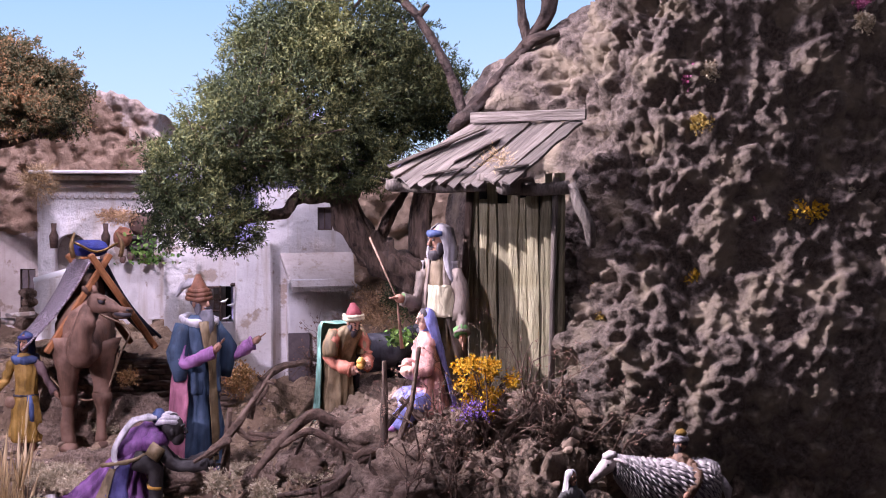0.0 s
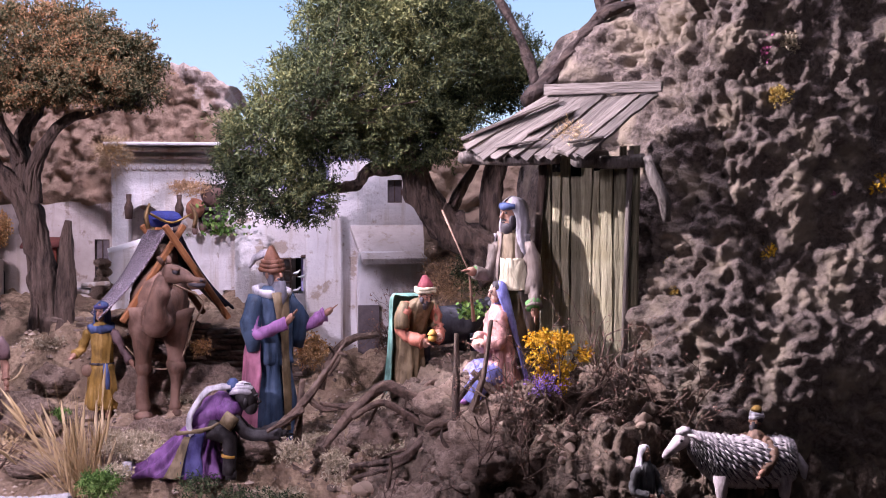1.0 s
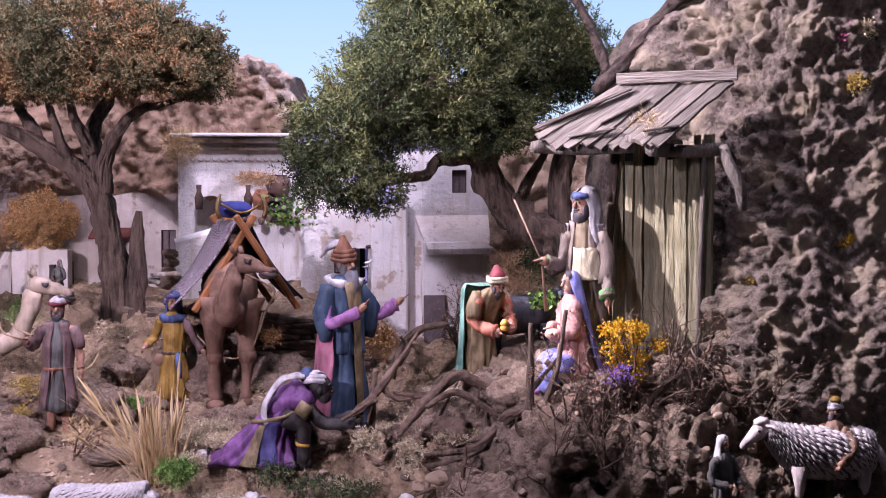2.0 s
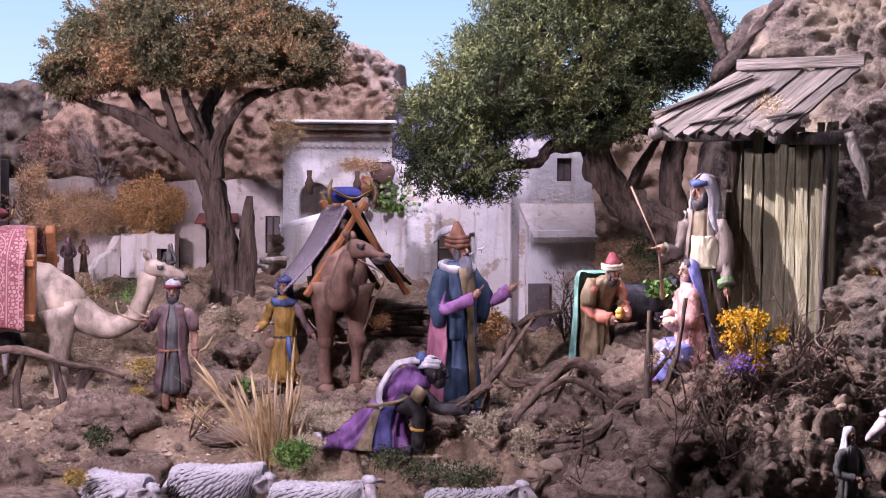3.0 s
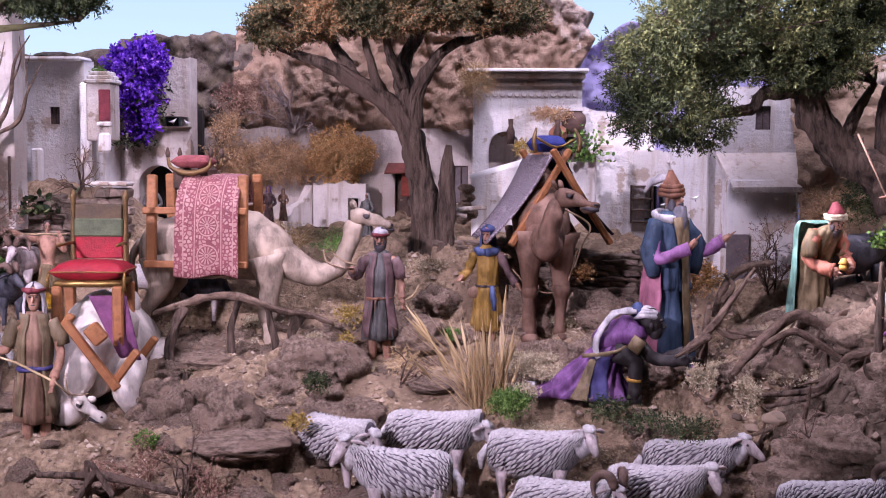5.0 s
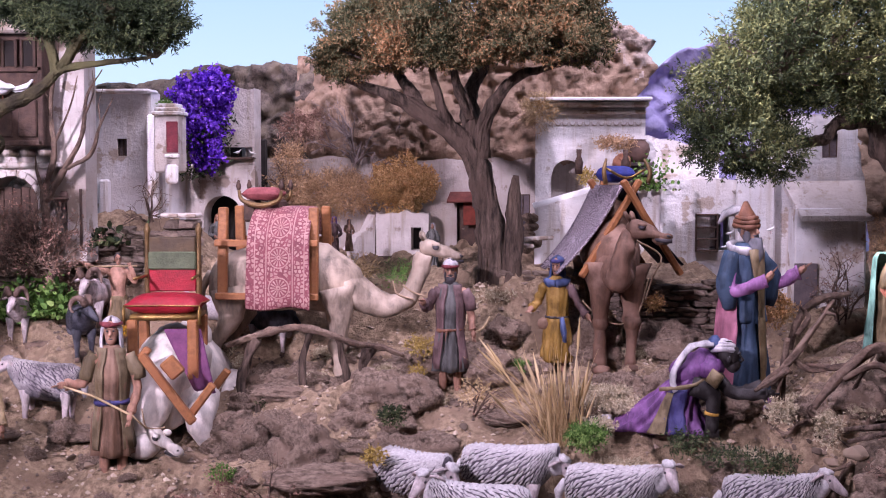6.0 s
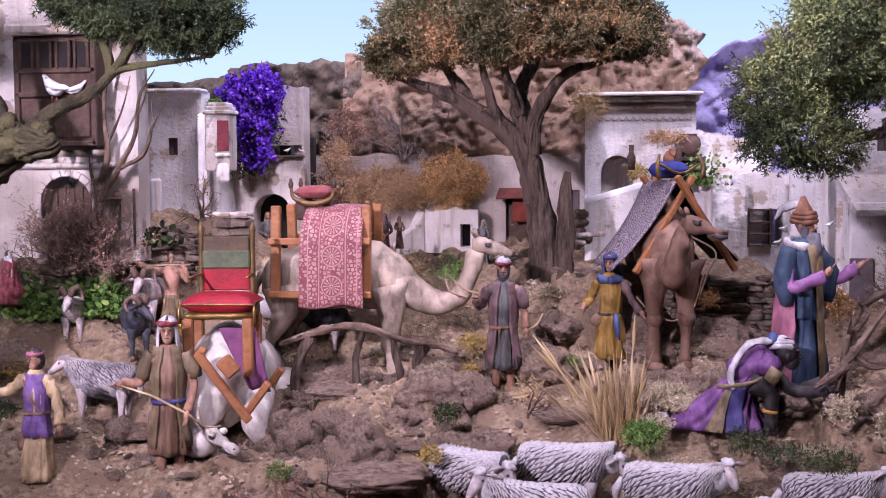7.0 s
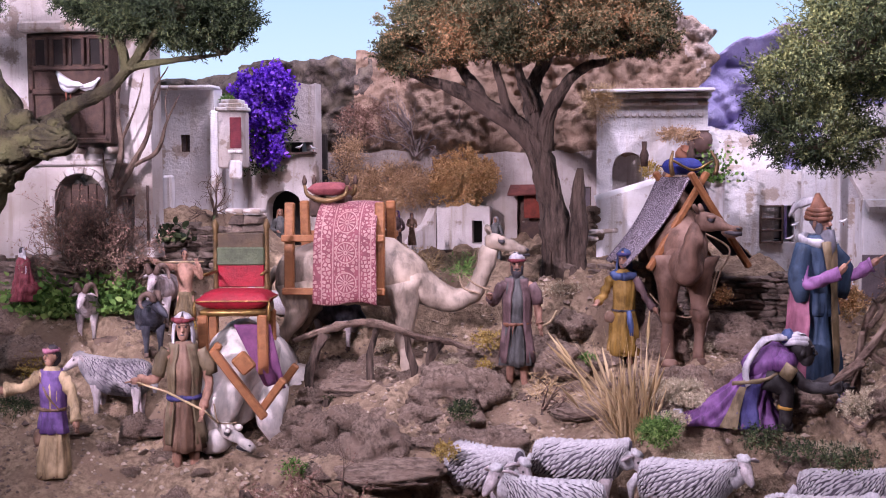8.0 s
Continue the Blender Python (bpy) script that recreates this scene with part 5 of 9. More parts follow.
# pale lichen mats on the rocks
for k, (q, r, cnt) in enumerate((((-0.110, 1.830, 1.179), (0.045, 0.03, 0.010), 900), ((-0.062, 1.800, 1.186), (0.05, 0.03, 0.010), 900), ((-0.079, 1.740, 1.152), (0.04, 0.025, 0.014), 900), ((-0.037, 1.720, 1.137), (0.05, 0.03, 0.012), 900), ((-0.108, 1.700, 1.116), (0.035, 0.02, 0.014), 600), ((0.138, 1.680, 1.135), (0.04, 0.03, 0.012), 600),
                               ((-0.368, 1.880, 1.157), (0.03, 0.02, 0.008), 350), ((-0.723, 1.980, 1.218), (0.028, 0.015, 0.016), 400), ((-0.585, 1.940, 1.197), (0.04, 0.02, 0.008), 350), ((-0.551, 2.020, 1.262), (0.03, 0.02, 0.012), 300), ((-0.444, 1.930, 1.201), (0.02, 0.015, 0.014), 300), ((-0.036, 2.020, 1.229), (0.05, 0.02, 0.008), 400),
                               ((0.107, 1.750, 1.143), (0.05, 0.03, 0.010), 600), ((0.290, 1.740, 1.147), (0.05, 0.03, 0.010), 500), ((0.277, 1.800, 1.236), (0.05, 0.03, 0.008), 500), ((0.178, 1.860, 1.272), (0.05, 0.03, 0.008), 500), ((0.594, 1.740, 1.252), (0.04, 0.025, 0.012), 400), ((-0.274, 1.740, 1.128), (0.04, 0.03, 0.007), 350))):
    cushion("lichen_mat", "pale crumbly lichen mat on the rocks", (q[0], q[1], gz(q[0], q[1]) + bumps(q[0], q[1]) + 0.005), r, int(cnt * 2.2), 0.0055, M_LICHEN, 400 + k, "lichen", 6, 0.0010, 0.3)


# ---- painted clay figurines: each one plain mesh ----
def paint(name, a, rough=0.6, dark=0.45):
    """Brushed figurine paint: streaked along the folds, worn lighter in places."""
    m = mat(name, a, tuple(v * dark for v in a), 9, rough, 0.22, 24, c=tuple(min(v * 1.25 + 0.025, 0.8) for v in a), big=7)
    n, l = m.node_tree.nodes, m.node_tree.links
    co = next(q for q in n if q.type == "TEX_COORD")
    mp = n.new("ShaderNodeMapping")
    mp.inputs["Scale"].default_value = (2.2, 2.2, 0.55)
    l.new(co.outputs["Object"], mp.inputs["Vector"])
    for q in [k for k in n if k.type == "TEX_NOISE"][::2]:
        l.new(mp.outputs[0], q.inputs["Vector"])
    return m


P = {k: paint("paint_" + k, c) for k, c in dict(
    skin=(0.36, 0.19, 0.13), pale=(0.50, 0.31, 0.24), black=(0.022, 0.016, 0.016), beard=(0.05, 0.04, 0.045), greybeard=(0.13, 0.12, 0.14), white=(0.50, 0.46, 0.48), teal=(0.038, 0.065, 0.115), pink=(0.42, 0.15, 0.22),
    magenta=(0.29, 0.12, 0.29), violet=(0.16, 0.06, 0.19), indigo=(0.05, 0.042, 0.15), brown=(0.17, 0.095, 0.06), olive=(0.165, 0.115, 0.058), orange=(0.34, 0.115, 0.07), gold=(0.55, 0.30, 0.06), seagreen=(0.17, 0.33, 0.27),
    wine=(0.20, 0.035, 0.045), lavender=(0.22, 0.22, 0.52), rose=(0.50, 0.25, 0.22), greige=(0.16, 0.122, 0.10), veilgrey=(0.30, 0.275, 0.29), cream=(0.55, 0.48, 0.33), leafgreen=(0.09, 0.22, 0.06), mauve=(0.145, 0.085, 0.085), slate=(0.10, 0.095, 0.09),
    ochre=(0.30, 0.17, 0.035), blue=(0.055, 0.08, 0.19), sand=(0.42, 0.30, 0.17), khaki=(0.14, 0.10, 0.055), purple=(0.14, 0.07, 0.22), hatbrown=(0.20, 0.082, 0.045)).items()}


def ring_skin(bm, rings, mi, closed=True, cap=True):
    vs = [[bm.verts.new(p) for p in r] for r in rings]
    n = len(vs[0])
    for a, b in zip(vs, vs[1:]):
        for k in range(n if closed else n - 1):
            bm.faces.new((a[k], a[(k + 1) % n], b[(k + 1) % n], b[k])).material_index = mi
    if closed and cap:
        bm.faces.new(vs[0][::-1]).material_index = mi
        bm.faces.new(vs[-1]).material_index = mi
    return vs


def robe(bm, rows, mi, folds=9, amp=0.10, seed=0.0, n=72):
    """A garment from hem to neck: rows of z, rx, ry, cx, cy; folds run down it and deepen towards the hem."""
    z0, z1 = rows[0][0], rows[-1][0]
    zs = np.linspace(z0, z1, 18)
    col = [np.interp(zs, [r[0] for r in rows], [r[i] for r in rows]) for i in range(1, 5)]
    rings = []
    for i, z in enumerate(zs):
        u = 1 - (z - z0) / (z1 - z0)
        ring = []
        for k in range(n):
            a = 2 * math.pi * k / n
            w = noise.noise((math.cos(a) * 1.7 + seed, math.sin(a) * 1.7, u * 1.3))
            f = 1 + 1.5 * amp * (0.35 + 0.9 * u) * (0.9 - 1.5 * abs(math.sin(folds * a / 2 + seed + 1.2 * u + 2.4 * w)) + 0.9 * w)
            ring.append((col[2][i] + col[0][i] * f * math.sin(a), col[3][i] - col[1][i] * f * math.cos(a), z + (0.006 * math.sin(3 * a + seed) if i == 0 else 0)))
        rings.append(ring)
    ring_skin(bm, rings, mi)


def drape(bm, rows, mi, thick=0.012, folds=6, amp=0.07, seed=0.0, n=40):
    """Cloth hung round the back: rows of z, cx, cy, rx, ry, first and last angle (0 is the front, 180 the back)."""
    t = np.linspace(0, 1, 12)
    s = np.linspace(0, 1, len(rows))
    col = [np.interp(t, s, [r[i] for r in rows]) for i in range(7)]
    outer, inner = [], []
    for i in range(len(t)):
        o, q = [], []
        for k in range(n):
            a = radians(col[5][i] + (col[6][i] - col[5][i]) * k / (n - 1))
            f = 1 + 2.2 * amp * t[i] * (0.6 - 1.2 * abs(math.sin(folds * a * 0.6 + seed + 1.5 * noise.noise((math.cos(a) * 2, math.sin(a) * 2, seed + t[i]))))) + amp * 0.8 * noise.noise((math.cos(a) * 3 + seed, math.sin(a) * 3, t[i] * 2))
            for ring, d in ((o, 0), (q, thick)):
                ring.append((col[1][i] + (col[3][i] * f - d) * math.sin(a), col[2][i] - (col[4][i] * f - d) * math.cos(a), col[0][i] - (d * 0.4 if i == 0 else 0)))
        outer.append(o)
        inner.append(q)
    rings = [o + q[::-1] for o, q in zip(outer, inner)]
    ring_skin(bm, rings, mi)


def arm(bm, s, e, w, sleeve, skin, r=0.034, hand_dir=None, cuff=1.0):
    """Sleeve from shoulder over elbow to wrist, then a hand with fingers."""
    s, e, w = Vector(s), Vector(e), Vector(w)
    tube(bm, curve([s, e, w], 14), [r * 1.2, r * 1.1, r * 0.9, r * 1.05 * cuff], 14, sleeve, wob=0.5)
    ball(bm, s + Vector((-s.x * 0.12, 0, -0.006)), (r * 1.25, r * 1.2, r * 1.25), sleeve, u=12, v=8, lump=0.2)
    tube(bm, [w - (w - e).normalized() * 0.012, w], [r * 1.05 * cuff, r * 1.12 * cuff], 12, sleeve)
    d = Vector(hand_dir).normalized() if hand_dir else (w - e).normalized()
    tube(bm, [w - d * 0.01, w + d * 0.028, w + d * 0.055], [r * 0.55, r * 0.78, r * 0.55], 8, skin)
    side = d.cross(Vector((0, 0.3, 1))).normalized()
    for k in (-1.2, -0.4, 0.4, 1.2):
        b = w + d * 0.050 + side * k * r * 0.34
        tube(bm, [b, b + d * 0.042 + side * k * 0.009], [r * 0.20, r * 0.12], 5, skin)
    b = w + d * 0.015 + side * r * 0.5
    tube(bm, [b, b + d * 0.022 + side * 0.016], [r * 0.17, r * 0.1], 5, skin)


def head(bm, c, skin, hair, beard=None, turn=0, nod=0, size=1.0):
    """Head facing -y before turning: skull, jaw, nose, brow, ears, eyes, hair and beard."""
    m = Matrix.Translation(c) @ pose(0, 0, 0, nod, 0, turn) @ Matrix.Scale(size, 4)
    before = len(bm.verts)
    ball(bm, (0, 0.004, 0.012), (0.043, 0.052, 0.056), skin, u=14, v=10)
    ball(bm, (0, -0.014, -0.024), (0.032, 0.036, 0.036), skin, u=12, v=8)
    tube(bm, [(0, -0.046, 0.016), (0, -0.060, -0.006), (0, -0.048, -0.012)], [0.005, 0.010, 0.006], 6, skin)
    ball(bm, (0, -0.040, 0.024), (0.034, 0.012, 0.007), skin, u=10, v=6)
    for s in (-1, 1):
        ball(bm, (s * 0.017, -0.0455, 0.012), (0.0075, 0.004, 0.0045), hair, u=8, v=6)
        ball(bm, (s * 0.018, -0.0445, 0.026), (0.012, 0.006, 0.003), hair, u=8, v=6)
        ball(bm, (s * 0.044, 0.004, 0.0), (0.006, 0.012, 0.017), skin, u=8, v=6)
    ball(bm, (0, -0.047, -0.026), (0.013, 0.006, 0.0035), hair if beard is None else beard, u=8, v=6)
    ball(bm, (0, 0.014, 0.024), (0.048, 0.050, 0.052), hair, u=12, v=8, lump=0.15)
    if beard is not None:
        ball(bm, (0, -0.024, -0.050), (0.034, 0.030, 0.034), beard, u=12, v=8, lump=0.35, seed=2)
        for s in (-1, 1):
            ball(bm, (s * 0.032, -0.012, -0.022), (0.012, 0.026, 0.030), beard, u=8, v=6, lump=0.3)
        ball(bm, (0, -0.046, -0.018), (0.020, 0.008, 0.005), beard, u=8, v=6)
    bm.verts.ensure_lookup_table()
    for v in bm.verts[before:]:
        v.co = m @ v.co


def hood(bm, c, mi, turn=0, long=0.16, wide=1.0, open_=62, seed=0.0):
    """A headcloth: crown over the head, falling round the sides and back to the shoulders."""
    before = len(bm.verts)
    w = wide
    drape(bm, [(0.078, 0, 0.012, 0.006, 0.006, 0, 360), (0.074, 0, 0.010, 0.030, 0.034, 4, 356), (0.055, 0, 0.010, 0.050 * w, 0.056, 12, 348), (0.02, 0, 0.012, 0.058 * w, 0.060, open_ - 14, 374 - open_),
               (-0.02, 0, 0.014, 0.060 * w, 0.062, open_, 360 - open_), (-0.06, 0, 0.012, 0.066 * w, 0.066, open_ - 6, 366 - open_), (-0.06 - long * 0.5, 0, 0.02, 0.092 * w, 0.076, open_, 360 - open_), (-0.06 - long, 0, 0.03, 0.112 * w, 0.084, open_ + 20, 340 - open_)], mi, 0.010, 9, 0.04, seed)
    m = Matrix.Translation(c) @ pose(0, 0, 0, 0, 0, turn)
    bm.verts.ensure_lookup_table()
    for v in bm.verts[before:]:
        v.co = m @ v.co


def wrap(bm, c, mi, r=0.052, tilt=0, coils=4, height=0.05):
    """A wound turban."""
    for k in range(coils):
        t = k / max(coils - 1, 1)
        rr = r * (1 - 0.42 * t * t)
        tube(bm, [(c[0] + rr * math.sin(a), c[1] + 0.008 - rr * math.cos(a) * 1.08, c[2] + 0.03 + height * t + 0.006 * math.sin(a + k * 1.7 + tilt)) for a in np.linspace(0, 2 * math.pi, 15)], 0.015 * (1 - 0.2 * t), 7, mi)
    ball(bm, (c[0], c[1] + 0.008, c[2] + 0.03 + height * 0.6), (r * 0.75, r * 0.8, height * 0.75), mi)


def shoe(bm, x, y, mi, z=0.0, turn=0):
    m = pose(x, y, z, 0, 0, turn)
    before = len(bm.verts)
    tube(bm, [(0, 0.018, 0.012), (0, -0.01, 0.014), (0, -0.035, 0.010), (0, -0.05, 0.008)], [0.014, 0.017, 0.015, 0.007], 8, mi, flat=0.7)
    bm.verts.ensure_lookup_table()
    for v in bm.verts[before:]:
        v.co = m @ v.co


def crease(bm, mats, amp=0.009):
    """Small folds and brush relief over the clothes; faces and hands stay as they are."""
    bare = {i for i, k in enumerate(mats) if k in ("skin", "pale", "black", "beard", "greybeard", "gold")}
    bm.normal_update()
    for v in bm.verts:
        if v.link_faces and not any(f.material_index in bare for f in v.link_faces):
            c = v.co
            w = 1 - 2.2 * abs(noise.noise((c.x * 9, c.y * 9, c.z * 4 + 3))) + 0.8 * noise.noise((c.x * 26, c.y * 26, c.z * 12))
            v.co = c + v.normal * amp * (w - 0.35)


def figure(label, at, high, turn, mats, make, lean=(0, 0), name="figurine", big_head=0.0):
    """Shapes a figurine of unit height by make(bm), stands it on the ground and scales it."""
    bm = bmesh.new()
    make(bm)
    if big_head:
        for v in bm.verts:
            if v.co.z > 0.80 and abs(v.co.x) < 0.16:
                k = big_head * float(smooth(0.80, 0.87, v.co.z))
                v.co += Vector((v.co.x, v.co.y, v.co.z - 0.84 if v.co.z > 0.84 else 0)) * k
    crease(bm, mats)
    ob = part(name, bm, [P[k] for k in mats])
    z = gz(at[0], at[1]) + bumps(at[0], at[1]) if len(at) == 2 else at[2]
    ob.matrix_basis = pose(at[0], at[1], z - 0.003, lean[0], lean[1], turn) @ Matrix.Diagonal((high * 0.86, high * 0.88, high, 1))
    return tagged(ob, label, "figurine", "nativity figurines")


ROBE = [(0.0, 0.150, 0.125, 0, 0), (0.12, 0.140, 0.115, 0, 0), (0.35, 0.115, 0.092, 0, 0), (0.55, 0.100, 0.078, 0, 0), (0.70, 0.112, 0.080, 0, 0), (0.80, 0.105, 0.070, 0, 0), (0.845, 0.050, 0.045, 0, 0)]


def scaled(rows, fx=1.0, fy=1.0, top=None, low=None):
    return [(z, rx * fx, ry * fy, cx, cy) for z, rx, ry, cx, cy in rows if (top is None or z <= top) and (low is None or z >= low)]


def the_king(bm):
    robe(bm, scaled(ROBE, 1.05, 1.1), 0, 11, 0.09, 1)
    robe(bm, [(0.0, 0.165, 0.14, 0, 0), (0.05, 0.155, 0.13, 0, 0), (0.10, 0.135, 0.11, 0, 0)], 2, 14, 0.10, 3)
    robe(bm, [(0.44, 0.125, 0.105, 0, 0), (0.58, 0.120, 0.098, 0, 0), (0.70, 0.128, 0.092, 0, 0), (0.795, 0.112, 0.074, 0, 0)], 0, 8, 0.08, 5)
    drape(bm, [(0.80, 0, 0.02, 0.120, 0.085, 60, 305), (0.6, 0, 0.02, 0.165, 0.120, 90, 308), (0.3, 0, 0.03, 0.180, 0.145, 105, 306), (0.0, 0, 0.05, 0.20, 0.18, 110, 304)], 1, 0.012, 9, 0.06, 2)
    drape(bm, [(0.81, 0, -0.012, 0.105, 0.085, -40, 40), (0.6, 0, -0.02, 0.118, 0.100, -16, 16), (0.3, 0, -0.02, 0.130, 0.115, -12, 12), (0.1, 0, -0.02, 0.140, 0.128, -12, 12)], 7, 0.006, 3, 0.03, 4)
    tube(bm, [(0.10 * math.sin(a), 0.005 - 0.075 * math.cos(a), 0.815 - 0.015 * math.cos(a)) for a in np.linspace(0.4, 5.9, 16)], 0.024, 8, 4, wob=0.2)
    arm(bm, (-0.115, 0, 0.775), (-0.17, -0.05, 0.61), (-0.05, -0.19, 0.665), 2, 3, 0.027, (0.5, -0.3, 0.6), 1.25)
    arm(bm, (0.115, 0, 0.775), (0.20, -0.05, 0.63), (0.285, -0.15, 0.69), 2, 3, 0.027, (0.8, -0.2, 0.45), 1.25)
    tube(bm, curve([(-0.115, 0.01, 0.79), (-0.165, 0.0, 0.66), (-0.145, 0.0, 0.52)], 7), [0.045, 0.060, 0.045], 10, 0, wob=0.2)
    tube(bm, curve([(0.115, 0.01, 0.79), (0.175, -0.03, 0.66), (0.165, -0.02, 0.52)], 7), [0.045, 0.060, 0.045], 10, 0, wob=0.2)
    head(bm, (0, -0.012, 0.895), 3, 5, 5)
    tube(bm, [(0, -0.05, 0.86), (0, -0.075, 0.79), (0, -0.075, 0.70)], [0.034, 0.036, 0.010], 9, 5, wob=0.5)
    tube(bm, [(0, 0.0, 0.915), (0, 0.004, 0.945), (0, 0.008, 0.985), (0, 0.012, 1.02)], [0.058, 0.056, 0.034, 0.008], 14, 6, wob=0.15)
    for z, r in ((0.918, 0.061), (0.936, 0.058), (0.952, 0.051)):
        tube(bm, [(r * math.sin(a), 0.002 - r * math.cos(a), z + 0.004 * math.sin(2 * a)) for a in np.linspace(0, 2 * math.pi, 17)], 0.010, 6, 6)
    tube(bm, curve([(0, 0.03, 0.99), (0.0, 0.10, 0.985), (0.01, 0.16, 0.965), (0.0, 0.19, 0.925)], 9), [0.010, 0.030, 0.034, 0.010], 9, 4, flat=0.5, wob=0.4)
    shoe(bm, 0.03, -0.13, 4)


figure("crowned elderly king in blue gown and rose mantle with outstretched arms", (0.111, 1.85), 0.290, 40, ["teal", "pink", "magenta", "skin", "white", "greybeard", "hatbrown", "olive"], the_king, big_head=0.16)


def the_kneeler(bm):
    # faces +x; bends low over one knee, one arm stretched forward, the robe trailing behind
    robe(bm, [(0.0, 0.40, 0.19, -0.17, 0), (0.08, 0.30, 0.165, -0.12, 0), (0.20, 0.20, 0.145, -0.05, 0), (0.32, 0.14, 0.13, 0.04, 0), (0.40, 0.08, 0.10, 0.12, 0)], 0, 17, 0.10, 2, 72)
    drape(bm, [(0.30, 0.02, -0.01, 0.14, 0.14, -28, 30), (0.15, -0.06, -0.012, 0.22, 0.165, -22, 34), (0.005, -0.10, -0.015, 0.34, 0.205, -14, 36)], 1, 0.01, 9, 0.05, 1)
    drape(bm, [(0.28, 0.0, -0.02, 0.14, 0.145, -30, -6), (0.12, -0.06, -0.022, 0.22, 0.17, -26, 0), (0.005, -0.10, -0.025, 0.34, 0.21, -22, 4)], 5, 0.008, 5, 0.04, 3)
    tube(bm, curve([(0.0, 0, 0.33), (0.10, 0, 0.40), (0.20, 0, 0.44), (0.30, 0, 0.45)], 10), [0.115, 0.125, 0.125, 0.075], 18, 0, wob=0.3)
    tube(bm, curve([(0.12, -0.10, 0.33), (0.26, -0.11, 0.28), (0.28, -0.11, 0.20), (0.27, -0.11, 0.02)], 10), [0.075, 0.07, 0.055, 0.05], 10, 2)
    tube(bm, [(0.27, -0.11, 0.135), (0.272, -0.11, 0.155)], 0.060, 10, 4)
    tube(bm, [(0.25, -0.11, 0.02), (0.33, -0.11, 0.015)], [0.04, 0.03], 8, 2)
    tube(bm, [(-0.56, -0.05, 0.035), (-0.66, -0.06, 0.04), (-0.72, -0.06, 0.03)], [0.05, 0.045, 0.025], 9, 2)
    tube(bm, [(-0.50, -0.05, 0.04), (-0.57, -0.05, 0.035)], [0.06, 0.055], 9, 3)
    tube(bm, curve([(-0.12, -0.16, 0.30), (0.10, -0.19, 0.33), (0.22, -0.12, 0.37)], 8), 0.013, 6, 5)
    arm(bm, (0.26, -0.08, 0.42), (0.44, -0.12, 0.29), (0.68, -0.10, 0.29), 2, 2, 0.040)
    arm(bm, (0.24, 0.10, 0.42), (0.42, 0.08, 0.27), (0.64, 0.04, 0.32), 2, 2, 0.037)
    ball(bm, (0.25, -0.02, 0.44), (0.11, 0.15, 0.08), 0, lump=0.3)
    tube(bm, [(0.25, -0.17, 0.41), (0.33, -0.18, 0.36)], [0.05, 0.055], 8, 5)
    head(bm, (0.40, 0, 0.50), 2, 2, None, 90, 0, 1.6)
    before = len(bm.verts)
    wrap(bm, (0, 0, 0), 3, 0.085, 0, 5, 0.065)
    bm.verts.ensure_lookup_table()
    m = Matrix.Translation((0.36, 0, 0.515)) @ pose(0, 0, 0, 0, 22, 90)
    for v in bm.verts[before:]:
        v.co = m @ v.co
    ball(bm, (0.28, -0.01, 0.60), (0.05, 0.05, 0.05), 6, lump=0.3)
    tube(bm, curve([(0.27, -0.05, 0.60), (0.12, -0.10, 0.59), (0.02, -0.14, 0.48), (-0.03, -0.16, 0.38), (0.0, -0.18, 0.29)], 12), [0.022, 0.030, 0.026, 0.030, 0.020], 9, 3, flat=0.5, wob=0.6)


figure("dark-skinned kneeling man in violet robe and white turban bowing", (0.004, 1.775, 1.144), 0.215, -8, ["violet", "indigo", "black", "white", "gold", "olive", "blue"], the_kneeler)


def the_bearer(bm):
    robe(bm, [(0.0, 0.155, 0.14, 0, 0), (0.2, 0.15, 0.13, 0, 0), (0.45, 0.14, 0.12, 0, 0), (0.56, 0.15, 0.13, 0, -0.02), (0.70, 0.155, 0.14, 0, -0.10), (0.80, 0.14, 0.12, 0, -0.17), (0.85, 0.06, 0.06, 0, -0.20)], 0, 9, 0.10, 2)
    drape(bm, [(0.86, 0, -0.12, 0.13, 0.08, 70, 290), (0.88, 0, -0.05, 0.20, 0.14, 90, 270), (0.80, 0, 0.0, 0.20, 0.17, 100, 275), (0.4, 0, 0.03, 0.19, 0.17, 110, 275), (0.0, 0, 0.05, 0.22, 0.20, 115, 275)], 1, 0.014, 7, 0.07, 1)
    arm(bm, (-0.15, -0.15, 0.76), (-0.18, -0.16, 0.56), (-0.06, -0.32, 0.50), 2, 3, 0.055)
    arm(bm, (0.15, -0.15, 0.76), (0.20, -0.20, 0.58), (0.09, -0.36, 0.54), 2, 3, 0.055)
    for s in (-1, 1):
        tube(bm, curve([(s * 0.13, -0.14, 0.80), (s * 0.18, -0.15, 0.68), (s * 0.185, -0.16, 0.60)], 6), [0.06, 0.075, 0.07], 10, 0, wob=0.2)
    ball(bm, (0.0, -0.39, 0.535), (0.042, 0.042, 0.032), 4)
    tube(bm, [(0, -0.39, 0.56), (0, -0.39, 0.60)], [0.05, 0.02], 10, 4)
    head(bm, (0, -0.27, 0.87), 3, 5, 5, 0, 28, 1.35)
    tube(bm, [(0, -0.27, 0.90), (0, -0.275, 0.96), (0, -0.26, 1.03)], [0.085, 0.07, 0.02], 14, 6)
    for z in (0.905, 0.925):
        tube(bm, [(0.088 * math.sin(a), -0.27 - 0.088 * math.cos(a), z + 0.005 * math.sin(2 * a)) for a in np.linspace(0, 2 * math.pi, 17)], 0.014, 6, 7)


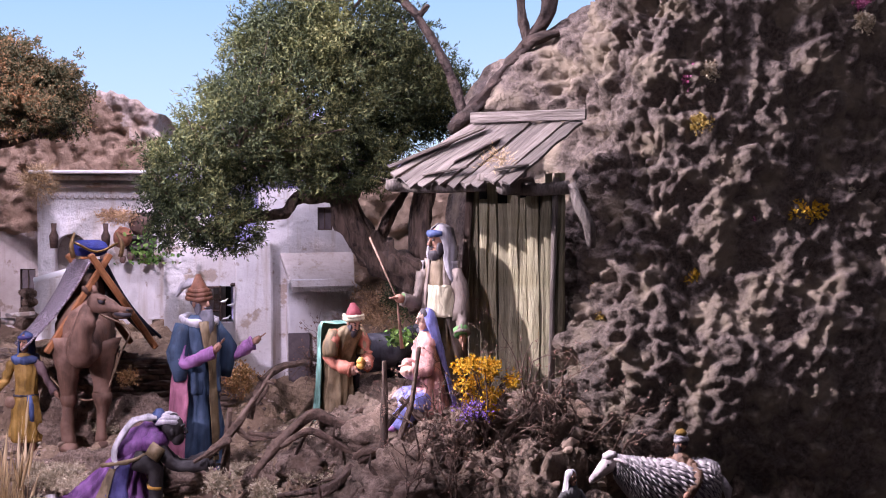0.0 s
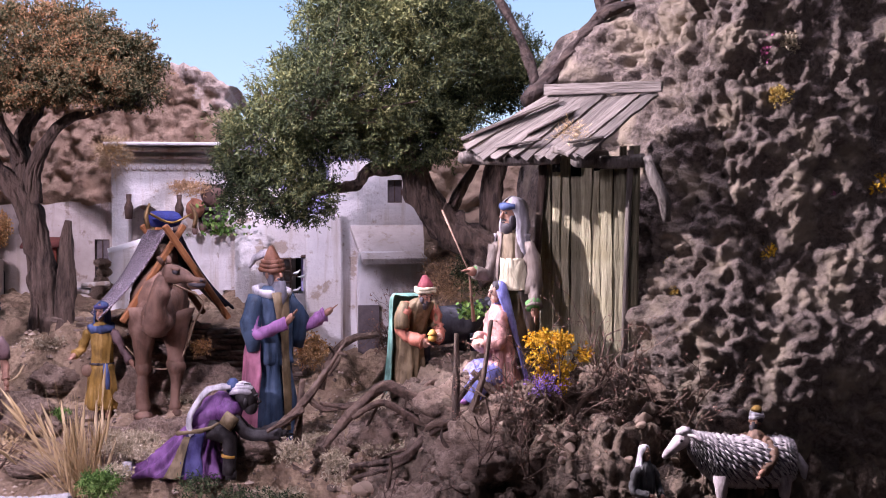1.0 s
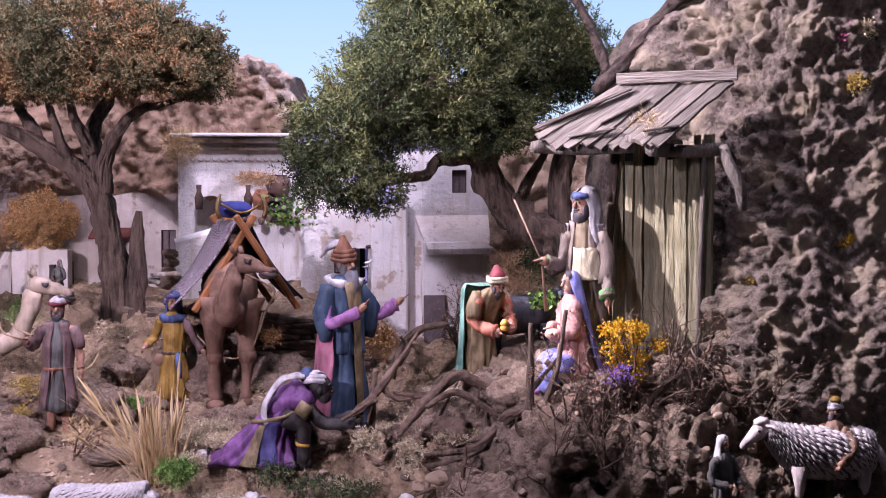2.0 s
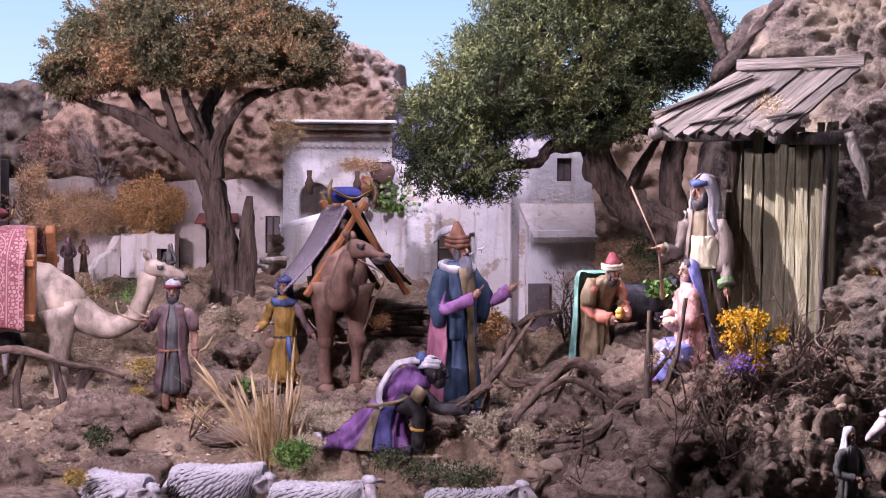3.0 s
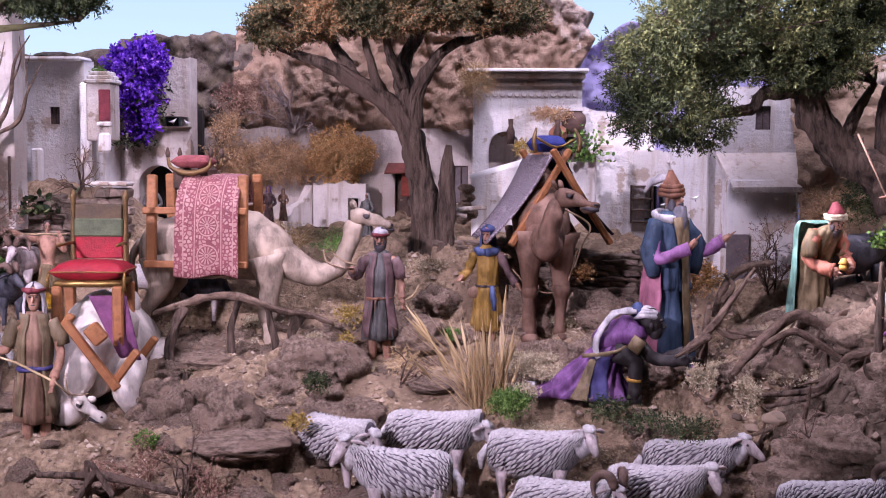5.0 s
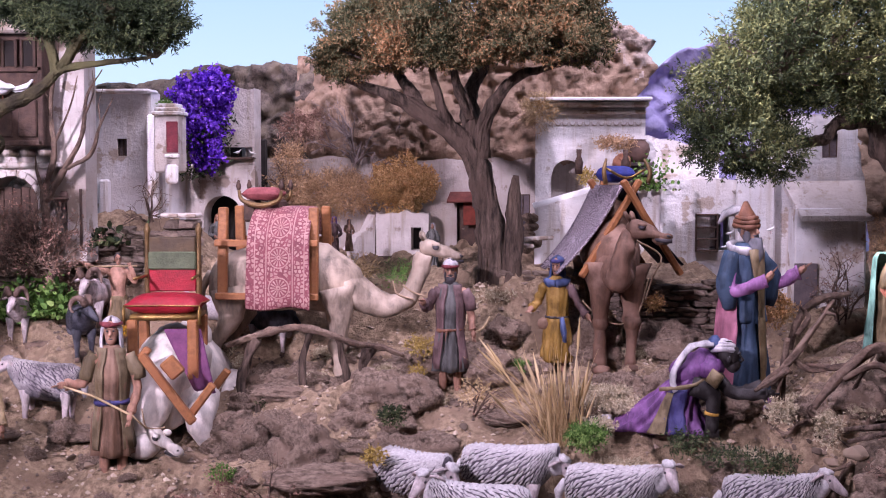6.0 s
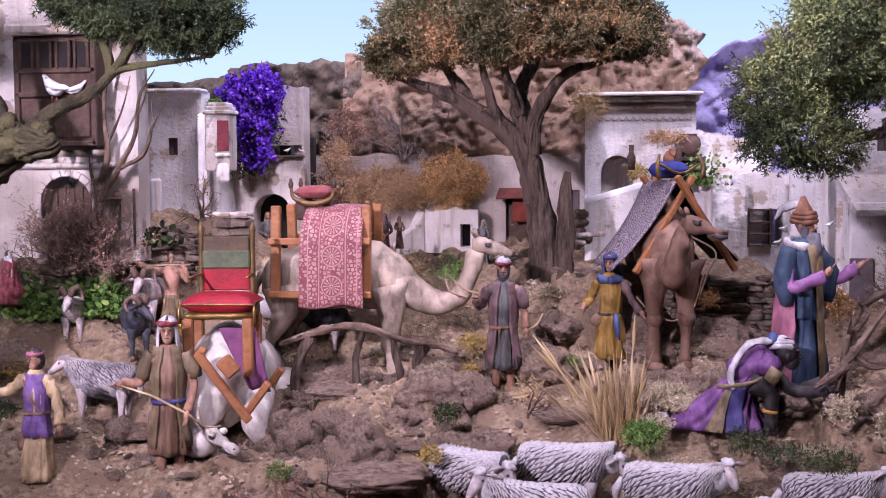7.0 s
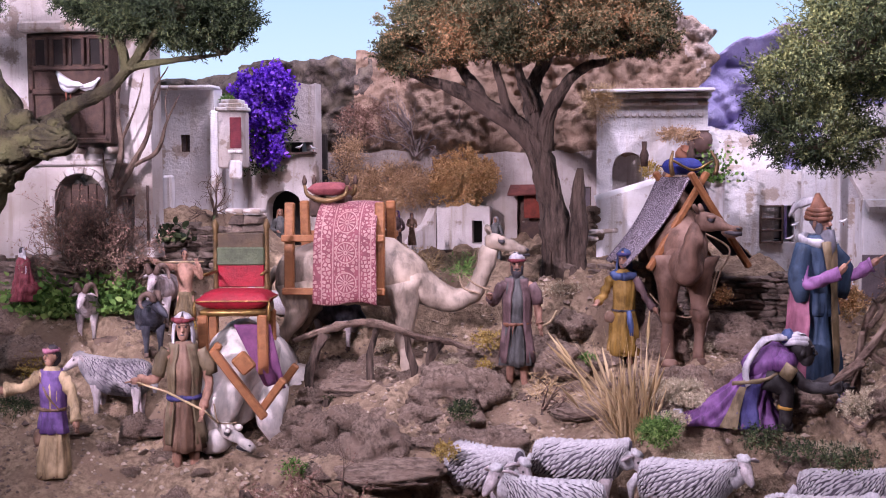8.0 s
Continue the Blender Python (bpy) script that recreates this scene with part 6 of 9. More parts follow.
figure("bending man in sea-green cape offering a golden casket", (0.318, 1.835, 1.240), 0.184, 28, ["olive", "seagreen", "orange", "skin", "gold", "beard", "wine", "cream"], the_bearer)


def the_mother(bm):
    # kneels facing -x, leaning over the child on her lap; the veil falls down her back
    robe(bm, [(0.0, 0.20, 0.19, 0.06, 0), (0.12, 0.21, 0.18, 0.05, 0), (0.30, 0.16, 0.16, 0.05, 0), (0.45, 0.125, 0.13, 0.05, 0), (0.62, 0.115, 0.13, 0.03, 0), (0.74, 0.09, 0.115, 0.02, 0), (0.80, 0.05, 0.05, 0.01, 0)], 0, 9, 0.10, 1)
    before = len(bm.verts)
    drape(bm, [(1.02, 0, 0.01, 0.008, 0.008, 0, 360), (1.0, 0, 0.01, 0.07, 0.075, 10, 350), (0.91, 0, 0.015, 0.095, 0.10, 52, 308), (0.80, 0, 0.03, 0.11, 0.11, 64, 296), (0.62, 0, 0.07, 0.145, 0.12, 92, 268), (0.40, 0, 0.12, 0.165, 0.13, 104, 256), (0.20, 0, 0.16, 0.18, 0.14, 108, 252), (0.0, 0, 0.20, 0.20, 0.16, 108, 252)], 1, 0.014, 9, 0.05, 2)
    bm.verts.ensure_lookup_table()
    m = pose(0.03, 0, 0, 0, 0, -90)
    for v in bm.verts[before:]:
        v.co = m @ v.co
    tube(bm, curve([(0.0, -0.08, 0.14), (-0.16, -0.12, 0.17), (-0.28, -0.13, 0.06), (-0.38, -0.14, -0.06)], 12), [0.10, 0.11, 0.11, 0.10], 16, 1, wob=0.5)
    tube(bm, curve([(0.0, 0.06, 0.14), (-0.16, 0.08, 0.20), (-0.28, 0.06, 0.08), (-0.36, 0.05, -0.06)], 12), [0.10, 0.11, 0.10, 0.10], 16, 1, wob=0.5)
    arm(bm, (0.0, -0.12, 0.69), (-0.02, -0.17, 0.48), (-0.17, -0.10, 0.46), 0, 2, 0.058)
    arm(bm, (0.0, 0.12, 0.69), (-0.05, 0.14, 0.50), (-0.18, 0.06, 0.50), 0, 2, 0.053)
    head(bm, (0.0, 0, 0.905), 2, 3, None, -90, 10, 1.45)
    ball(bm, (-0.17, -0.02, 0.43), (0.12, 0.06, 0.06), 7, turn=(0, 20, 0), lump=0.3)
    ball(bm, (-0.39, -0.12, -0.04), (0.08, 0.07, 0.03), 6, lump=0.4)


figure("seated woman in pink dress and lavender-blue veil", (0.436, 1.735, 1.262), 0.160, 14, ["rose", "lavender", "pale", "beard", "gold", "leafgreen", "magenta", "pale"], the_mother)


def the_father(bm):
    robe(bm, scaled(ROBE, 0.85, 0.9), 0, 9, 0.10, 2)
    drape(bm, [(0.84, 0, 0.01, 0.085, 0.065, 30, 330), (0.70, 0, 0.01, 0.135, 0.095, 25, 335), (0.50, 0, 0.01, 0.140, 0.105, 35, 325), (0.36, 0, 0.02, 0.145, 0.115, 60, 315), (0.10, 0, 0.03, 0.15, 0.13, 90, 290)], 1, 0.012, 8, 0.06, 3)
    drape(bm, [(0.70, -0.01, -0.012, 0.125, 0.095, -10, 70), (0.52, -0.01, -0.014, 0.150, 0.115, -14, 78)], 6, 0.008, 4, 0.03)
    hood(bm, (0, 0, 0.905), 2, -25, 0.16, 1.3, 52)
    drape(bm, [(0.83, 0, 0.0, 0.11, 0.075, 60, 300), (0.72, 0, 0.01, 0.142, 0.10, 75, 285), (0.60, 0, 0.02, 0.13, 0.105, 120, 250)], 2, 0.01, 8, 0.05, 5)
    arm(bm, (-0.115, 0, 0.755), (-0.15, -0.05, 0.61), (-0.20, -0.13, 0.62), 1, 3, 0.034)
    tube(bm, [(-0.186, -0.10, 0.618), (-0.20, -0.13, 0.62)], [0.034, 0.030], 10, 4)
    arm(bm, (0.115, 0, 0.755), (0.17, -0.03, 0.58), (0.195, -0.09, 0.43), 1, 3, 0.034, (0.25, -0.25, -1), 1.4)
    tube(bm, [(0.185, -0.08, 0.46), (0.196, -0.092, 0.425)], [0.052, 0.046], 10, 4)
    tube(bm, curve([(0.115, 0.0, 0.78), (0.155, -0.01, 0.66), (0.165, -0.03, 0.50)], 7), [0.040, 0.048, 0.060], 10, 1, wob=0.2)
    head(bm, (0, -0.006, 0.905), 3, 5, 5, -30)
    tube(bm, [(0.05 * math.sin(a), 0.0 - 0.054 * math.cos(a), 0.942) for a in np.linspace(-1.6, 0.7, 9)], 0.013, 7, 7)
    tube(bm, [(-0.20, -0.15, 0.35), (-0.23, -0.16, 0.62), (-0.42, -0.17, 0.96)], [0.008, 0.007, 0.006], 7, 8, wob=0.2)


figure("standing bearded man with grey-white hood, brown coat and staff", (0.464, 1.760, 1.272), 0.266, -34, ["khaki", "greige", "veilgrey", "skin", "leafgreen", "beard", "cream", "blue", "brown"], the_father, big_head=0.38)


def tunic_man(bm, robe_fx=1.0, hem=0.20, legs=True):
    robe(bm, [(hem, 0.145 * robe_fx, 0.11, 0, 0)] + scaled(ROBE, robe_fx, 1.0, low=hem + 0.1), 0, 9, 0.10, 4)
    if legs:
        for s in (-1, 1):
            tube(bm, curve([(s * 0.055, 0.0, hem + 0.06), (s * 0.06, -0.004, hem * 0.6), (s * 0.062, 0.0, 0.02)], 6), [0.040, 0.036, 0.024], 9, 1)
            shoe(bm, s * 0.066, -0.004, 1, 0, s * 12)


def the_drover(bm):
    tunic_man(bm, 0.95, 0.20)
    drape(bm, [(0.83, 0, 0.0, 0.09, 0.07, 14, 346), (0.7, 0, 0.0, 0.128, 0.092, 24, 336), (0.5, 0, 0.0, 0.12, 0.092, 26, 334), (0.22, 0, 0.0, 0.158, 0.122, 34, 326)], 2, 0.012, 8, 0.06, 1)
    tube(bm, [(0.112 * math.sin(a), -0.088 * math.cos(a), 0.50 + 0.004 * math.sin(2 * a)) for a in np.linspace(0, 2 * math.pi, 17)], 0.011, 6, 3)
    tube(bm, curve([(-0.03, -0.10, 0.49), (-0.045, -0.115, 0.40), (-0.05, -0.125, 0.34)], 5), 0.007, 6, 3)
    arm(bm, (-0.12, 0, 0.775), (-0.20, 0.0, 0.66), (-0.22, -0.10, 0.70), 2, 1, 0.036)
    arm(bm, (0.12, 0, 0.775), (0.17, 0.0, 0.62), (0.19, -0.05, 0.50), 1, 1, 0.030)
    tube(bm, curve([(0.12, 0.0, 0.79), (0.155, 0.0, 0.72), (0.17, 0.0, 0.64)], 5), [0.045, 0.05, 0.048], 9, 2)
    head(bm, (0, -0.006, 0.905), 1, 4, 4)
    ball(bm, (0, 0.0, 0.945), (0.054, 0.060, 0.030), 5, lump=0.2)
    tube(bm, [(0.055 * math.sin(a), 0.002 - 0.060 * math.cos(a), 0.936) for a in np.linspace(0, 2 * math.pi, 15)], 0.009, 6, 6)
    tube(bm, curve([(0.19, -0.06, 0.48), (0.28, -0.05, 0.52), (0.33, -0.04, 0.60)], 7), 0.006, 6, 7)


figure("bearded camel drover in mauve-brown robe and headband", (-0.341, 1.950, 1.153), 0.222, 4, ["slate", "skin", "mauve", "hatbrown", "beard", "white", "wine", "sand"], the_drover, big_head=0.25)


def the_bluehood(bm):
    tunic_man(bm, 0.98, 0.16)
    drape(bm, [(0.5, 0, 0, 0.12, 0.092, -160, 160), (0.3, 0, 0.0, 0.14, 0.105, -150, 150), (0.12, 0, 0.0, 0.16, 0.125, -140, 130)], 0, 0.01, 9, 0.08, 5)
    tube(bm, [(0.112 * math.sin(a), -0.088 * math.cos(a), 0.50) for a in np.linspace(0, 2 * math.pi, 17)], 0.011, 6, 2)
    tube(bm, curve([(0.06, -0.09, 0.50), (0.085, -0.11, 0.40), (0.09, -0.115, 0.30)], 6), [0.022, 0.034, 0.018], 8, 4, wob=0.4)
    ball(bm, (-0.13, -0.05, 0.44), (0.055, 0.03, 0.05), 5)
    hood(bm, (0, 0, 0.905), 4, -10, 0.12, 1.0, 46)
    tube(bm, [(0.098 * math.sin(a), 0.002 - 0.078 * math.cos(a), 0.80 - 0.012 * math.cos(a)) for a in np.linspace(0, 2 * math.pi, 19)], 0.032, 8, 4, wob=0.5)
    arm(bm, (-0.12, 0, 0.765), (-0.20, 0.0, 0.62), (-0.235, -0.09, 0.58), 0, 1, 0.036)
    arm(bm, (0.12, 0, 0.765), (0.21, -0.02, 0.62), (0.30, -0.07, 0.53), 6, 1, 0.034)
    head(bm, (0, -0.006, 0.905), 1, 2, None, -12)
    tube(bm, [(0.05 * math.sin(a), -0.054 * math.cos(a), 0.945) for a in np.linspace(-1.4, 1.4, 9)], 0.010, 6, 3)


figure("young groom in ochre robe with wound blue headscarf", (-0.170, 2.015, 1.181), 0.196, -8, ["ochre", "skin", "beard", "indigo", "blue", "brown", "mauve"], the_bluehood, big_head=0.25)


def the_shepherd(bm):
    tunic_man(bm, 0.92, 0.20)
    drape(bm, [(0.835, 0, 0.0, 0.085, 0.065, 16, 344), (0.7, 0, 0.0, 0.125, 0.09, 28, 332), (0.52, 0, 0.0, 0.11, 0.088, 30, 330), (0.24, 0, 0.0, 0.152, 0.115, 36, 324)], 2, 0.012, 8, 0.06, 1)
    tube(bm, [(0.110 * math.sin(a), -0.088 * math.cos(a), 0.515) for a in np.linspace(0, 2 * math.pi, 17)], 0.016, 6, 5)
    hood(bm, (0, 0, 0.905), 3, 0, 0.15, 1.0, 60)
    tube(bm, [(0.056 * math.sin(a), 0.004 - 0.060 * math.cos(a), 0.948) for a in np.linspace(0, 2 * math.pi, 15)], 0.010, 6, 6)
    arm(bm, (-0.12, 0, 0.765), (-0.19, 0.01, 0.63), (-0.30, -0.05, 0.625), 1, 1, 0.029)
    arm(bm, (0.12, 0, 0.765), (0.165, 0.0, 0.60), (0.13, -0.08, 0.46), 1, 1, 0.029)
    for k in (-1, 1):
        tube(bm, curve([(k * 0.11, 0, 0.79), (k * 0.155, 0, 0.72), (k * 0.178, 0.0, 0.645)], 6), [0.042, 0.047, 0.046], 10, 2, wob=0.3)
    tube(bm, [(-0.32, -0.07, 0.62), (-0.1, -0.12, 0.56), (0.14, -0.10, 0.44), (0.23, -0.08, 0.36)], 0.0035, 6, 4)
    ball(bm, (-0.135, -0.01, 0.33), (0.018, 0.03, 0.13), 8)
    head(bm, (0, -0.006, 0.905), 1, 9, None, 0)


figure("shepherd in olive-brown coat and pale striped headcloth with stick", (-0.810, 1.700, 1.058), 0.247, 14, ["brown", "skin", "khaki", "white", "sand", "indigo", "wine", "cream", "brown", "beard"], the_shepherd, big_head=0.22)


def the_boy(bm):
    robe(bm, scaled(ROBE, 0.95, 1.0), 0, 10, 0.09, 6)
    drape(bm, [(0.82, 0, 0, 0.10, 0.07, -170, 170), (0.70, 0, 0, 0.128, 0.09, -165, 165), (0.52, 0, 0, 0.115, 0.088, -165, 165), (0.34, 0, 0.0, 0.14, 0.108, -155, 160)], 2, 0.01, 7, 0.06, 2)
    tube(bm, [(0.115 * math.sin(a), -0.09 * math.cos(a), 0.52) for a in np.linspace(0, 2 * math.pi, 17)], 0.012, 6, 3)
    tube(bm, curve([(-0.11, -0.03, 0.79), (0.0, -0.10, 0.64), (0.10, -0.06, 0.52)], 9), 0.008, 6, 3)
    ball(bm, (-0.13, -0.05, 0.30), (0.05, 0.035, 0.07), 4)
    arm(bm, (-0.12, 0, 0.765), (-0.26, -0.02, 0.68), (-0.42, -0.08, 0.66), 0, 1, 0.042, None, 1.2)
    arm(bm, (0.12, 0, 0.765), (0.20, 0.0, 0.60), (0.25, -0.05, 0.44), 0, 1, 0.042, None, 1.2)
    head(bm, (0, -0.006, 0.905), 1, 5, None, -25)
    tube(bm, [(0.052 * math.sin(a), 0.002 - 0.056 * math.cos(a), 0.945) for a in np.linspace(0, 2 * math.pi, 15)], 0.013, 6, 6)
    ball(bm, (0, 0.03, 0.89), (0.052, 0.05, 0.06), 5, lump=0.3)
    for s in (-1, 1):
        shoe(bm, s * 0.05, -0.09, 3, 0, s * 15)


figure("youth in sand robe and violet waistcoat with arms spread", (-0.994, 1.660, 1.073), 0.190, -6, ["sand", "skin", "purple", "brown", "brown", "beard", "pink"], the_boy, big_head=0.22)


def the_porter(bm):
    for s in (-1, 1):
        tube(bm, [(s * 0.06, 0, 0.45), (s * 0.065, -0.01, 0.25), (s * 0.065, 0, 0.02)], [0.055, 0.042, 0.028], 9, 0)
    robe(bm, [(0.22, 0.13, 0.10, 0, 0), (0.40, 0.11, 0.085, 0, 0), (0.50, 0.092, 0.075, 0, 0)], 1, 9, 0.12, 1)
    robe(bm, [(0.48, 0.088, 0.065, 0, 0), (0.60, 0.095, 0.068, 0, 0), (0.72, 0.125, 0.08, 0, 0), (0.80, 0.11, 0.06, 0, 0), (0.85, 0.045, 0.045, 0, 0)], 0, 3, 0.02, 1)
    arm(bm, (-0.12, 0, 0.77), (-0.27, -0.02, 0.80), (-0.40, -0.06, 0.86), 0, 0, 0.034)
    arm(bm, (0.12, 0, 0.77), (0.22, 0.0, 0.66), (0.18, -0.06, 0.80), 0, 0, 0.034)
    tube(bm, [(-0.52, -0.08, 0.84), (0.25, -0.03, 0.84)], 0.008, 6, 3)
    head(bm, (0, -0.006, 0.91), 0, 2, None, 20)


figure("bare-chested porter with a pole across his shoulders", (-0.911, 2.000, 1.232), 0.150, 10, ["skin", "olive", "beard", "sand"], the_porter)


def the_sitter(bm):
    robe(bm, [(0.0, 0.28, 0.24, 0, 0), (0.25, 0.24, 0.22, 0, 0), (0.5, 0.17, 0.16, 0, 0), (0.75, 0.15, 0.13, 0, 0), (0.85, 0.06, 0.06, 0, 0)], 0, 9, 0.12, 2)
    hood(bm, (0, 0, 0.92), 1, 150, 0.42, 1.5, 60)
    head(bm, (0, 0, 0.90), 2, 3, None, 150, 0, 1.4)
    ball(bm, (0.1, 0.0, 0.2), (0.3, 0.25, 0.16), 0, lump=0.3)


figure("seated woman under a white and blue striped veil", (-1.172, 1.940, 1.296), 0.090, 0, ["wine", "white", "skin", "beard"], the_sitter)


def villager(bm, wide=0.9):
    robe(bm, scaled(ROBE, wide, 1.0), 0, 8, 0.10, 3)
    hood(bm, (0, 0, 0.905), 1, 0, 0.18, 1.1, 55)
    arm(bm, (-0.11, 0, 0.77), (-0.17, -0.02, 0.62), (-0.08, -0.13, 0.58), 0, 2, 0.036)
    arm(bm, (0.11, 0, 0.77), (0.17, -0.02, 0.62), (0.10, -0.13, 0.56), 0, 2, 0.036)
    head(bm, (0, -0.006, 0.905), 2, 3, None)


for lb, q, h, turn, mats in (("small villager in blue robe standing in the arched doorway", (-0.818, 2.280, 1.334), 0.105, 20, ["slate", "hatbrown", "skin", "beard"]), ("small villager in dark violet veil by the ruin", (-0.577, 2.200, 1.353), 0.085, 0, ["mauve", "purple", "skin", "beard"]),
                             ("small woman in white veil and grey dress by the ruin", (-0.396, 2.200, 1.342), 0.085, -20, ["slate", "white", "skin", "beard"]), ("small villager in brown clothes beyond the wall", (-0.550, 2.200, 1.373), 0.060, 30, ["brown", "mauve", "skin", "beard"]),
                             ("woman in white veil and grey-blue dress behind a sheep", (0.598, 1.520, 1.070), 0.155, 30, ["slate", "white", "skin", "beard"])):
    figure(lb, q, h, turn, mats, villager)


def the_jarman(bm):
    robe(bm, scaled(ROBE, 0.95, 1.0), 0, 8, 0.10, 3)
    arm(bm, (-0.12, 0, 0.77), (-0.2, -0.02, 0.66), (-0.16, -0.12, 0.60), 0, 1, 0.036)
    arm(bm, (0.12, 0, 0.77), (0.2, -0.02, 0.66), (0.18, -0.12, 0.58), 0, 1, 0.036)
    head(bm, (0, -0.006, 0.905), 1, 2, 2, -50)
    wrap(bm, (0, 0, 0.905), 3, 0.052, 0, 4, 0.045)
    ball(bm, (0, 0.005, 0.985), (0.045, 0.05, 0.028), 4)


figure("bearded man in brown with a checked turban by the cliff", (0.763, 1.560, 1.076), 0.185, -60, ["brown", "skin", "beard", "white", "ochre"], the_jarman)

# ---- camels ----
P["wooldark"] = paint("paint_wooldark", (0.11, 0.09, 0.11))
P["kneelwhite"] = paint("paint_kneelwhite", (0.62, 0.55, 0.50), 0.6, 0.6)
P["goatpied"] = mat("paint_goatpied", (0.50, 0.45, 0.44), (0.10, 0.085, 0.10), 3.5, 0.7, 0.4, 30)
P["dovewhite"] = paint("paint_dovewhite", (0.78, 0.75, 0.76), 0.6, 0.85)
P["camelwhite"], P["camelbrown"], P["horn"], P["wool"], P["woolgrey"], P["goatdark"], P["muzzle"] = paint("paint_camelwhite", (0.36, 0.275, 0.21), 0.55, 0.4), paint("paint_camelbrown", (0.18, 0.098, 0.066), 0.65, 0.5), paint("paint_horn", (0.14, 0.085, 0.065)), mat("paint_wool", (0.58, 0.545, 0.545), (0.36, 0.33, 0.335), 30, 0.7, 0.2), mat("paint_woolgrey", (0.50, 0.45, 0.44), (0.30, 0.265, 0.265), 30, 0.7, 0.2), paint("paint_goatdark", (0.04, 0.038, 0.05)), paint("paint_muzzle", (0.47, 0.39, 0.385))


def trunk_of(bm, rows, mi, n=18):
    """A body along x: rows of x, z, half width, half height."""
    rings = []
    xs = np.linspace(0, 1, 26)
    col = [np.interp(xs, np.linspace(0, 1, len(rows)), [r[i] for r in rows]) for i in range(4)]
    for c in col:
        c[1:-1] = (c[:-2] + 2 * c[1:-1] + c[2:]) / 4
    for x, z, a, b in zip(*col):
        rings.append([(x, a * math.sin(t) * (1 + 0.06 * noise.noise((x * 6, math.sin(t) * 2, math.cos(t) * 2))), z + b * math.cos(t)) for t in np.linspace(0, 2 * math.pi, n, endpoint=False)])
    ring_skin(bm, rings, mi)


def camel_head(bm, at, turn, pitch, mi, dark):
    before = len(bm.verts)
    trunk_of(bm, [(-0.055, 0.0, 0.02, 0.03), (-0.03, 0.005, 0.042, 0.05), (0.02, 0.005, 0.045, 0.050), (0.07, -0.005, 0.034, 0.036), (0.12, -0.018, 0.030, 0.031), (0.16, -0.026, 0.032, 0.030), (0.185, -0.032, 0.020, 0.020)], mi, 14)
    for s in (-1, 1):
        tube(bm, [(-0.03, s * 0.035, 0.045), (-0.05, s * 0.055, 0.072), (-0.055, s * 0.058, 0.085)], [0.012, 0.013, 0.004], 7, mi)
        ball(bm, (0.035, s * 0.042, 0.018), (0.012, 0.006, 0.009), dark, u=8, v=6)
        ball(bm, (0.035, s * 0.040, 0.030), (0.018, 0.010, 0.006), mi, u=8, v=6)
        ball(bm, (0.172, s * 0.018, -0.018), (0.009, 0.006, 0.004), dark, u=8, v=6)
    tube(bm, [(0.188, -0.022, -0.044), (0.155, -0.030, -0.046), (0.11, -0.028, -0.042)], 0.0035, 5, dark)
    ball(bm, (0.13, 0, -0.048), (0.045, 0.022, 0.014), mi)
    m = Matrix.Translation(at) @ pose(0, 0, 0, 0, pitch, turn)
    bm.verts.ensure_lookup_table()
    for v in bm.verts[before:]:
        v.co = m @ v.co


def standing_camel(bm, neck, head_at, head_turn, head_pitch):
    trunk_of(bm, [(-0.44, 0.60, 0.03, 0.05), (-0.41, 0.61, 0.10, 0.12), (-0.32, 0.62, 0.14, 0.17), (-0.18, 0.64, 0.155, 0.185), (-0.04, 0.665, 0.16, 0.21), (0.08, 0.655, 0.16, 0.205), (0.20, 0.63, 0.145, 0.19), (0.30, 0.61, 0.12, 0.17), (0.37, 0.59, 0.08, 0.11), (0.41, 0.58, 0.03, 0.05)], 0)
    ball(bm, (-0.02, 0, 0.83), (0.16, 0.10, 0.13), 0)
    tube(bm, curve(neck, 20), [0.12, 0.088, 0.062, 0.051, 0.046, 0.044], 16, 0, flat=0.8, wob=0.12)
    camel_head(bm, head_at, head_turn, head_pitch, 0, 1)
    for s, hip, knee, hock, toe in ((1, -0.30, -0.27, -0.37, -0.33), (-1, -0.32, -0.31, -0.40, -0.38), (1, 0.25, 0.25, 0.26, 0.27), (-1, 0.26, 0.29, 0.27, 0.29)):
        y = s * 0.085
        tube(bm, curve([(hip, y * 0.8, 0.58), (knee, y, 0.42), (hock, y, 0.27), (hock + 0.015, y, 0.16), (toe, y, 0.03)], 14), [0.105, 0.066, 0.036, 0.028, 0.024, 0.032], 12, 0, wob=0.15)
        ball(bm, (hock, y, 0.275), (0.043, 0.040, 0.050), 0)
        ball(bm, (toe + 0.02, y, 0.022), (0.055, 0.042, 0.024), 0)
    tube(bm, curve([(-0.43, 0, 0.66), (-0.48, 0, 0.55), (-0.47, 0, 0.38)], 8), [0.022, 0.014, 0.018], 7, 0)


def muscle(bm, amp):
    """Modelled flesh: broad swellings and sinewy hollows over a statuette."""
    bm.normal_update()
    for v in bm.verts:
        c = v.co
        v.co = c + v.normal * amp * (noise.noise(c * 9) + 0.7 - 1.6 * abs(noise.noise((c.x * 13, c.y * 13 + 4, c.z * 8))) + 0.35 * noise.noise(c * 30))


def statue(name, label, at, scale, turn, mats, make, pitch=0.0, group=""):
    bm = bmesh.new()
    make(bm)
    if "camel" in name:
        muscle(bm, 0.013)
    ob = part(name, bm, [P[k] for k in mats])
    ob.matrix_basis = pose(at[0], at[1], at[2] - 0.003, 0, pitch, turn) @ Matrix.Scale(scale, 4)
    return tagged(ob, label, "figurine", group)


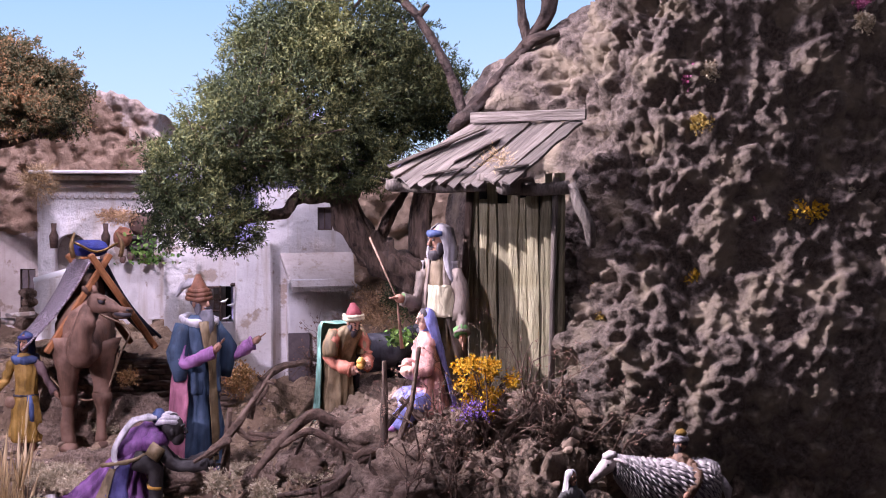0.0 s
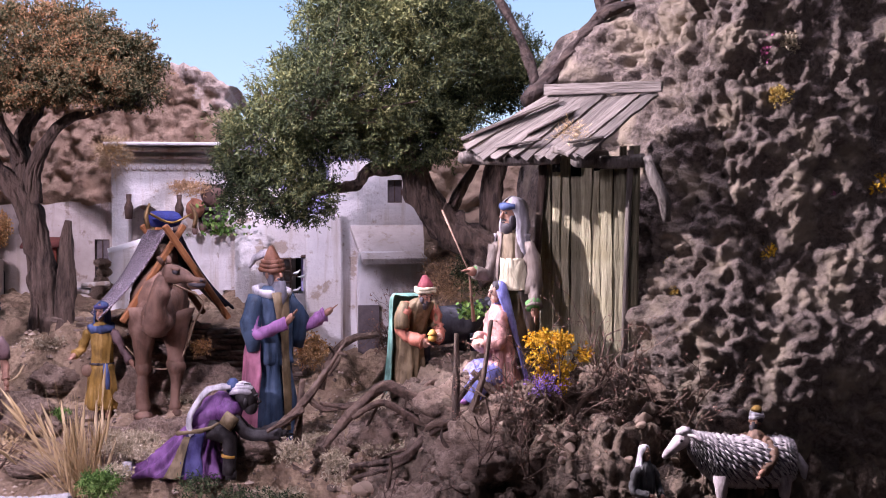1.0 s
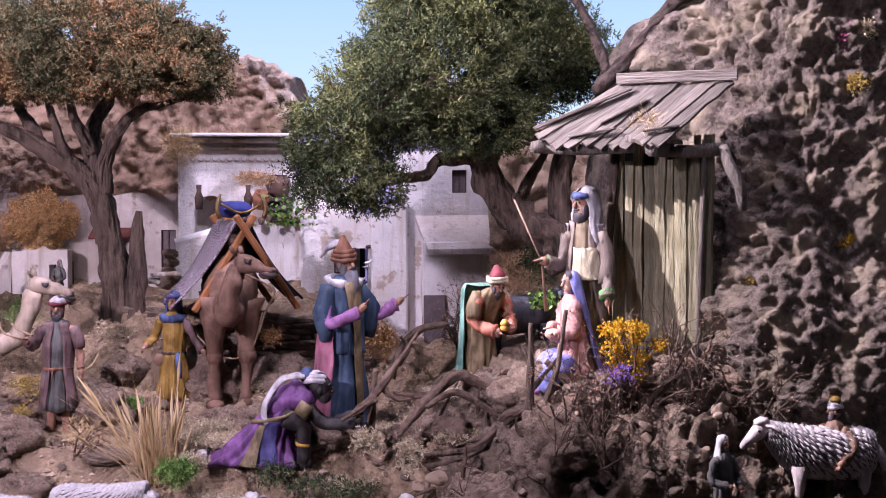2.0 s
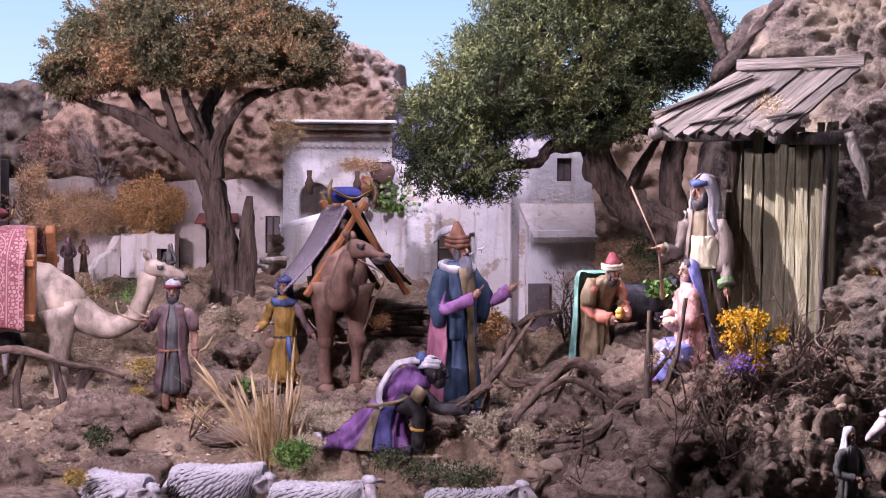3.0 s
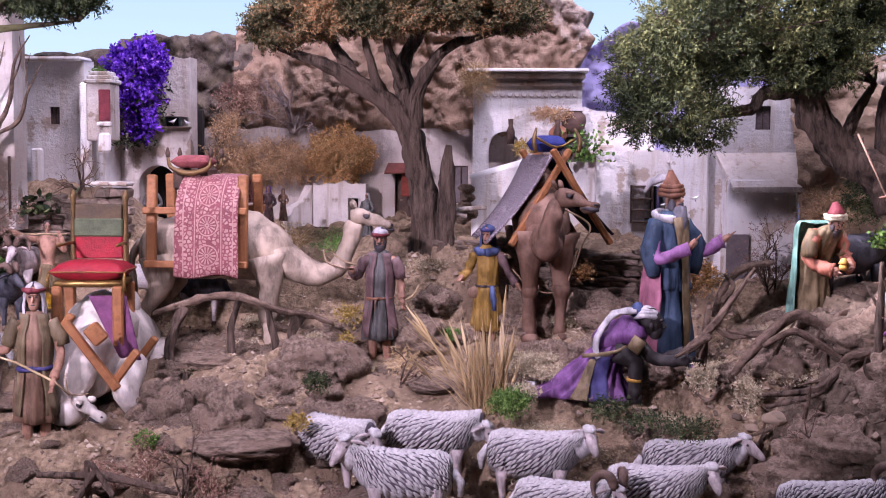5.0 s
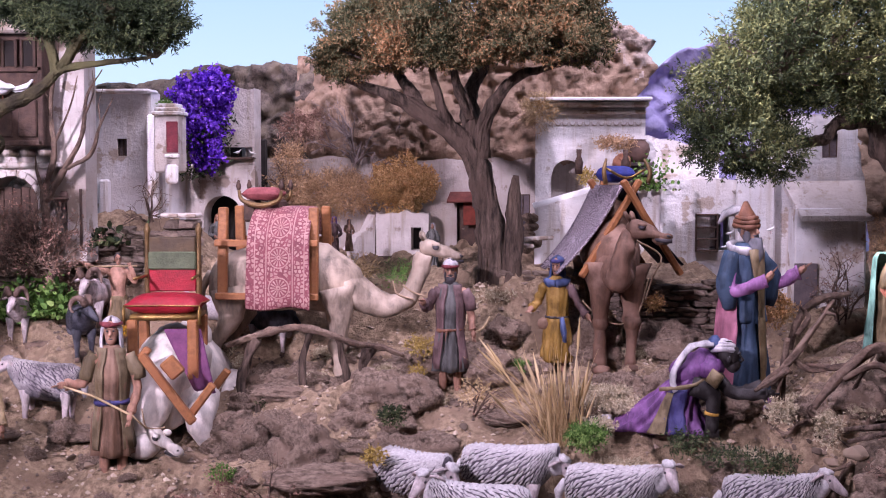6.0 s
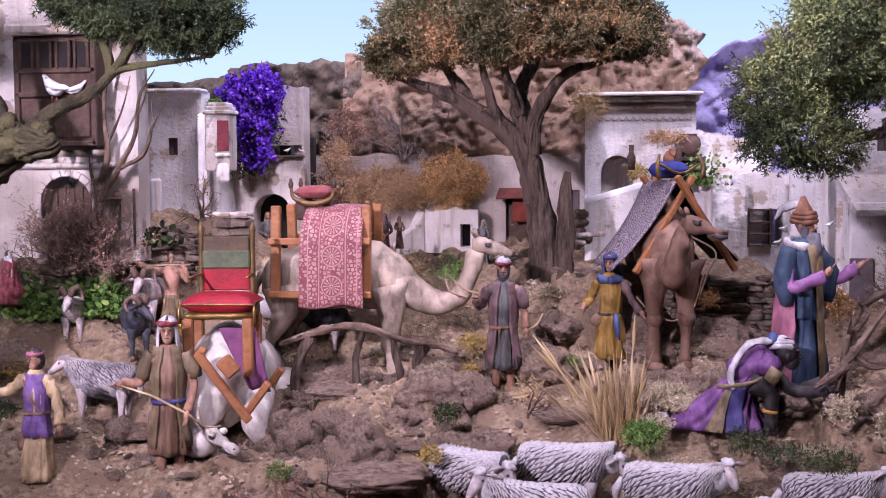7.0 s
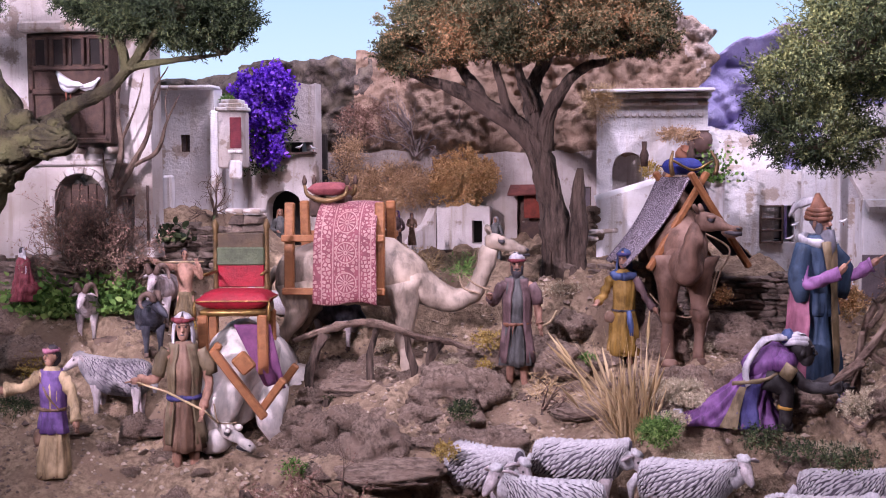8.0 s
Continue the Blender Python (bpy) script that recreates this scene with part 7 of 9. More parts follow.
WC = Vector((-0.612, 1.985, 1.148))
statue("camel_figurine", "standing cream-white camel statuette with long curved neck", WC, 0.305, 3, ["camelwhite", "beard"],
       lambda bm: standing_camel(bm, [(0.28, 0, 0.62), (0.42, 0, 0.52), (0.54, 0, 0.48), (0.64, 0, 0.53), (0.70, 0, 0.66), (0.735, 0, 0.765)], (0.76, 0, 0.795), 0, 6), group="camels")
BC = Vector((-0.083, 2.070, 1.191))
statue("camel_figurine", "standing tan-brown camel statuette under a covered saddle", BC, 0.300, -84, ["camelbrown", "beard"],
       lambda bm: standing_camel(bm, [(0.28, 0, 0.62), (0.42, -0.01, 0.53), (0.50, -0.02, 0.56), (0.52, -0.01, 0.64), (0.50, 0.02, 0.72), (0.49, 0.04, 0.77)], (0.50, 0.07, 0.79), 66, 4), group="camels")


def kneeling_camel(bm):
    trunk_of(bm, [(-0.44, 0.22, 0.03, 0.05), (-0.40, 0.26, 0.12, 0.15), (-0.2, 0.32, 0.15, 0.21), (0.0, 0.37, 0.16, 0.24), (0.15, 0.37, 0.16, 0.24), (0.26, 0.33, 0.15, 0.22), (0.34, 0.27, 0.12, 0.18), (0.40, 0.22, 0.06, 0.10)], 0)
    ball(bm, (-0.02, 0, 0.56), (0.14, 0.10, 0.10), 0)
    tube(bm, curve([(0.12, 0, 0.50), (0.32, -0.02, 0.42), (0.46, -0.05, 0.26), (0.54, -0.08, 0.11), (0.56, -0.03, 0.07), (0.56, 0.03, 0.10)], 20), [0.18, 0.165, 0.12, 0.085, 0.065, 0.055], 18, 0, wob=0.15)
    camel_head(bm, (0.56, 0.05, 0.12), 72, 10, 0, 1)
    for s in (-1, 1):
        tube(bm, curve([(0.16, s * 0.13, 0.28), (0.30, s * 0.19, 0.12), (0.24, s * 0.21, 0.045), (0.08, s * 0.21, 0.035)], 10), [0.10, 0.065, 0.045, 0.035], 10, 0)
        tube(bm, curve([(-0.28, s * 0.13, 0.24), (-0.12, s * 0.20, 0.14), (-0.2, s * 0.22, 0.04), (-0.36, s * 0.20, 0.035)], 10), [0.13, 0.09, 0.055, 0.04], 10, 0)


KC = Vector((-0.752, 1.845, 1.092))
statue("camel_figurine", "kneeling white camel statuette carrying a throne", KC + Vector((0, 0.045, 0)), 0.285, -97, ["kneelwhite", "beard"], kneeling_camel, group="camels")

# ---- saddles, cloths, throne ----
def brocade(name, a, b, scale, metal=0.5, loose=0.25, rings=20.0):
    """Woven cloth with a raised pattern of rings and bands."""
    m = bpy.data.materials.new(name)
    m.use_nodes = True
    n, l = m.node_tree.nodes, m.node_tree.links
    bsdf = n["Principled BSDF"]
    co, vor, wav, mx, ramp = n.new("ShaderNodeTexCoord"), n.new("ShaderNodeTexVoronoi"), n.new("ShaderNodeTexWave"), n.new("ShaderNodeMath"), n.new("ShaderNodeValToRGB")
    vor.feature, vor.inputs["Scale"].default_value, vor.inputs["Randomness"].default_value = "F1", scale, loose
    wav.wave_type, wav.rings_direction = "RINGS", "Y"
    wav.inputs["Scale"].default_value, wav.inputs["Distortion"].default_value, wav.inputs["Detail Scale"].default_value = scale * 2.2, 9.0, scale * 0.9
    sn = n.new("ShaderNodeMath")
    sn.operation = "SINE"
    mul = n.new("ShaderNodeMath")
    mul.operation, mul.inputs[1].default_value = "MULTIPLY", rings
    l.new(co.outputs["Object"], vor.inputs["Vector"])
    l.new(co.outputs["Object"], wav.inputs["Vector"])
    l.new(vor.outputs["Distance"], mul.inputs[0])
    l.new(mul.outputs[0], sn.inputs[0])
    l.new(sn.outputs[0], mx.inputs[0])
    l.new(wav.outputs["Fac"], mx.inputs[1])
    e = ramp.color_ramp.elements
    e[0].position, e[0].color, e[1].position, e[1].color = 0.55, (*a, 1), 0.95, (*b, 1)
    l.new(mx.outputs[0], ramp.inputs["Fac"])
    l.new(ramp.outputs["Color"], bsdf.inputs["Base Color"])
    bsdf.inputs["Roughness"].default_value, bsdf.inputs["Metallic"].default_value = 0.5, metal * 0.3
    bp = n.new("ShaderNodeBump")
    bp.inputs["Strength"].default_value, bp.inputs["Distance"].default_value = 0.4, 0.002
    l.new(mx.outputs[0], bp.inputs["Height"])
    l.new(bp.outputs["Normal"], bsdf.inputs["Normal"])
    return m


def medallion_cloth(name, ground, thread):
    """Brocade with a middle row of spoked medallions, side borders and fine scrolls."""
    m = mat(name, ground, tuple(v * 0.7 for v in ground), 60, 0.5, 0.3, 300)
    n, l = m.node_tree.nodes, m.node_tree.links

    def calc(op, a, b=0.0, c=0.0):
        q = n.new("ShaderNodeMath")
        q.operation = op
        for i, v in enumerate((a, b, c)):
            if isinstance(v, (int, float)):
                q.inputs[i].default_value = v
            else:
                l.new(v, q.inputs[i])
        return q.outputs[0]

    co, sep, vor, noi = n.new("ShaderNodeTexCoord"), n.new("ShaderNodeSeparateXYZ"), n.new("ShaderNodeTexVoronoi"), n.new("ShaderNodeTexNoise")
    l.new(co.outputs["Object"], sep.inputs[0])
    x = calc("SUBTRACT", sep.outputs[0], 0.012)
    z = calc("SUBTRACT", calc("FLOORED_MODULO", sep.outputs[2], 0.048), 0.024)
    r = calc("SQRT", calc("ADD", calc("MULTIPLY", x, x), calc("MULTIPLY", z, z)))
    spokes = calc("GREATER_THAN", calc("COSINE", calc("MULTIPLY", calc("ARCTAN2", z, x), 14.0)), 0.1)
    wheel = calc("MULTIPLY", spokes, calc("COMPARE", r, 0.0090, 0.0048))
    rim = calc("ADD", calc("COMPARE", r, 0.0163, 0.0010), calc("COMPARE", r, 0.0025, 0.0012))
    inside = calc("LESS_THAN", r, 0.0178)
    vor.feature, vor.inputs["Scale"].default_value, vor.inputs["Randomness"].default_value = "DISTANCE_TO_EDGE", 150, 0.75
    l.new(co.outputs["Object"], vor.inputs["Vector"])
    scroll = calc("MULTIPLY", calc("GREATER_THAN", vor.outputs["Distance"], 0.14), calc("SUBTRACT", 1.0, inside))
    ax = calc("ABSOLUTE", x)
    lines = calc("ADD", calc("COMPARE", ax, 0.0215, 0.0010), calc("COMPARE", ax, 0.0400, 0.0010))
    gap = calc("SUBTRACT", 1.0, calc("COMPARE", ax, 0.0215, 0.0026))
    total = calc("MINIMUM", calc("ADD", calc("ADD", wheel, rim), calc("ADD", calc("MULTIPLY", scroll, gap), lines)), 1.0)
    noi.inputs["Scale"].default_value, noi.inputs["Detail"].default_value = 90, 4
    l.new(co.outputs["Object"], noi.inputs["Vector"])
    fac = calc("MULTIPLY", total, calc("MULTIPLY_ADD", noi.outputs["Fac"], 1.2, 0.05))
    mix = n.new("ShaderNodeMix")
    mix.data_type = "RGBA"
    bsdf = n["Principled BSDF"]
    l.new(bsdf.inputs["Base Color"].links[0].from_socket, mix.inputs[6])
    mix.inputs[7].default_value = (*thread, 1)
    l.new(fac, mix.inputs[0])
    l.new(mix.outputs[2], bsdf.inputs["Base Color"])
    return m


M_ROSECLOTH = medallion_cloth("rose_brocade", (0.21, 0.055, 0.07), (0.42, 0.25, 0.22))
M_GREYCLOTH = brocade("silver_violet_brocade", (0.10, 0.07, 0.085), (0.42, 0.35, 0.39), 60, 0.5, 0.6, 30)
M_NAVY = mat("navy_velvet", (0.012, 0.012, 0.028), (0.008, 0.008, 0.016), 60, 0.8, 0.3)
M_BLUECUSHION = mat("royal_blue_velvet", (0.03, 0.04, 0.22), (0.02, 0.025, 0.13), 60, 0.6, 0.3)
M_REDCUSHION = mat("red_velvet", (0.33, 0.012, 0.028), (0.20, 0.008, 0.018), 60, 0.5, 0.3)
M_GREENCLOTH = mat("dull_green_silk", (0.10, 0.12, 0.065), (0.055, 0.065, 0.035), 50, 0.5, 0.3)
M_GOLD = mat("old_gold", (0.34, 0.21, 0.07), (0.16, 0.09, 0.035), 60, 0.35, 0.2, metal=0.8)
M_BRONZE = mat("dark_gilt_bronze", (0.20, 0.12, 0.05), (0.10, 0.06, 0.03), 60, 0.45, 0.2, metal=0.5)
M_PURPLECLOTH = mat("mauve_cloth", (0.20, 0.065, 0.15), (0.12, 0.04, 0.10), 50, 0.8, 0.4)
M_ROPE = mat("hemp_cord", (0.40, 0.28, 0.19), (0.28, 0.19, 0.12), 120, 0.9, 0.4)


def cloth(name, corners, material, parent=None, nu=14, nv=14, wave=0.004, thick=0.003, seed=0.0, label="", sag=0.0):
    """A hanging cloth between four corners (top left, top right, bottom right, bottom left), rippled, with thickness."""
    tl, tr, br, bl = [Vector(c) for c in corners]
    nrm = (tr - tl).cross(bl - tl).normalized()
    bm = bmesh.new()
    rows = []
    for j in range(nv):
        v = j / (nv - 1)
        row = []
        for i in range(nu):
            u = i / (nu - 1)
            p = tl.lerp(tr, u).lerp(bl.lerp(br, u), v)
            row.append(p + nrm * (wave * v * math.sin(u * 11 + seed + v * 1.5) + sag * math.sin(math.pi * v)) + Vector((0, 0, -0.002 * math.sin(u * 9 + seed) * v)))
        rows.append(row)
    front = [[bm.verts.new(p) for p in r] for r in rows]
    back = [[bm.verts.new(p - nrm * thick) for p in r] for r in rows]
    for j in range(nv - 1):
        for i in range(nu - 1):
            bm.faces.new((front[j][i], front[j][i + 1], front[j + 1][i + 1], front[j + 1][i]))
            bm.faces.new((back[j][i], back[j + 1][i], back[j + 1][i + 1], back[j][i + 1]))
    for a, b in (([r[0] for r in front], [r[0] for r in back]), ([r[-1] for r in front], [r[-1] for r in back]), (front[0], back[0]), (front[-1], back[-1])):
        for k in range(len(a) - 1):
            bm.faces.new((a[k], a[k + 1], b[k + 1], b[k]))
    return part(name, bm, material, parent, label)


def pillow(bm, c, s, turn=(0, 0, 0), mi=0, n=12):
    """A stuffed square cushion with pinched corners."""
    m = pose(*c, *turn)
    rows = {}
    for side in (1, -1):
        g = []
        for j in range(n):
            g.append([])
            for i in range(n):
                u, v = 2 * i / (n - 1) - 1, 2 * j / (n - 1) - 1
                h = (max((1 - u ** 4) * (1 - v ** 4), 0)) ** 0.5
                k = 1 - 0.10 * (1 - abs(u)) * abs(v) ** 3 - 0.10 * (1 - abs(v)) * abs(u) ** 3
                g[-1].append(bm.verts.new(m @ Vector((u * s[0] / 2 * k, v * s[1] / 2 * k, side * (0.06 + 0.94 * h) * s[2] / 2))))
        for j in range(n - 1):
            for i in range(n - 1):
                bm.faces.new((g[j][i], g[j][i + 1], g[j + 1][i + 1], g[j + 1][i])).material_index = mi
        rows[side] = g
    edge = lambda g: [g[0][i] for i in range(n)] + [g[j][n - 1] for j in range(1, n)] + [g[n - 1][i] for i in range(n - 2, -1, -1)] + [g[j][0] for j in range(n - 2, 0, -1)]
    a, b = edge(rows[1]), edge(rows[-1])
    for k in range(len(a)):
        bm.faces.new((a[k], a[(k + 1) % len(a)], b[(k + 1) % len(a)], b[k])).material_index = mi


def bar(parent, name, a, b, w, d, material, label=""):
    """A squared timber from a to b."""
    a, b = Vector(a), Vector(b)
    bm = bmesh.new()
    box(bm, (0, 0, 0), (w, d, (b - a).length), bevel=min(w, d) * 0.18)
    ob = part(name, bm, material, parent, label, smooth=False)
    ob.matrix_basis = Matrix.Translation((a + b) / 2) @ (b - a).to_track_quat("Z", "Y").to_matrix().to_4x4()
    return ob


# white camel's saddle (placed on its back)
s = thing("camel_saddle", "orange wooden ladder-framed saddle with rose brocade cloth and red cushion", "saddle", WC + Vector((-0.01, 0, 0.254)))
y = -0.062
for x in (-0.087, 0.062):
    bar(s, "frame_post", (x, y, -0.095), (x, y + 0.012, 0.055), 0.016, 0.012, M_ORANGEWOOD)
    bar(s, "frame_post", (x, -y, -0.095), (x, -y - 0.012, 0.055), 0.016, 0.012, M_ORANGEWOOD)
for z in (-0.088, -0.002):
    bar(s, "frame_rail", (-0.097, y - 0.007, z), (0.072, y - 0.007, z), 0.009, 0.011, M_ORANGEWOOD)
    bar(s, "frame_rail", (-0.097, -y, z), (0.072, -y, z), 0.009, 0.011, M_ORANGEWOOD)
prof = curve([(0, 0.050, 0.010), (0, 0.030, 0.046), (0, -0.005, 0.056), (0, -0.045, 0.046), (0, -0.078, 0.012), (0, -0.086, -0.040), (0, -0.090, -0.104)], 34)
verts, faces, nx = [], [], 22
for d in (0.0, 0.003):
    for j, p in enumerate(prof):
        for i in range(nx):
            u = i / (nx - 1)
            v = j / (len(prof) - 1)
            verts.append((-0.036 - 0.006 * v + u * (0.090 + 0.014 * v), p[1] + d - 0.0035 * v * math.sin(u * 10 + 3 * v), p[2] - d - 0.003 * v * math.sin(u * 7)))
size = len(prof) * nx
for j in range(len(prof) - 1):
    for i in range(nx - 1):
        k = j * nx + i
        faces += [(k, k + 1, k + nx + 1, k + nx), (size + k, size + k + nx, size + k + nx + 1, size + k + 1)]
    faces += [(j * nx, (j + 1) * nx, size + (j + 1) * nx, size + j * nx), (j * nx + nx - 1, size + j * nx + nx - 1, size + (j + 1) * nx + nx - 1, (j + 1) * nx + nx - 1)]
k = size - nx
faces += [(k + i, k + i + 1, size + k + i + 1, size + k + i) for i in range(nx - 1)]
sheet("saddle_cloth", verts, faces, M_ROSECLOTH, s)["label"] = "rose and gold brocade cloth"
bm = bmesh.new()
pillow(bm, (-0.032, 0, 0.076), (0.062, 0.06, 0.022))
part("cushion", bm, mat("faded_rose_velvet", (0.30, 0.085, 0.085), (0.17, 0.04, 0.045), 60, 0.7, 0.4), s, "small faded red velvet cushion")
for yy in (-0.034, 0.034):
    bm = bmesh.new()
    tube(bm, curve([(-0.066, yy, 0.084), (-0.060, yy, 0.066), (-0.03, yy, 0.057), (0.000, yy, 0.066), (0.005, yy, 0.082)], 14), [0.0025, 0.0038, 0.0048, 0.0038, 0.0025], 8)
    part("saddle_horn", bm, M_BRONZE, s, "curved gilt saddle horn")
    for x in (-0.066, 0.005):
        bm = bmesh.new()
        tube(bm, [(x, yy, 0.083), (x, yy, 0.089), (x, yy, 0.094), (x, yy, 0.099)], [0.003, 0.0045, 0.003, 0.0015], 8)
        part("finial", bm, M_WOOD, s)
for x in (-0.052, -0.008):
    bar(s, "cushion_post", (x, 0, 0.030), (x, 0, 0.066), 0.020, 0.045, M_WOOD)

# brown camel's saddle
s = thing("camel_saddle", "crossed orange timber saddle with brocade cover and blue cushion", "saddle", BC + Vector((0.004, -0.005, 0.250)), 24)
for yy in (-0.062, 0.062):
    bar(s, "crossed_timber", (-0.085, yy, -0.095), (0.018, yy, 0.060), 0.011, 0.010, M_ORANGEWOOD)
    bar(s, "crossed_timber", (0.090, yy - 0.011, -0.095), (-0.018, yy - 0.011, 0.060), 0.011, 0.010, M_ORANGEWOOD)
cloth("saddle_cloth", [(-0.012, -0.058, 0.052), (-0.010, 0.060, 0.052), (-0.105, 0.062, -0.085), (-0.118, -0.050, -0.090)], M_GREYCLOTH, s, wave=0.003, sag=-0.008, label="silver-violet brocade cloth")
cloth("side_cloth", [(0.012, -0.050, 0.050), (0.012, 0.060, 0.050), (0.118, 0.060, -0.085), (0.112, -0.045, -0.080)], M_NAVY, s, wave=0.004, sag=0.010, label="black-navy velvet cloth")
bm = bmesh.new()
pillow(bm, (0, -0.01, 0.070), (0.052, 0.056, 0.028))
part("cushion", bm, M_BLUECUSHION, s, "royal blue velvet cushion")
for x in (-0.038, 0.038):
    bm = bmesh.new()
    tube(bm, curve([(x, -0.052, 0.055), (x * 1.1, -0.052, 0.075), (x * 0.9, -0.045, 0.095)], 8), [0.004, 0.004, 0.002], 8)
    part("tassel_post", bm, M_BRONZE, s)
    bm = bmesh.new()
    tube(bm, [(x * 1.15, 0.04, 0.07), (x * 1.15, 0.04, 0.09), (x * 1.15, 0.04, 0.1), (x * 1.15, 0.04, 0.112)], [0.006, 0.008, 0.004, 0.005], 8)
    part("finial", bm, M_WOOD, s)
bm = bmesh.new()
tube(bm, curve([(-0.036, -0.046, 0.080), (0, -0.050, 0.064), (0.036, -0.046, 0.078)], 9), 0.0022, 6)
part("cord", bm, M_GOLD, s)

# throne on the kneeling camel
TH = Vector((-0.759, 1.800, 1.309))
s = thing("throne", "gilt-framed throne chair with red cushion and green-red backrest on timber trestles", "chair", TH, 6)
bm = bmesh.new()
pillow(bm, (0, 0, 0.006), (0.112, 0.085, 0.030))
seat = part("seat", bm, M_REDCUSHION, s, "thick red velvet seat cushion")
bm = bmesh.new()
ring = [(u * 0.056 * (1 - 0.10 * (1 - abs(v)) * abs(u) ** 3), v * 0.0425 * (1 - 0.10 * (1 - abs(u)) * abs(v) ** 3), 0.006) for u, v in [(-1 + 0.2 * k, -1) for k in range(10)] + [(1, -1 + 0.2 * k) for k in range(10)] + [(1 - 0.2 * k, 1) for k in range(10)] + [(-1, 1 - 0.2 * k) for k in range(11)]]
tube(bm, ring, 0.0013, 6)
part("piping", bm, M_GOLD, seat, "gold cord piping round the cushion")
for x in (-0.056, 0.056):
    bm = bmesh.new()
    tube(bm, [(x, -0.0425, 0.005), (x, -0.044, -0.003), (x, -0.044, -0.012), (x, -0.044, -0.022)], [0.0015, 0.003, 0.0025, 0.0035], 7, wob=0.4)
    part("tassel", bm, M_GOLD, seat)
bm = bmesh.new()
box(bm, (0, 0, -0.012), (0.10, 0.08, 0.010), bevel=0.003)
part("seat_frame", bm, M_GOLD, s)
bar(s, "backrest_red", (0, 0.040, 0.020), (0, 0.040, 0.058), 0.072, 0.010, M_REDCUSHION, "red lower band of the backrest")
bar(s, "backrest_green", (0, 0.038, 0.054), (0, 0.038, 0.082), 0.074, 0.012, M_GREENCLOTH, "dull green silk band of the backrest")
bar(s, "backrest_top", (0, 0.040, 0.080), (0, 0.040, 0.104), 0.072, 0.010, mat("brown_silk", (0.095, 0.06, 0.03), (0.05, 0.032, 0.018), 40, 0.5, 0.3))
for x in (-0.040, 0.040):
    bm = bmesh.new()
    tube(bm, [(x, 0.040, -0.02), (x, 0.040, 0.02), (x, 0.040, 0.07), (x, 0.042, 0.108), (x, 0.042, 0.115), (x, 0.042, 0.126)], [0.004, 0.005, 0.004, 0.004, 0.006, 0.002], 8)
    part("backrest_post", bm, M_BRONZE, s)
    bm = bmesh.new()
    tube(bm, [(x, 0.036, 0.045), (x * 1.08, -0.03, 0.045)], 0.0025, 6)
    part("arm_rail", bm, M_GOLD, s)
for x, yy in ((-0.045, -0.036), (0.045, -0.036), (-0.045, 0.036), (0.045, 0.036)):
    bar(s, "leg", (x, yy, -0.105), (x, yy, -0.015), 0.016, 0.014, M_ORANGEWOOD)
for yy in (-0.078, 0.05):
    bar(s, "trestle_timber", (-0.050, yy, -0.105), (-0.012, yy, -0.052), 0.014, 0.012, M_ORANGEWOOD)
    bar(s, "trestle_timber", (-0.020, yy - 0.012, -0.060), (0.055, yy - 0.012, -0.160), 0.014, 0.012, M_ORANGEWOOD)
    bar(s, "trestle_timber", (0.045, yy, -0.155), (0.082, yy, -0.105), 0.014, 0.012, M_ORANGEWOOD)
    bar(s, "trestle_timber", (0.018, yy - 0.02, -0.085), (0.036, yy - 0.02, -0.070), 0.016, 0.03, M_ORANGEWOOD)
cloth("drapery", [(0.0, -0.03, -0.03), (0.055, -0.028, -0.03), (0.078, -0.035, -0.125), (0.045, -0.040, -0.12)], M_PURPLECLOTH, s, wave=0.006, label="mauve cloth hung under the seat")

# reins
def cord(label, pts, r=0.0016):
    base = Vector(pts[0])
    bm = bmesh.new()
    tube(bm, curve([Vector(p) - base for p in pts], 24), r, 6)
    ob = part("rein", bm, M_ROPE)
    ob.location = base
    return tagged(ob, label, "rope")


cord("thin hemp rein from the brown camel to the groom", [(-0.023, 1.990, 1.343), (-0.039, 1.990, 1.288), (-0.070, 1.990, 1.268), (-0.106, 1.995, 1.283), (-0.129, 1.995, 1.306)])
cord("thin hemp halter hanging from the brown camel", [(-0.051, 1.960, 1.409), (-0.005, 1.980, 1.380), (-0.018, 1.980, 1.344), (-0.029, 1.980, 1.308)])
cord("thin hemp rein of the white camel", [(-0.423, 1.990, 1.328), (-0.407, 1.970, 1.320), (-0.382, 1.955, 1.313)])
cord("thin hemp halter round the white camel's neck", [(-0.437, 1.970, 1.336), (-0.429, 1.965, 1.316), (-0.402, 1.965, 1.307)])
cord("thin cord from the kneeling camel to the shepherd", [(-0.763, 1.690, 1.174), (-0.758, 1.690, 1.149), (-0.749, 1.700, 1.143), (-0.732, 1.700, 1.145)], 0.0012)


# ---- the hut ----
hut = thing("hut", "weathered plank lean-to hut built against the cliff", "hut", (0.51, 1.79, 1.28), -37.7)
rng = np.random.default_rng(5)


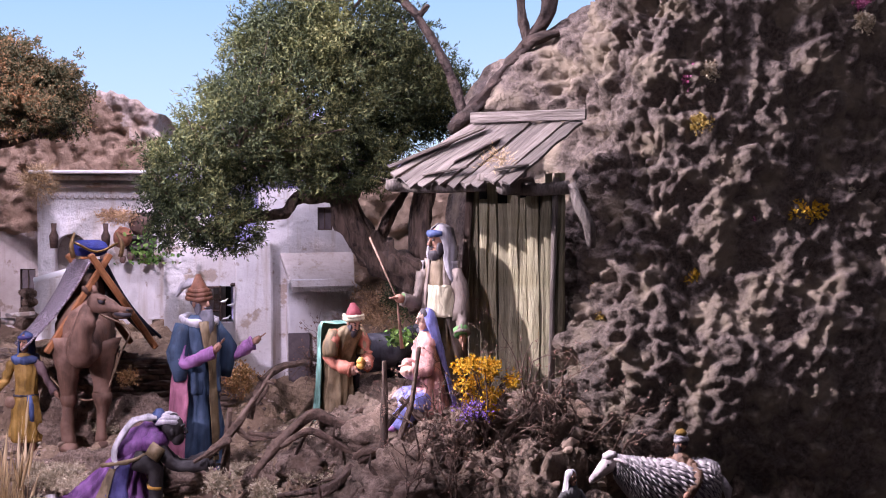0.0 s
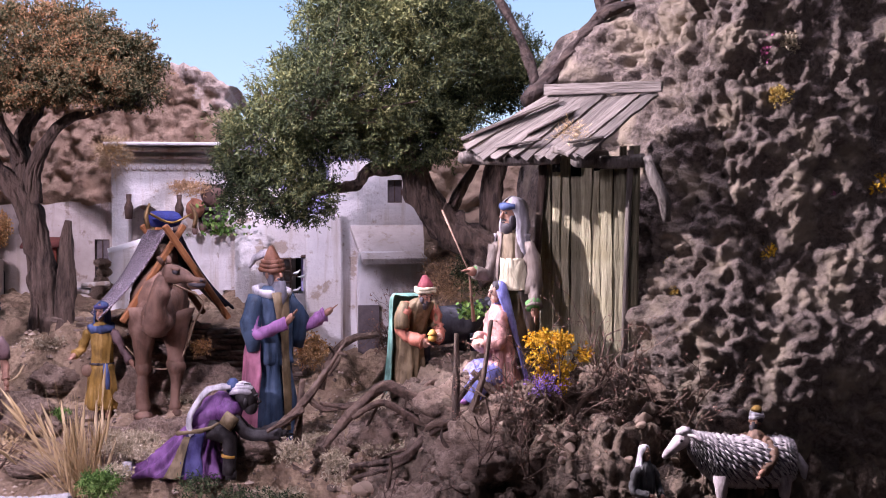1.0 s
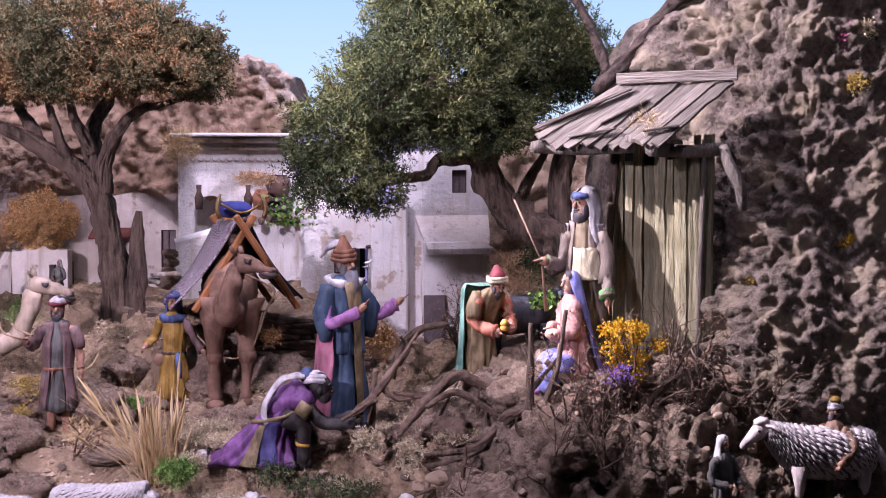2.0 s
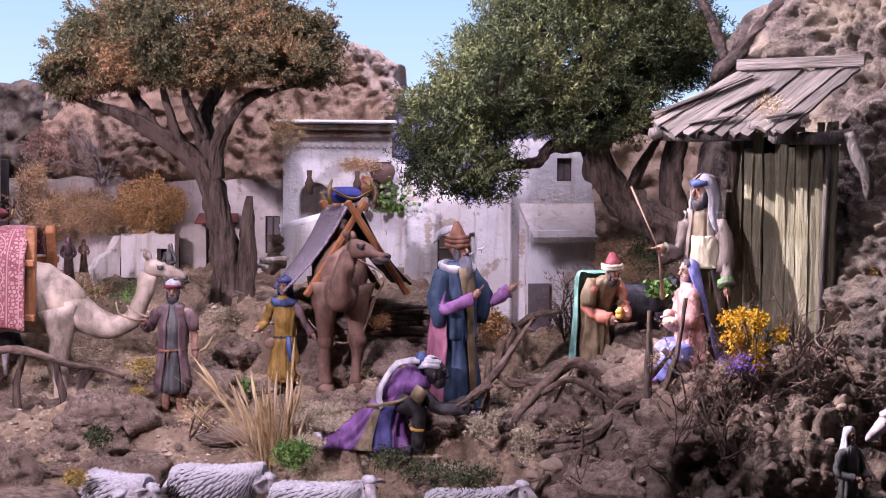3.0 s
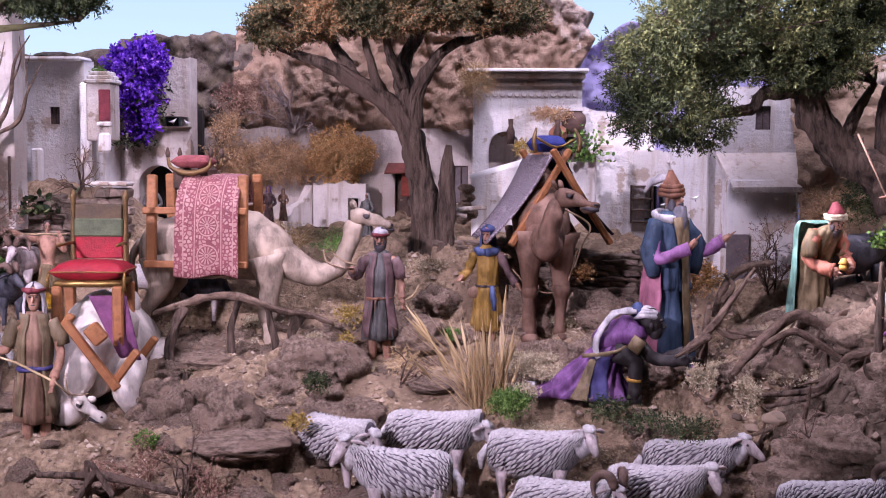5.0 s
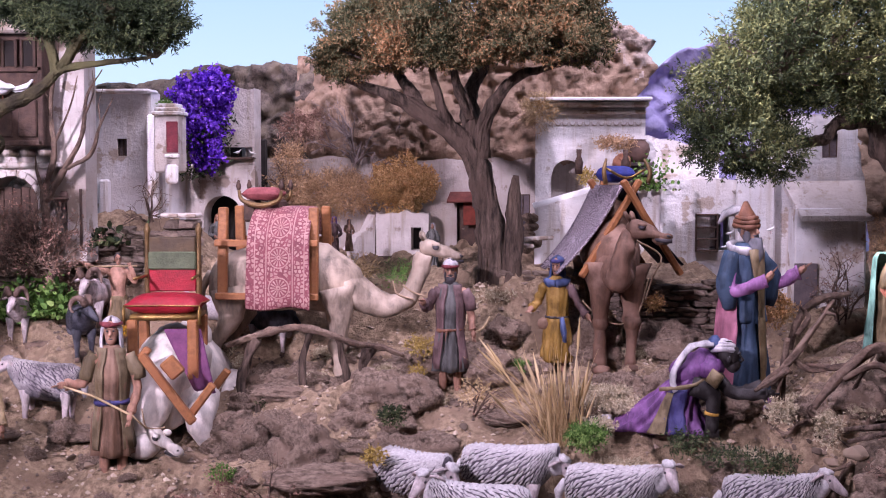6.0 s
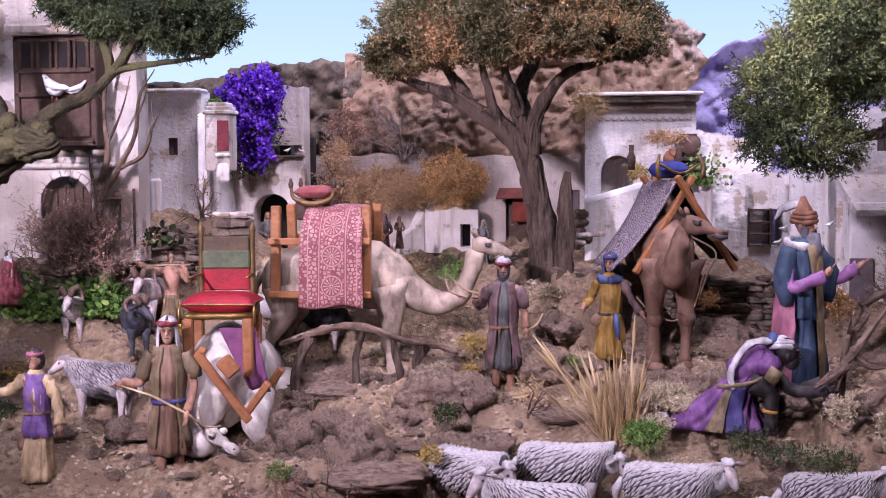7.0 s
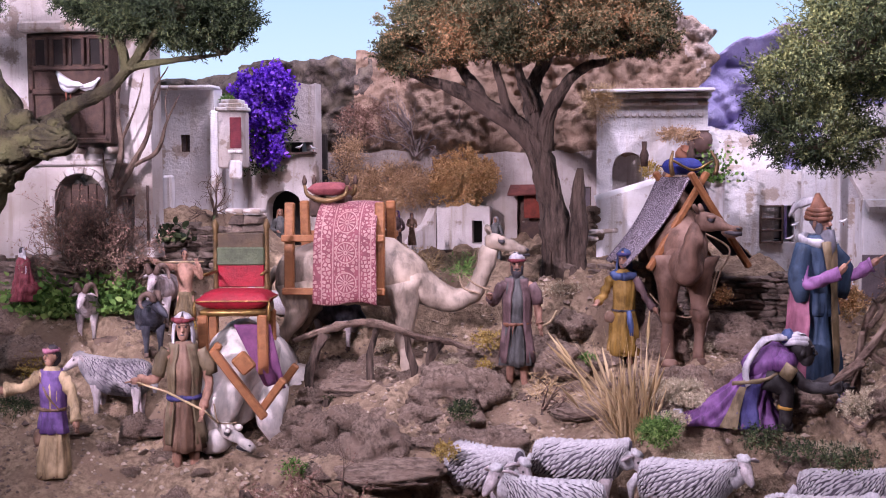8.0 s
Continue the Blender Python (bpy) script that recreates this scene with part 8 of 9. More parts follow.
def plank(parent, name, w, h, t, seed, material, rough_end=0.010):
    """A split board with uneven edges and ends, standing on z = 0."""
    bm = bmesh.new()
    n = 9
    r = np.random.default_rng(seed)
    left, right = r.normal(size=n) * w * 0.06, r.normal(size=n) * w * 0.06
    rows = []
    for i in range(n):
        z = h * i / (n - 1) + (r.uniform(-1, 1) * rough_end if i in (0, n - 1) else 0)
        yb = r.normal() * t * 0.15
        rows.append([bm.verts.new(p) for p in ((-w / 2 + left[i], yb, z), (0.0, yb - t * 0.25, z + r.normal() * rough_end * 0.3), (w / 2 + right[i], yb, z), (w / 2 + right[i], yb + t, z), (-w / 2 + left[i], yb + t, z))])
    for a, b in zip(rows, rows[1:]):
        for k in range(5):
            bm.faces.new((a[k], a[(k + 1) % 5], b[(k + 1) % 5], b[k]))
    bm.faces.new(rows[0][::-1])
    bm.faces.new(rows[-1])
    return part(name, bm, material, parent, smooth=False)


x, k = 0.004, 0
while x < 0.146:
    w = float(rng.uniform(0.010, 0.020))
    b = plank(hut, "wall_board", w * 0.97, 0.355 + rng.uniform(-0.02, 0.01), 0.007, 100 + k, M_HUTWOOD)
    b.matrix_basis = pose(x + w / 2, rng.uniform(-0.0025, 0.0025), -0.035, rng.uniform(-0.5, 0.5), rng.uniform(-0.7, 0.7), rng.uniform(-3, 3))
    x += w
    k += 1
for k in range(7):
    b = plank(hut, "side_board", 0.022, 0.36, 0.008, 140 + k, M_HUTWOOD)
    b.matrix_basis = pose(0.0, 0.014 + k * 0.022, -0.035, 0, 0, -90)
# dark sheet that shades the gaps between the wall boards
slab(hut, "shade_backing", (0.078, 0.020, 0.14), (0.140, 0.006, 0.36), M_SHADE)
for nm, pts, r, m_ in (("corner_post", [(0.000, -0.008, -0.04), (-0.002, -0.008, 0.15), (0.012, -0.008, 0.325)], [0.007, 0.0055, 0.006], M_BARK),
                       ("corner_post", [(0.140, -0.006, -0.02), (0.143, -0.006, 0.16), (0.150, -0.007, 0.33)], [0.005, 0.0045, 0.005], M_GREYWOOD),
                       ("brace", curve([(0.184, -0.030, 0.318), (0.196, -0.036, 0.290), (0.211, -0.036, 0.262), (0.213, -0.028, 0.228)], 9), [0.006, 0.008, 0.009, 0.005], M_GREYWOOD)):
    bm = bmesh.new()
    tube(bm, pts, r, 9, wob=0.5)
    part(nm, bm, m_, hut)
for k in range(11):
    u = (k + 0.5) / 11 + (0.02 if k == 8 else 0)
    a, b = Vector((0.015 + 0.177 * u, 0.004, 0.419 - 0.006 * u)), Vector((-0.089 + 0.212 * u, -0.078 + rng.uniform(-0.006, 0.004), 0.342 - 0.020 * math.sin(math.pi * min(u * 0.75, 1))))
    d = b - a
    a.z += rng.uniform(-0.002, 0.003)
    bd = plank(hut, "roof_board", 0.0155 + 0.002 * (k % 3), d.length + rng.uniform(-0.006, 0.016), 0.004, 160 + k, M_GREYWOOD, 0.008)
    z_ax, x_ax = d.normalized(), Vector((1, 0, 0))
    y_ax = z_ax.cross(x_ax).normalized()
    x_ax = y_ax.cross(z_ax)
    if y_ax.z > 0:
        x_ax, y_ax = -x_ax, -y_ax
    bd.matrix_basis = Matrix.Translation(a) @ Matrix((x_ax, y_ax, z_ax)).transposed().to_4x4()
bar(hut, "ridge_board", (0.010, -0.004, 0.424), (0.196, -0.004, 0.419), 0.005, 0.016, M_GREYWOOD)
bar(hut, "loose_board", (-0.092, -0.074, 0.350), (0.040, -0.016, 0.408), 0.011, 0.005, M_GREYWOOD)
for k, (q0, q1, r) in enumerate((((-0.090, -0.066, 0.322), (0.062, -0.062, 0.318), 0.008), ((-0.084, -0.085, 0.322), (-0.070, 0.02, 0.345), 0.009), ((0.094, -0.030, 0.315), (0.178, -0.026, 0.314), 0.010), ((0.098, -0.078, 0.314), (0.100, 0.010, 0.322), 0.011), ((0.056, -0.070, 0.330), (0.128, -0.066, 0.334), 0.006))):
    bm = bmesh.new()
    tube(bm, [q0, (Vector(q0) + Vector(q1)) / 2 + Vector((0, 0, -0.002)), q1], r, 9, wob=0.35, seed=k)
    part("roof_pole", bm, M_GREYWOOD, hut)
for q0, q1 in (((-0.030, -0.080, 0.336), (0.040, -0.072, 0.346)), ((0.085, -0.076, 0.340), (0.135, -0.070, 0.346)), ((0.01, -0.06, 0.355), (0.07, -0.03, 0.388))):
    bar(hut, "loose_slat", q0, q1, 0.009, 0.003, M_GREYWOOD)
cushion("straw_wisp", "wisp of dry straw caught on the hut roof", (0.535, 1.680, 1.632), (0.010, 0.008, 0.006), 60, 0.018, M_WHEAT, 309, "straw", 5, 0.0005)

# boulders and stones, then the earth bank behind the hut and tree
rock_data = []
for k in range(10):
    bm = rock_shape(k * 7.3, 0.55 + 0.07 * k) if k < 7 else rock_shape(k * 7.3, 0.9, 0.55)
    me = bpy.data.meshes.new("rock")
    bmesh.ops.recalc_face_normals(bm, faces=bm.faces)
    bm.to_mesh(me)
    bm.free()
    me.materials.append(M_ROCK)
    me.shade_smooth()
    rock_data.append(me)


def rock(x, y, s, k, turn=0, sink=0.35, label="rough brown boulder half sunk in the earth", z=None, tall=1.0):
    ob = new("rock", rock_data[k % 7 if k < 900 else 7 + k % 3])
    ob.matrix_basis = pose(x, y, (gz(x, y) if z is None else z) + s * (0.6 - sink) * tall, 0, 0, turn) @ Matrix.Diagonal((s, s * 0.8, s * tall, 1))
    return tagged(ob, label, "rock", "boulders")


for k, (q, s) in enumerate((((-0.531, 1.840, 1.122), 0.050), ((-0.472, 1.860, 1.141), 0.045), ((-0.417, 1.840, 1.133), 0.040), ((-0.593, 1.840, 1.125), 0.032), ((-0.665, 1.800, 1.106), 0.030), ((-0.656, 1.880, 1.152), 0.024), ((-0.539, 1.740, 1.105), 0.05), ((-0.386, 1.990, 1.267), 0.05), ((-0.304, 2.020, 1.255), 0.045), ((-0.258, 2.060, 1.279), 0.04),
                          ((0.004, 2.060, 1.262), 0.055), ((0.034, 2.000, 1.233), 0.03), ((-0.109, 1.840, 1.160), 0.04), ((-0.063, 1.900, 1.193), 0.035), ((0.075, 1.750, 1.165), 0.035), ((0.131, 1.720, 1.141), 0.05), ((0.085, 1.720, 1.140), 0.03), ((-0.101, 1.700, 1.124), 0.028), ((-0.070, 1.700, 1.125), 0.024), ((-0.157, 1.930, 1.187), 0.022),
                          ((0.090, 1.740, 1.173), 0.030), ((0.275, 1.780, 1.181), 0.05), ((0.328, 1.800, 1.194), 0.035), ((0.361, 1.740, 1.162), 0.04), ((0.406, 1.760, 1.183), 0.045), ((0.154, 1.700, 1.148), 0.04), ((0.301, 1.660, 1.131), 0.05), ((0.404, 1.660, 1.130), 0.05), ((0.453, 1.700, 1.162), 0.05), ((0.597, 1.720, 1.173), 0.04),
                          ((-1.157, 1.900, 1.234), 0.045), ((-1.201, 1.950, 1.265), 0.04), ((-1.063, 1.840, 1.161), 0.03), ((-0.918, 1.780, 1.131), 0.022), ((-1.118, 1.860, 1.231), 0.03), ((-0.594, 1.940, 1.197), 0.045), ((-0.644, 1.950, 1.181), 0.04), ((-0.418, 1.780, 1.160), 0.035), ((-0.361, 1.780, 1.168), 0.04), ((-0.274, 1.980, 1.304), 0.04),
                          ((-0.011, 1.820, 1.201), 0.028), ((-0.108, 2.060, 1.295), 0.06), ((0.035, 2.060, 1.305), 0.05), ((-0.114, 1.840, 1.207), 0.03), ((0.681, 1.700, 1.256), 0.05), ((0.749, 1.700, 1.263), 0.05), ((0.781, 1.740, 1.361), 0.075), ((0.630, 1.760, 1.299), 0.03), ((0.535, 1.720, 1.264), 0.025), ((-0.485, 1.620, 1.087), 0.03),
                          ((0.267, 1.660, 1.116), 0.05), ((0.331, 1.640, 1.099), 0.05), ((0.391, 1.640, 1.092), 0.045), ((0.173, 1.700, 1.122), 0.03), ((-0.284, 2.000, 1.267), 0.03))):
    rock(q[0], q[1], s, k, k * 47, 0.42, z=(gz(q[0], q[1]) if q[0] > 0.2 else min(q[2], gz(q[0], q[1]) + 0.02)) - s * 0.3, tall=0.8)
r = np.random.default_rng(77)
for k in range(190):
    x, y = r.uniform(-0.95, 0.75), r.uniform(1.62, 2.04)
    s = r.uniform(0.006, 0.024)
    rock(x, y, s, k, r.uniform(0, 360), 0.45, "small rough brown stone lying on the ground", z=gz(x, y) + bumps(x, y) - s * 0.25, tall=r.uniform(0.55, 0.9))
# flat slab stones in the foreground
for k, (q, s, turn) in enumerate((((-0.505, 1.690), 0.072, 8), ((-0.556, 1.740), 0.035, 40), ((-0.903, 1.800), 0.040, 0), ((-0.402, 1.780), 0.052, 70), ((-0.610, 1.905), 0.055, 12), ((-0.520, 1.930), 0.050, -15), ((-0.30, 1.760), 0.042, 30), ((-0.700, 1.650), 0.045, -20),
                                ((-0.02, 1.900), 0.055, 10), ((-0.33, 1.690), 0.040, 60), ((0.06, 1.790), 0.036, -30), ((-0.13, 1.930), 0.045, 25), ((-1.02, 1.740), 0.040, 15), ((-0.25, 1.860), 0.040, -40))):
    rock(q[0], q[1], s, 900 + k, turn, 0.5, "broad flat slab of tan rock lying in the sand", z=gz(q[0], q[1]) + 0.4 * bumps(q[0], q[1]) + 0.002, tall=0.26 + 0.03 * (k % 3))
# pitted boulders at the foot of the fence
for k, (q, s, tall) in enumerate((((-0.655, 1.815), 0.034, 1.0), ((-0.630, 1.780), 0.026, 1.1), ((-0.600, 1.830), 0.028, 0.8), ((-0.440, 1.870), 0.048, 0.75), ((-0.385, 1.880), 0.036, 0.8), ((-0.480, 1.905), 0.036, 0.7), ((-0.175, 1.845), 0.030, 0.8), ((0.085, 1.800), 0.038, 0.8), ((-0.075, 1.875), 0.036, 0.7))):
    rock(q[0], q[1], s, k + 2, k * 61, 0.30, "pitted brown tufa boulder in the sand", tall=tall)


def bank_face(x, z):
    top = 1.66 - 0.03 * np.sin(x * 20) + 0.012 * waves(x * 30, 0, 0)
    y = 2.20 + 0.45 * (z - 1.3) - 0.05 * waves(x * 7, z * 7, 3) - 0.04 * (knobs(x, 2, z, 0.05) - 0.5) - 0.018 * (knobs(x, 2, z, 0.02) - 0.5)
    return x, y + 5 * np.maximum(z - top, 0), np.minimum(z, top)


gx, gy, faces = grid(0.38, 0.80, 1.2, 1.74, 0.006)
tagged(sheet("earth_bank", joined(*bank_face(gx, gy)), faces, mat("ochre_earth", (0.46, 0.33, 0.23), (0.24, 0.165, 0.115), 30, 0.95, 1.0, 90, c=(0.34, 0.235, 0.165), big=7)), "steep ochre earth bank between house and hut", "bank", kind="structure")

# ---- dry stone walls ----
stone_data = []
for k in range(8):
    bm = bmesh.new()
    box(bm, (0, 0, 0), (1, 1, 1), bevel=0.16)
    for v in bm.verts:
        v.co += Vector([noise.noise(v.co * 1.5 + Vector((k * 5.0, i * 3.0, 0))) for i in range(3)]) * 0.24
    me = bpy.data.meshes.new("stone")
    bmesh.ops.recalc_face_normals(bm, faces=bm.faces)
    bm.to_mesh(me)
    bm.free()
    me.materials.append(M_STONE)
    stone_data.append(me)


def stone_wall(label, a, b, base, high, seed, long=(0.018, 0.04), tall=(0.008, 0.014), deep=0.03, top_noise=0.012):
    r = np.random.default_rng(seed)
    a, b = Vector((*a, 0)), Vector((*b, 0))
    d = b - a
    w = thing("stone_wall", label, "wall", (a.x, a.y, base), math.degrees(math.atan2(d.y, d.x)))
    z = 0.0
    while z < high:
        h = r.uniform(*tall)
        x = r.uniform(-0.01, 0)
        while x < d.length:
            l_ = r.uniform(*long)
            if z + h * 0.5 < high + top_noise * noise.noise((x * 18, seed, 0)):
                s = new("stone", stone_data[r.integers(0, 8)])
                s.parent = w
                s.matrix_basis = pose(x + l_ / 2, r.uniform(-0.004, 0.004), z + h / 2, r.uniform(-4, 4), r.uniform(-5, 5), r.uniform(-9, 9)) @ Matrix.Diagonal((l_ * 1.02, deep * r.uniform(0.85, 1.1), h * 1.08, 1))
            x += l_
        z += h * 0.97
    return w


stone_wall("dry stone retaining wall of flat brown stones behind the camel", (-0.06, 2.10), (0.13, 2.105), 1.22, 0.105, 1)
stone_wall("dry stone wall of flat brown stones before the houses", (-1.04, 2.06), (-0.86, 2.08), 1.33, 0.085, 2)
stone_wall("low dry stone terrace wall beside the tree", (-0.27, 2.13), (-0.05, 2.12), 1.27, 0.075, 3)
stone_wall("low dry stone wall by the balcony house", (-1.32, 1.99), (-1.06, 1.99), 1.30, 0.062, 4)
stone_wall("broken dry stone wall at the edge of the yard", (-1.30, 1.90), (-1.10, 1.96), 1.20, 0.045, 6)
g = thing("gate_pillar", "squat stone gate pillar with two pale slab caps", "pillar", (-0.823, 2.080, 1.352))
for z in range(5):
    for x in (-0.012, 0.012):
        s = new("stone", stone_data[(z * 2 + (x > 0)) % 8])
        s.parent = g
        s.matrix_basis = pose(x + 0.002 * (-1) ** z, 0, 0.008 + z * 0.0155, 0, 0, z * 40) @ Matrix.Diagonal((0.028, 0.04, 0.016, 1))
for x in (-0.018, 0.014):
    slab(g, "cap", (x, -0.002, 0.086), (0.031, 0.05, 0.007), M_CREAM, (0, 2, 3), 0.002)

# pale pile of stones by the tower
for k, q in enumerate(((-0.225, 2.360, 1.424), (-0.222, 2.360, 1.408), (-0.227, 2.360, 1.391), (-0.219, 2.350, 1.378), (-0.232, 2.350, 1.370))):
    ob = rock(q[0], q[1], 0.013, k, k * 50, 0, "pale tan cobble stacked by the tower", z=q[2] - 0.006)
slabs = thing("stone_ledge", "pale broken slab ledge at the foot of the tower", "ledge", (-0.240, 2.160, 1.387))
slab(slabs, "slab", (0, 0, 0), (0.055, 0.04, 0.007), M_CREAM, (3, 4, 5), 0.002)
slab(slabs, "slab", (0.035, 0.01, 0.010), (0.05, 0.04, 0.008), M_CREAM, (-3, -3, 12), 0.002)

# ---- rustic fence ----
f = thing("rustic_fence", "crooked fence of knotty grey-brown branches", "fence", (-0.573, 1.900, 1.149))
o = Vector(f.location)
for nm, pts, r in (("rail", [(-0.692, 1.880, 1.240), (-0.619, 1.885, 1.262), (-0.561, 1.890, 1.267), (-0.495, 1.900, 1.245), (-0.451, 1.910, 1.236), (-0.411, 1.920, 1.221)], [0.004, 0.0075, 0.0075, 0.0065, 0.006, 0.003]),
                   ("post", [(-0.645, 1.885, 1.251), (-0.663, 1.880, 1.202), (-0.666, 1.875, 1.171), (-0.653, 1.870, 1.116)], [0.010, 0.009, 0.008, 0.009]), ("post", [(-0.559, 1.895, 1.267), (-0.572, 1.895, 1.214), (-0.570, 1.895, 1.148)], [0.008, 0.007, 0.008]),
                   ("post", [(-0.465, 1.915, 1.239), (-0.479, 1.915, 1.203), (-0.471, 1.910, 1.175)], [0.012, 0.009, 0.010]), ("post", [(-0.515, 1.905, 1.254), (-0.507, 1.905, 1.213), (-0.497, 1.900, 1.169)], [0.007, 0.007, 0.007]), ("stub", [(-0.638, 1.870, 1.122), (-0.639, 1.870, 1.149)], [0.008, 0.006])):
    bm = bmesh.new()
    tube(bm, curve([Vector(p) - o for p in pts], 22), [k * 0.72 for k in r], 14, wob=0.8, seed=len(nm) + r[0] * 900, ridge=0.6)
    part(nm, bm, M_TWIG if nm == "rail" else M_BARK, f)

dead_wood("log", "short brown log lying before the goats", [([(-1.043, 1.930, 1.225), (-0.999, 1.930, 1.229), (-0.949, 1.920, 1.222)], [0.0065, 0.007, 0.006])], M_TWIG)
# ---- dead branches between the figures ----
dead_wood("dead_branch", "forked bleached branch stuck upright in the rocks", [([(0.147, 1.760, 1.160), (0.150, 1.760, 1.218), (0.156, 1.760, 1.280)], [0.0078, 0.0070, 0.0047]), ([(0.117, 1.750, 1.208), (0.156, 1.755, 1.244), (0.189, 1.760, 1.288), (0.220, 1.760, 1.334)], [0.0062, 0.0070, 0.0055, 0.0031]), ([(0.156, 1.750, 1.236), (0.131, 1.730, 1.223), (0.106, 1.720, 1.210)], [0.0062, 0.0055, 0.0031]), ([(0.165, 1.760, 1.251), (0.189, 1.755, 1.235), (0.230, 1.750, 1.244)], [0.0055, 0.0047, 0.0039]), ([(0.210, 1.760, 1.317), (0.220, 1.750, 1.314)], [0.0039, 0.0016])], M_TWIG)
dead_wood("dead_branch", "thick twisted root arching over the boulders", [([(0.188, 1.730, 1.186), (0.219, 1.735, 1.224), (0.254, 1.740, 1.258), (0.278, 1.740, 1.270), (0.311, 1.740, 1.254), (0.352, 1.735, 1.220), (0.388, 1.730, 1.201)], [0.0055, 0.0086, 0.0101, 0.0094, 0.0101, 0.0086, 0.0047]), ([(0.228, 1.730, 1.227), (0.268, 1.720, 1.249), (0.309, 1.720, 1.228), (0.338, 1.720, 1.211)], [0.0047, 0.0062, 0.0062, 0.0031]), ([(0.181, 1.760, 1.243), (0.214, 1.750, 1.240), (0.246, 1.745, 1.245)], [0.0039, 0.0055, 0.0047])], M_TWIG)
dead_wood("dead_branch", "long dark snaking branch lying on the rocks", [([(0.221, 1.690, 1.165), (0.265, 1.690, 1.169), (0.301, 1.690, 1.177), (0.335, 1.700, 1.207), (0.375, 1.700, 1.225)], [0.0039, 0.0062, 0.0070, 0.0062, 0.0047]), ([(0.225, 1.685, 1.149), (0.273, 1.685, 1.161), (0.305, 1.690, 1.173)], [0.0031, 0.0047, 0.0047])], M_BARK)
dead_wood("dead_branch", "dark upright forked stake before the seated figure", [([(0.366, 1.670, 1.188), (0.369, 1.670, 1.248), (0.370, 1.670, 1.295), (0.370, 1.670, 1.352)], [0.0086, 0.0070, 0.0062, 0.0039]), ([(0.369, 1.670, 1.216), (0.392, 1.665, 1.248), (0.407, 1.660, 1.296), (0.418, 1.660, 1.371)], [0.0055, 0.0055, 0.0047, 0.0031]), ([(0.370, 1.670, 1.256), (0.389, 1.670, 1.279), (0.409, 1.670, 1.303)], [0.0047, 0.0039, 0.0023])], M_BARK)
dead_wood("dead_branch", "leaning pole propped beside the seated figure", [([(0.396, 1.700, 1.295), (0.433, 1.690, 1.260), (0.480, 1.680, 1.218), (0.534, 1.670, 1.175)], [0.0062, 0.0070, 0.0070, 0.0055])], M_BARK)
dead_wood("dead_branch", "bent brown bough behind the king", [([(0.185, 1.900, 1.244), (0.198, 1.900, 1.289), (0.225, 1.900, 1.320), (0.274, 1.900, 1.331)], [0.0055, 0.0070, 0.0078, 0.0047]), ([(0.193, 1.890, 1.268), (0.211, 1.890, 1.294), (0.197, 1.890, 1.312)], [0.0055, 0.0047, 0.0023])], M_TWIG)
dead_wood("dead_branch", "dry trunk of the flowering bush with a long side branch", [([(0.499, 1.640, 1.091), (0.499, 1.650, 1.156), (0.507, 1.660, 1.209), (0.518, 1.680, 1.253)], [0.0078, 0.0070, 0.0062, 0.0039]), ([(0.507, 1.660, 1.229), (0.536, 1.650, 1.199), (0.589, 1.640, 1.180), (0.642, 1.630, 1.178), (0.705, 1.630, 1.197), (0.776, 1.630, 1.201)], [0.0062, 0.0078, 0.0078, 0.0070, 0.0055, 0.0039])], M_TWIG)
dead_wood("dead_branch", "small dead stump with spreading twigs", [([(0.661, 1.660, 1.188), (0.658, 1.660, 1.232), (0.652, 1.660, 1.264), (0.614, 1.660, 1.280)], [0.0070, 0.0062, 0.0055, 0.0016]), ([(0.653, 1.660, 1.256), (0.683, 1.660, 1.279), (0.715, 1.660, 1.287)], [0.0047, 0.0031, 0.0008]), ([(0.657, 1.660, 1.248), (0.697, 1.655, 1.256), (0.743, 1.650, 1.277)], [0.0031, 0.0023, 0.0008]), ([(0.652, 1.660, 1.260), (0.634, 1.660, 1.295)], [0.0031, 0.0008])], M_TWIG)
dead_wood("stick_tripod", "lashed tripod of dark sticks on the ground", [([(-0.752, 1.560, 1.063), (-0.652, 1.560, 1.062), (-0.558, 1.550, 1.046)], [0.004, 0.005, 0.003]), ([(-0.677, 1.555, 1.083), (-0.645, 1.550, 1.039)], [0.003, 0.004]), ([(-0.669, 1.555, 1.072), (-0.695, 1.550, 1.033)], [0.004, 0.004]), ([(-0.684, 1.560, 1.084), (-0.682, 1.560, 1.025)], [0.003, 0.004])], M_BARK, "sticks")
r = np.random.default_rng(23)
for k in range(28):
    x, y = r.uniform(0.16, 0.74), r.uniform(1.60, 1.78)
    way, pts = r.uniform(-0.6, 0.6) + (math.pi if k % 2 else 0), []
    for n in range(6):
        pts.append((x, y, float(gz(x, y)) + 0.010 + 0.016 * math.sin(n * 1.3 + k) * (0 < n < 5)))
        way += r.normal() * 0.45
        x, y = x + 0.024 * math.cos(way), y + 0.012 * math.sin(way)
    fork = [pts[2], tuple(Vector(pts[3]) + Vector((r.normal() * 0.012, -0.01, 0.022))), tuple(Vector(pts[4]) + Vector((r.normal() * 0.02, -0.015, 0.045)))]
    dead_wood("dead_branch", "gnarled dead brown bough lying on the rocky bank", [(pts, [0.004, 0.0065, 0.006, 0.005, 0.0035, 0.0012]), (fork, [0.004, 0.003, 0.0008])], M_TWIG if k % 3 else M_BARK, wob=0.9)
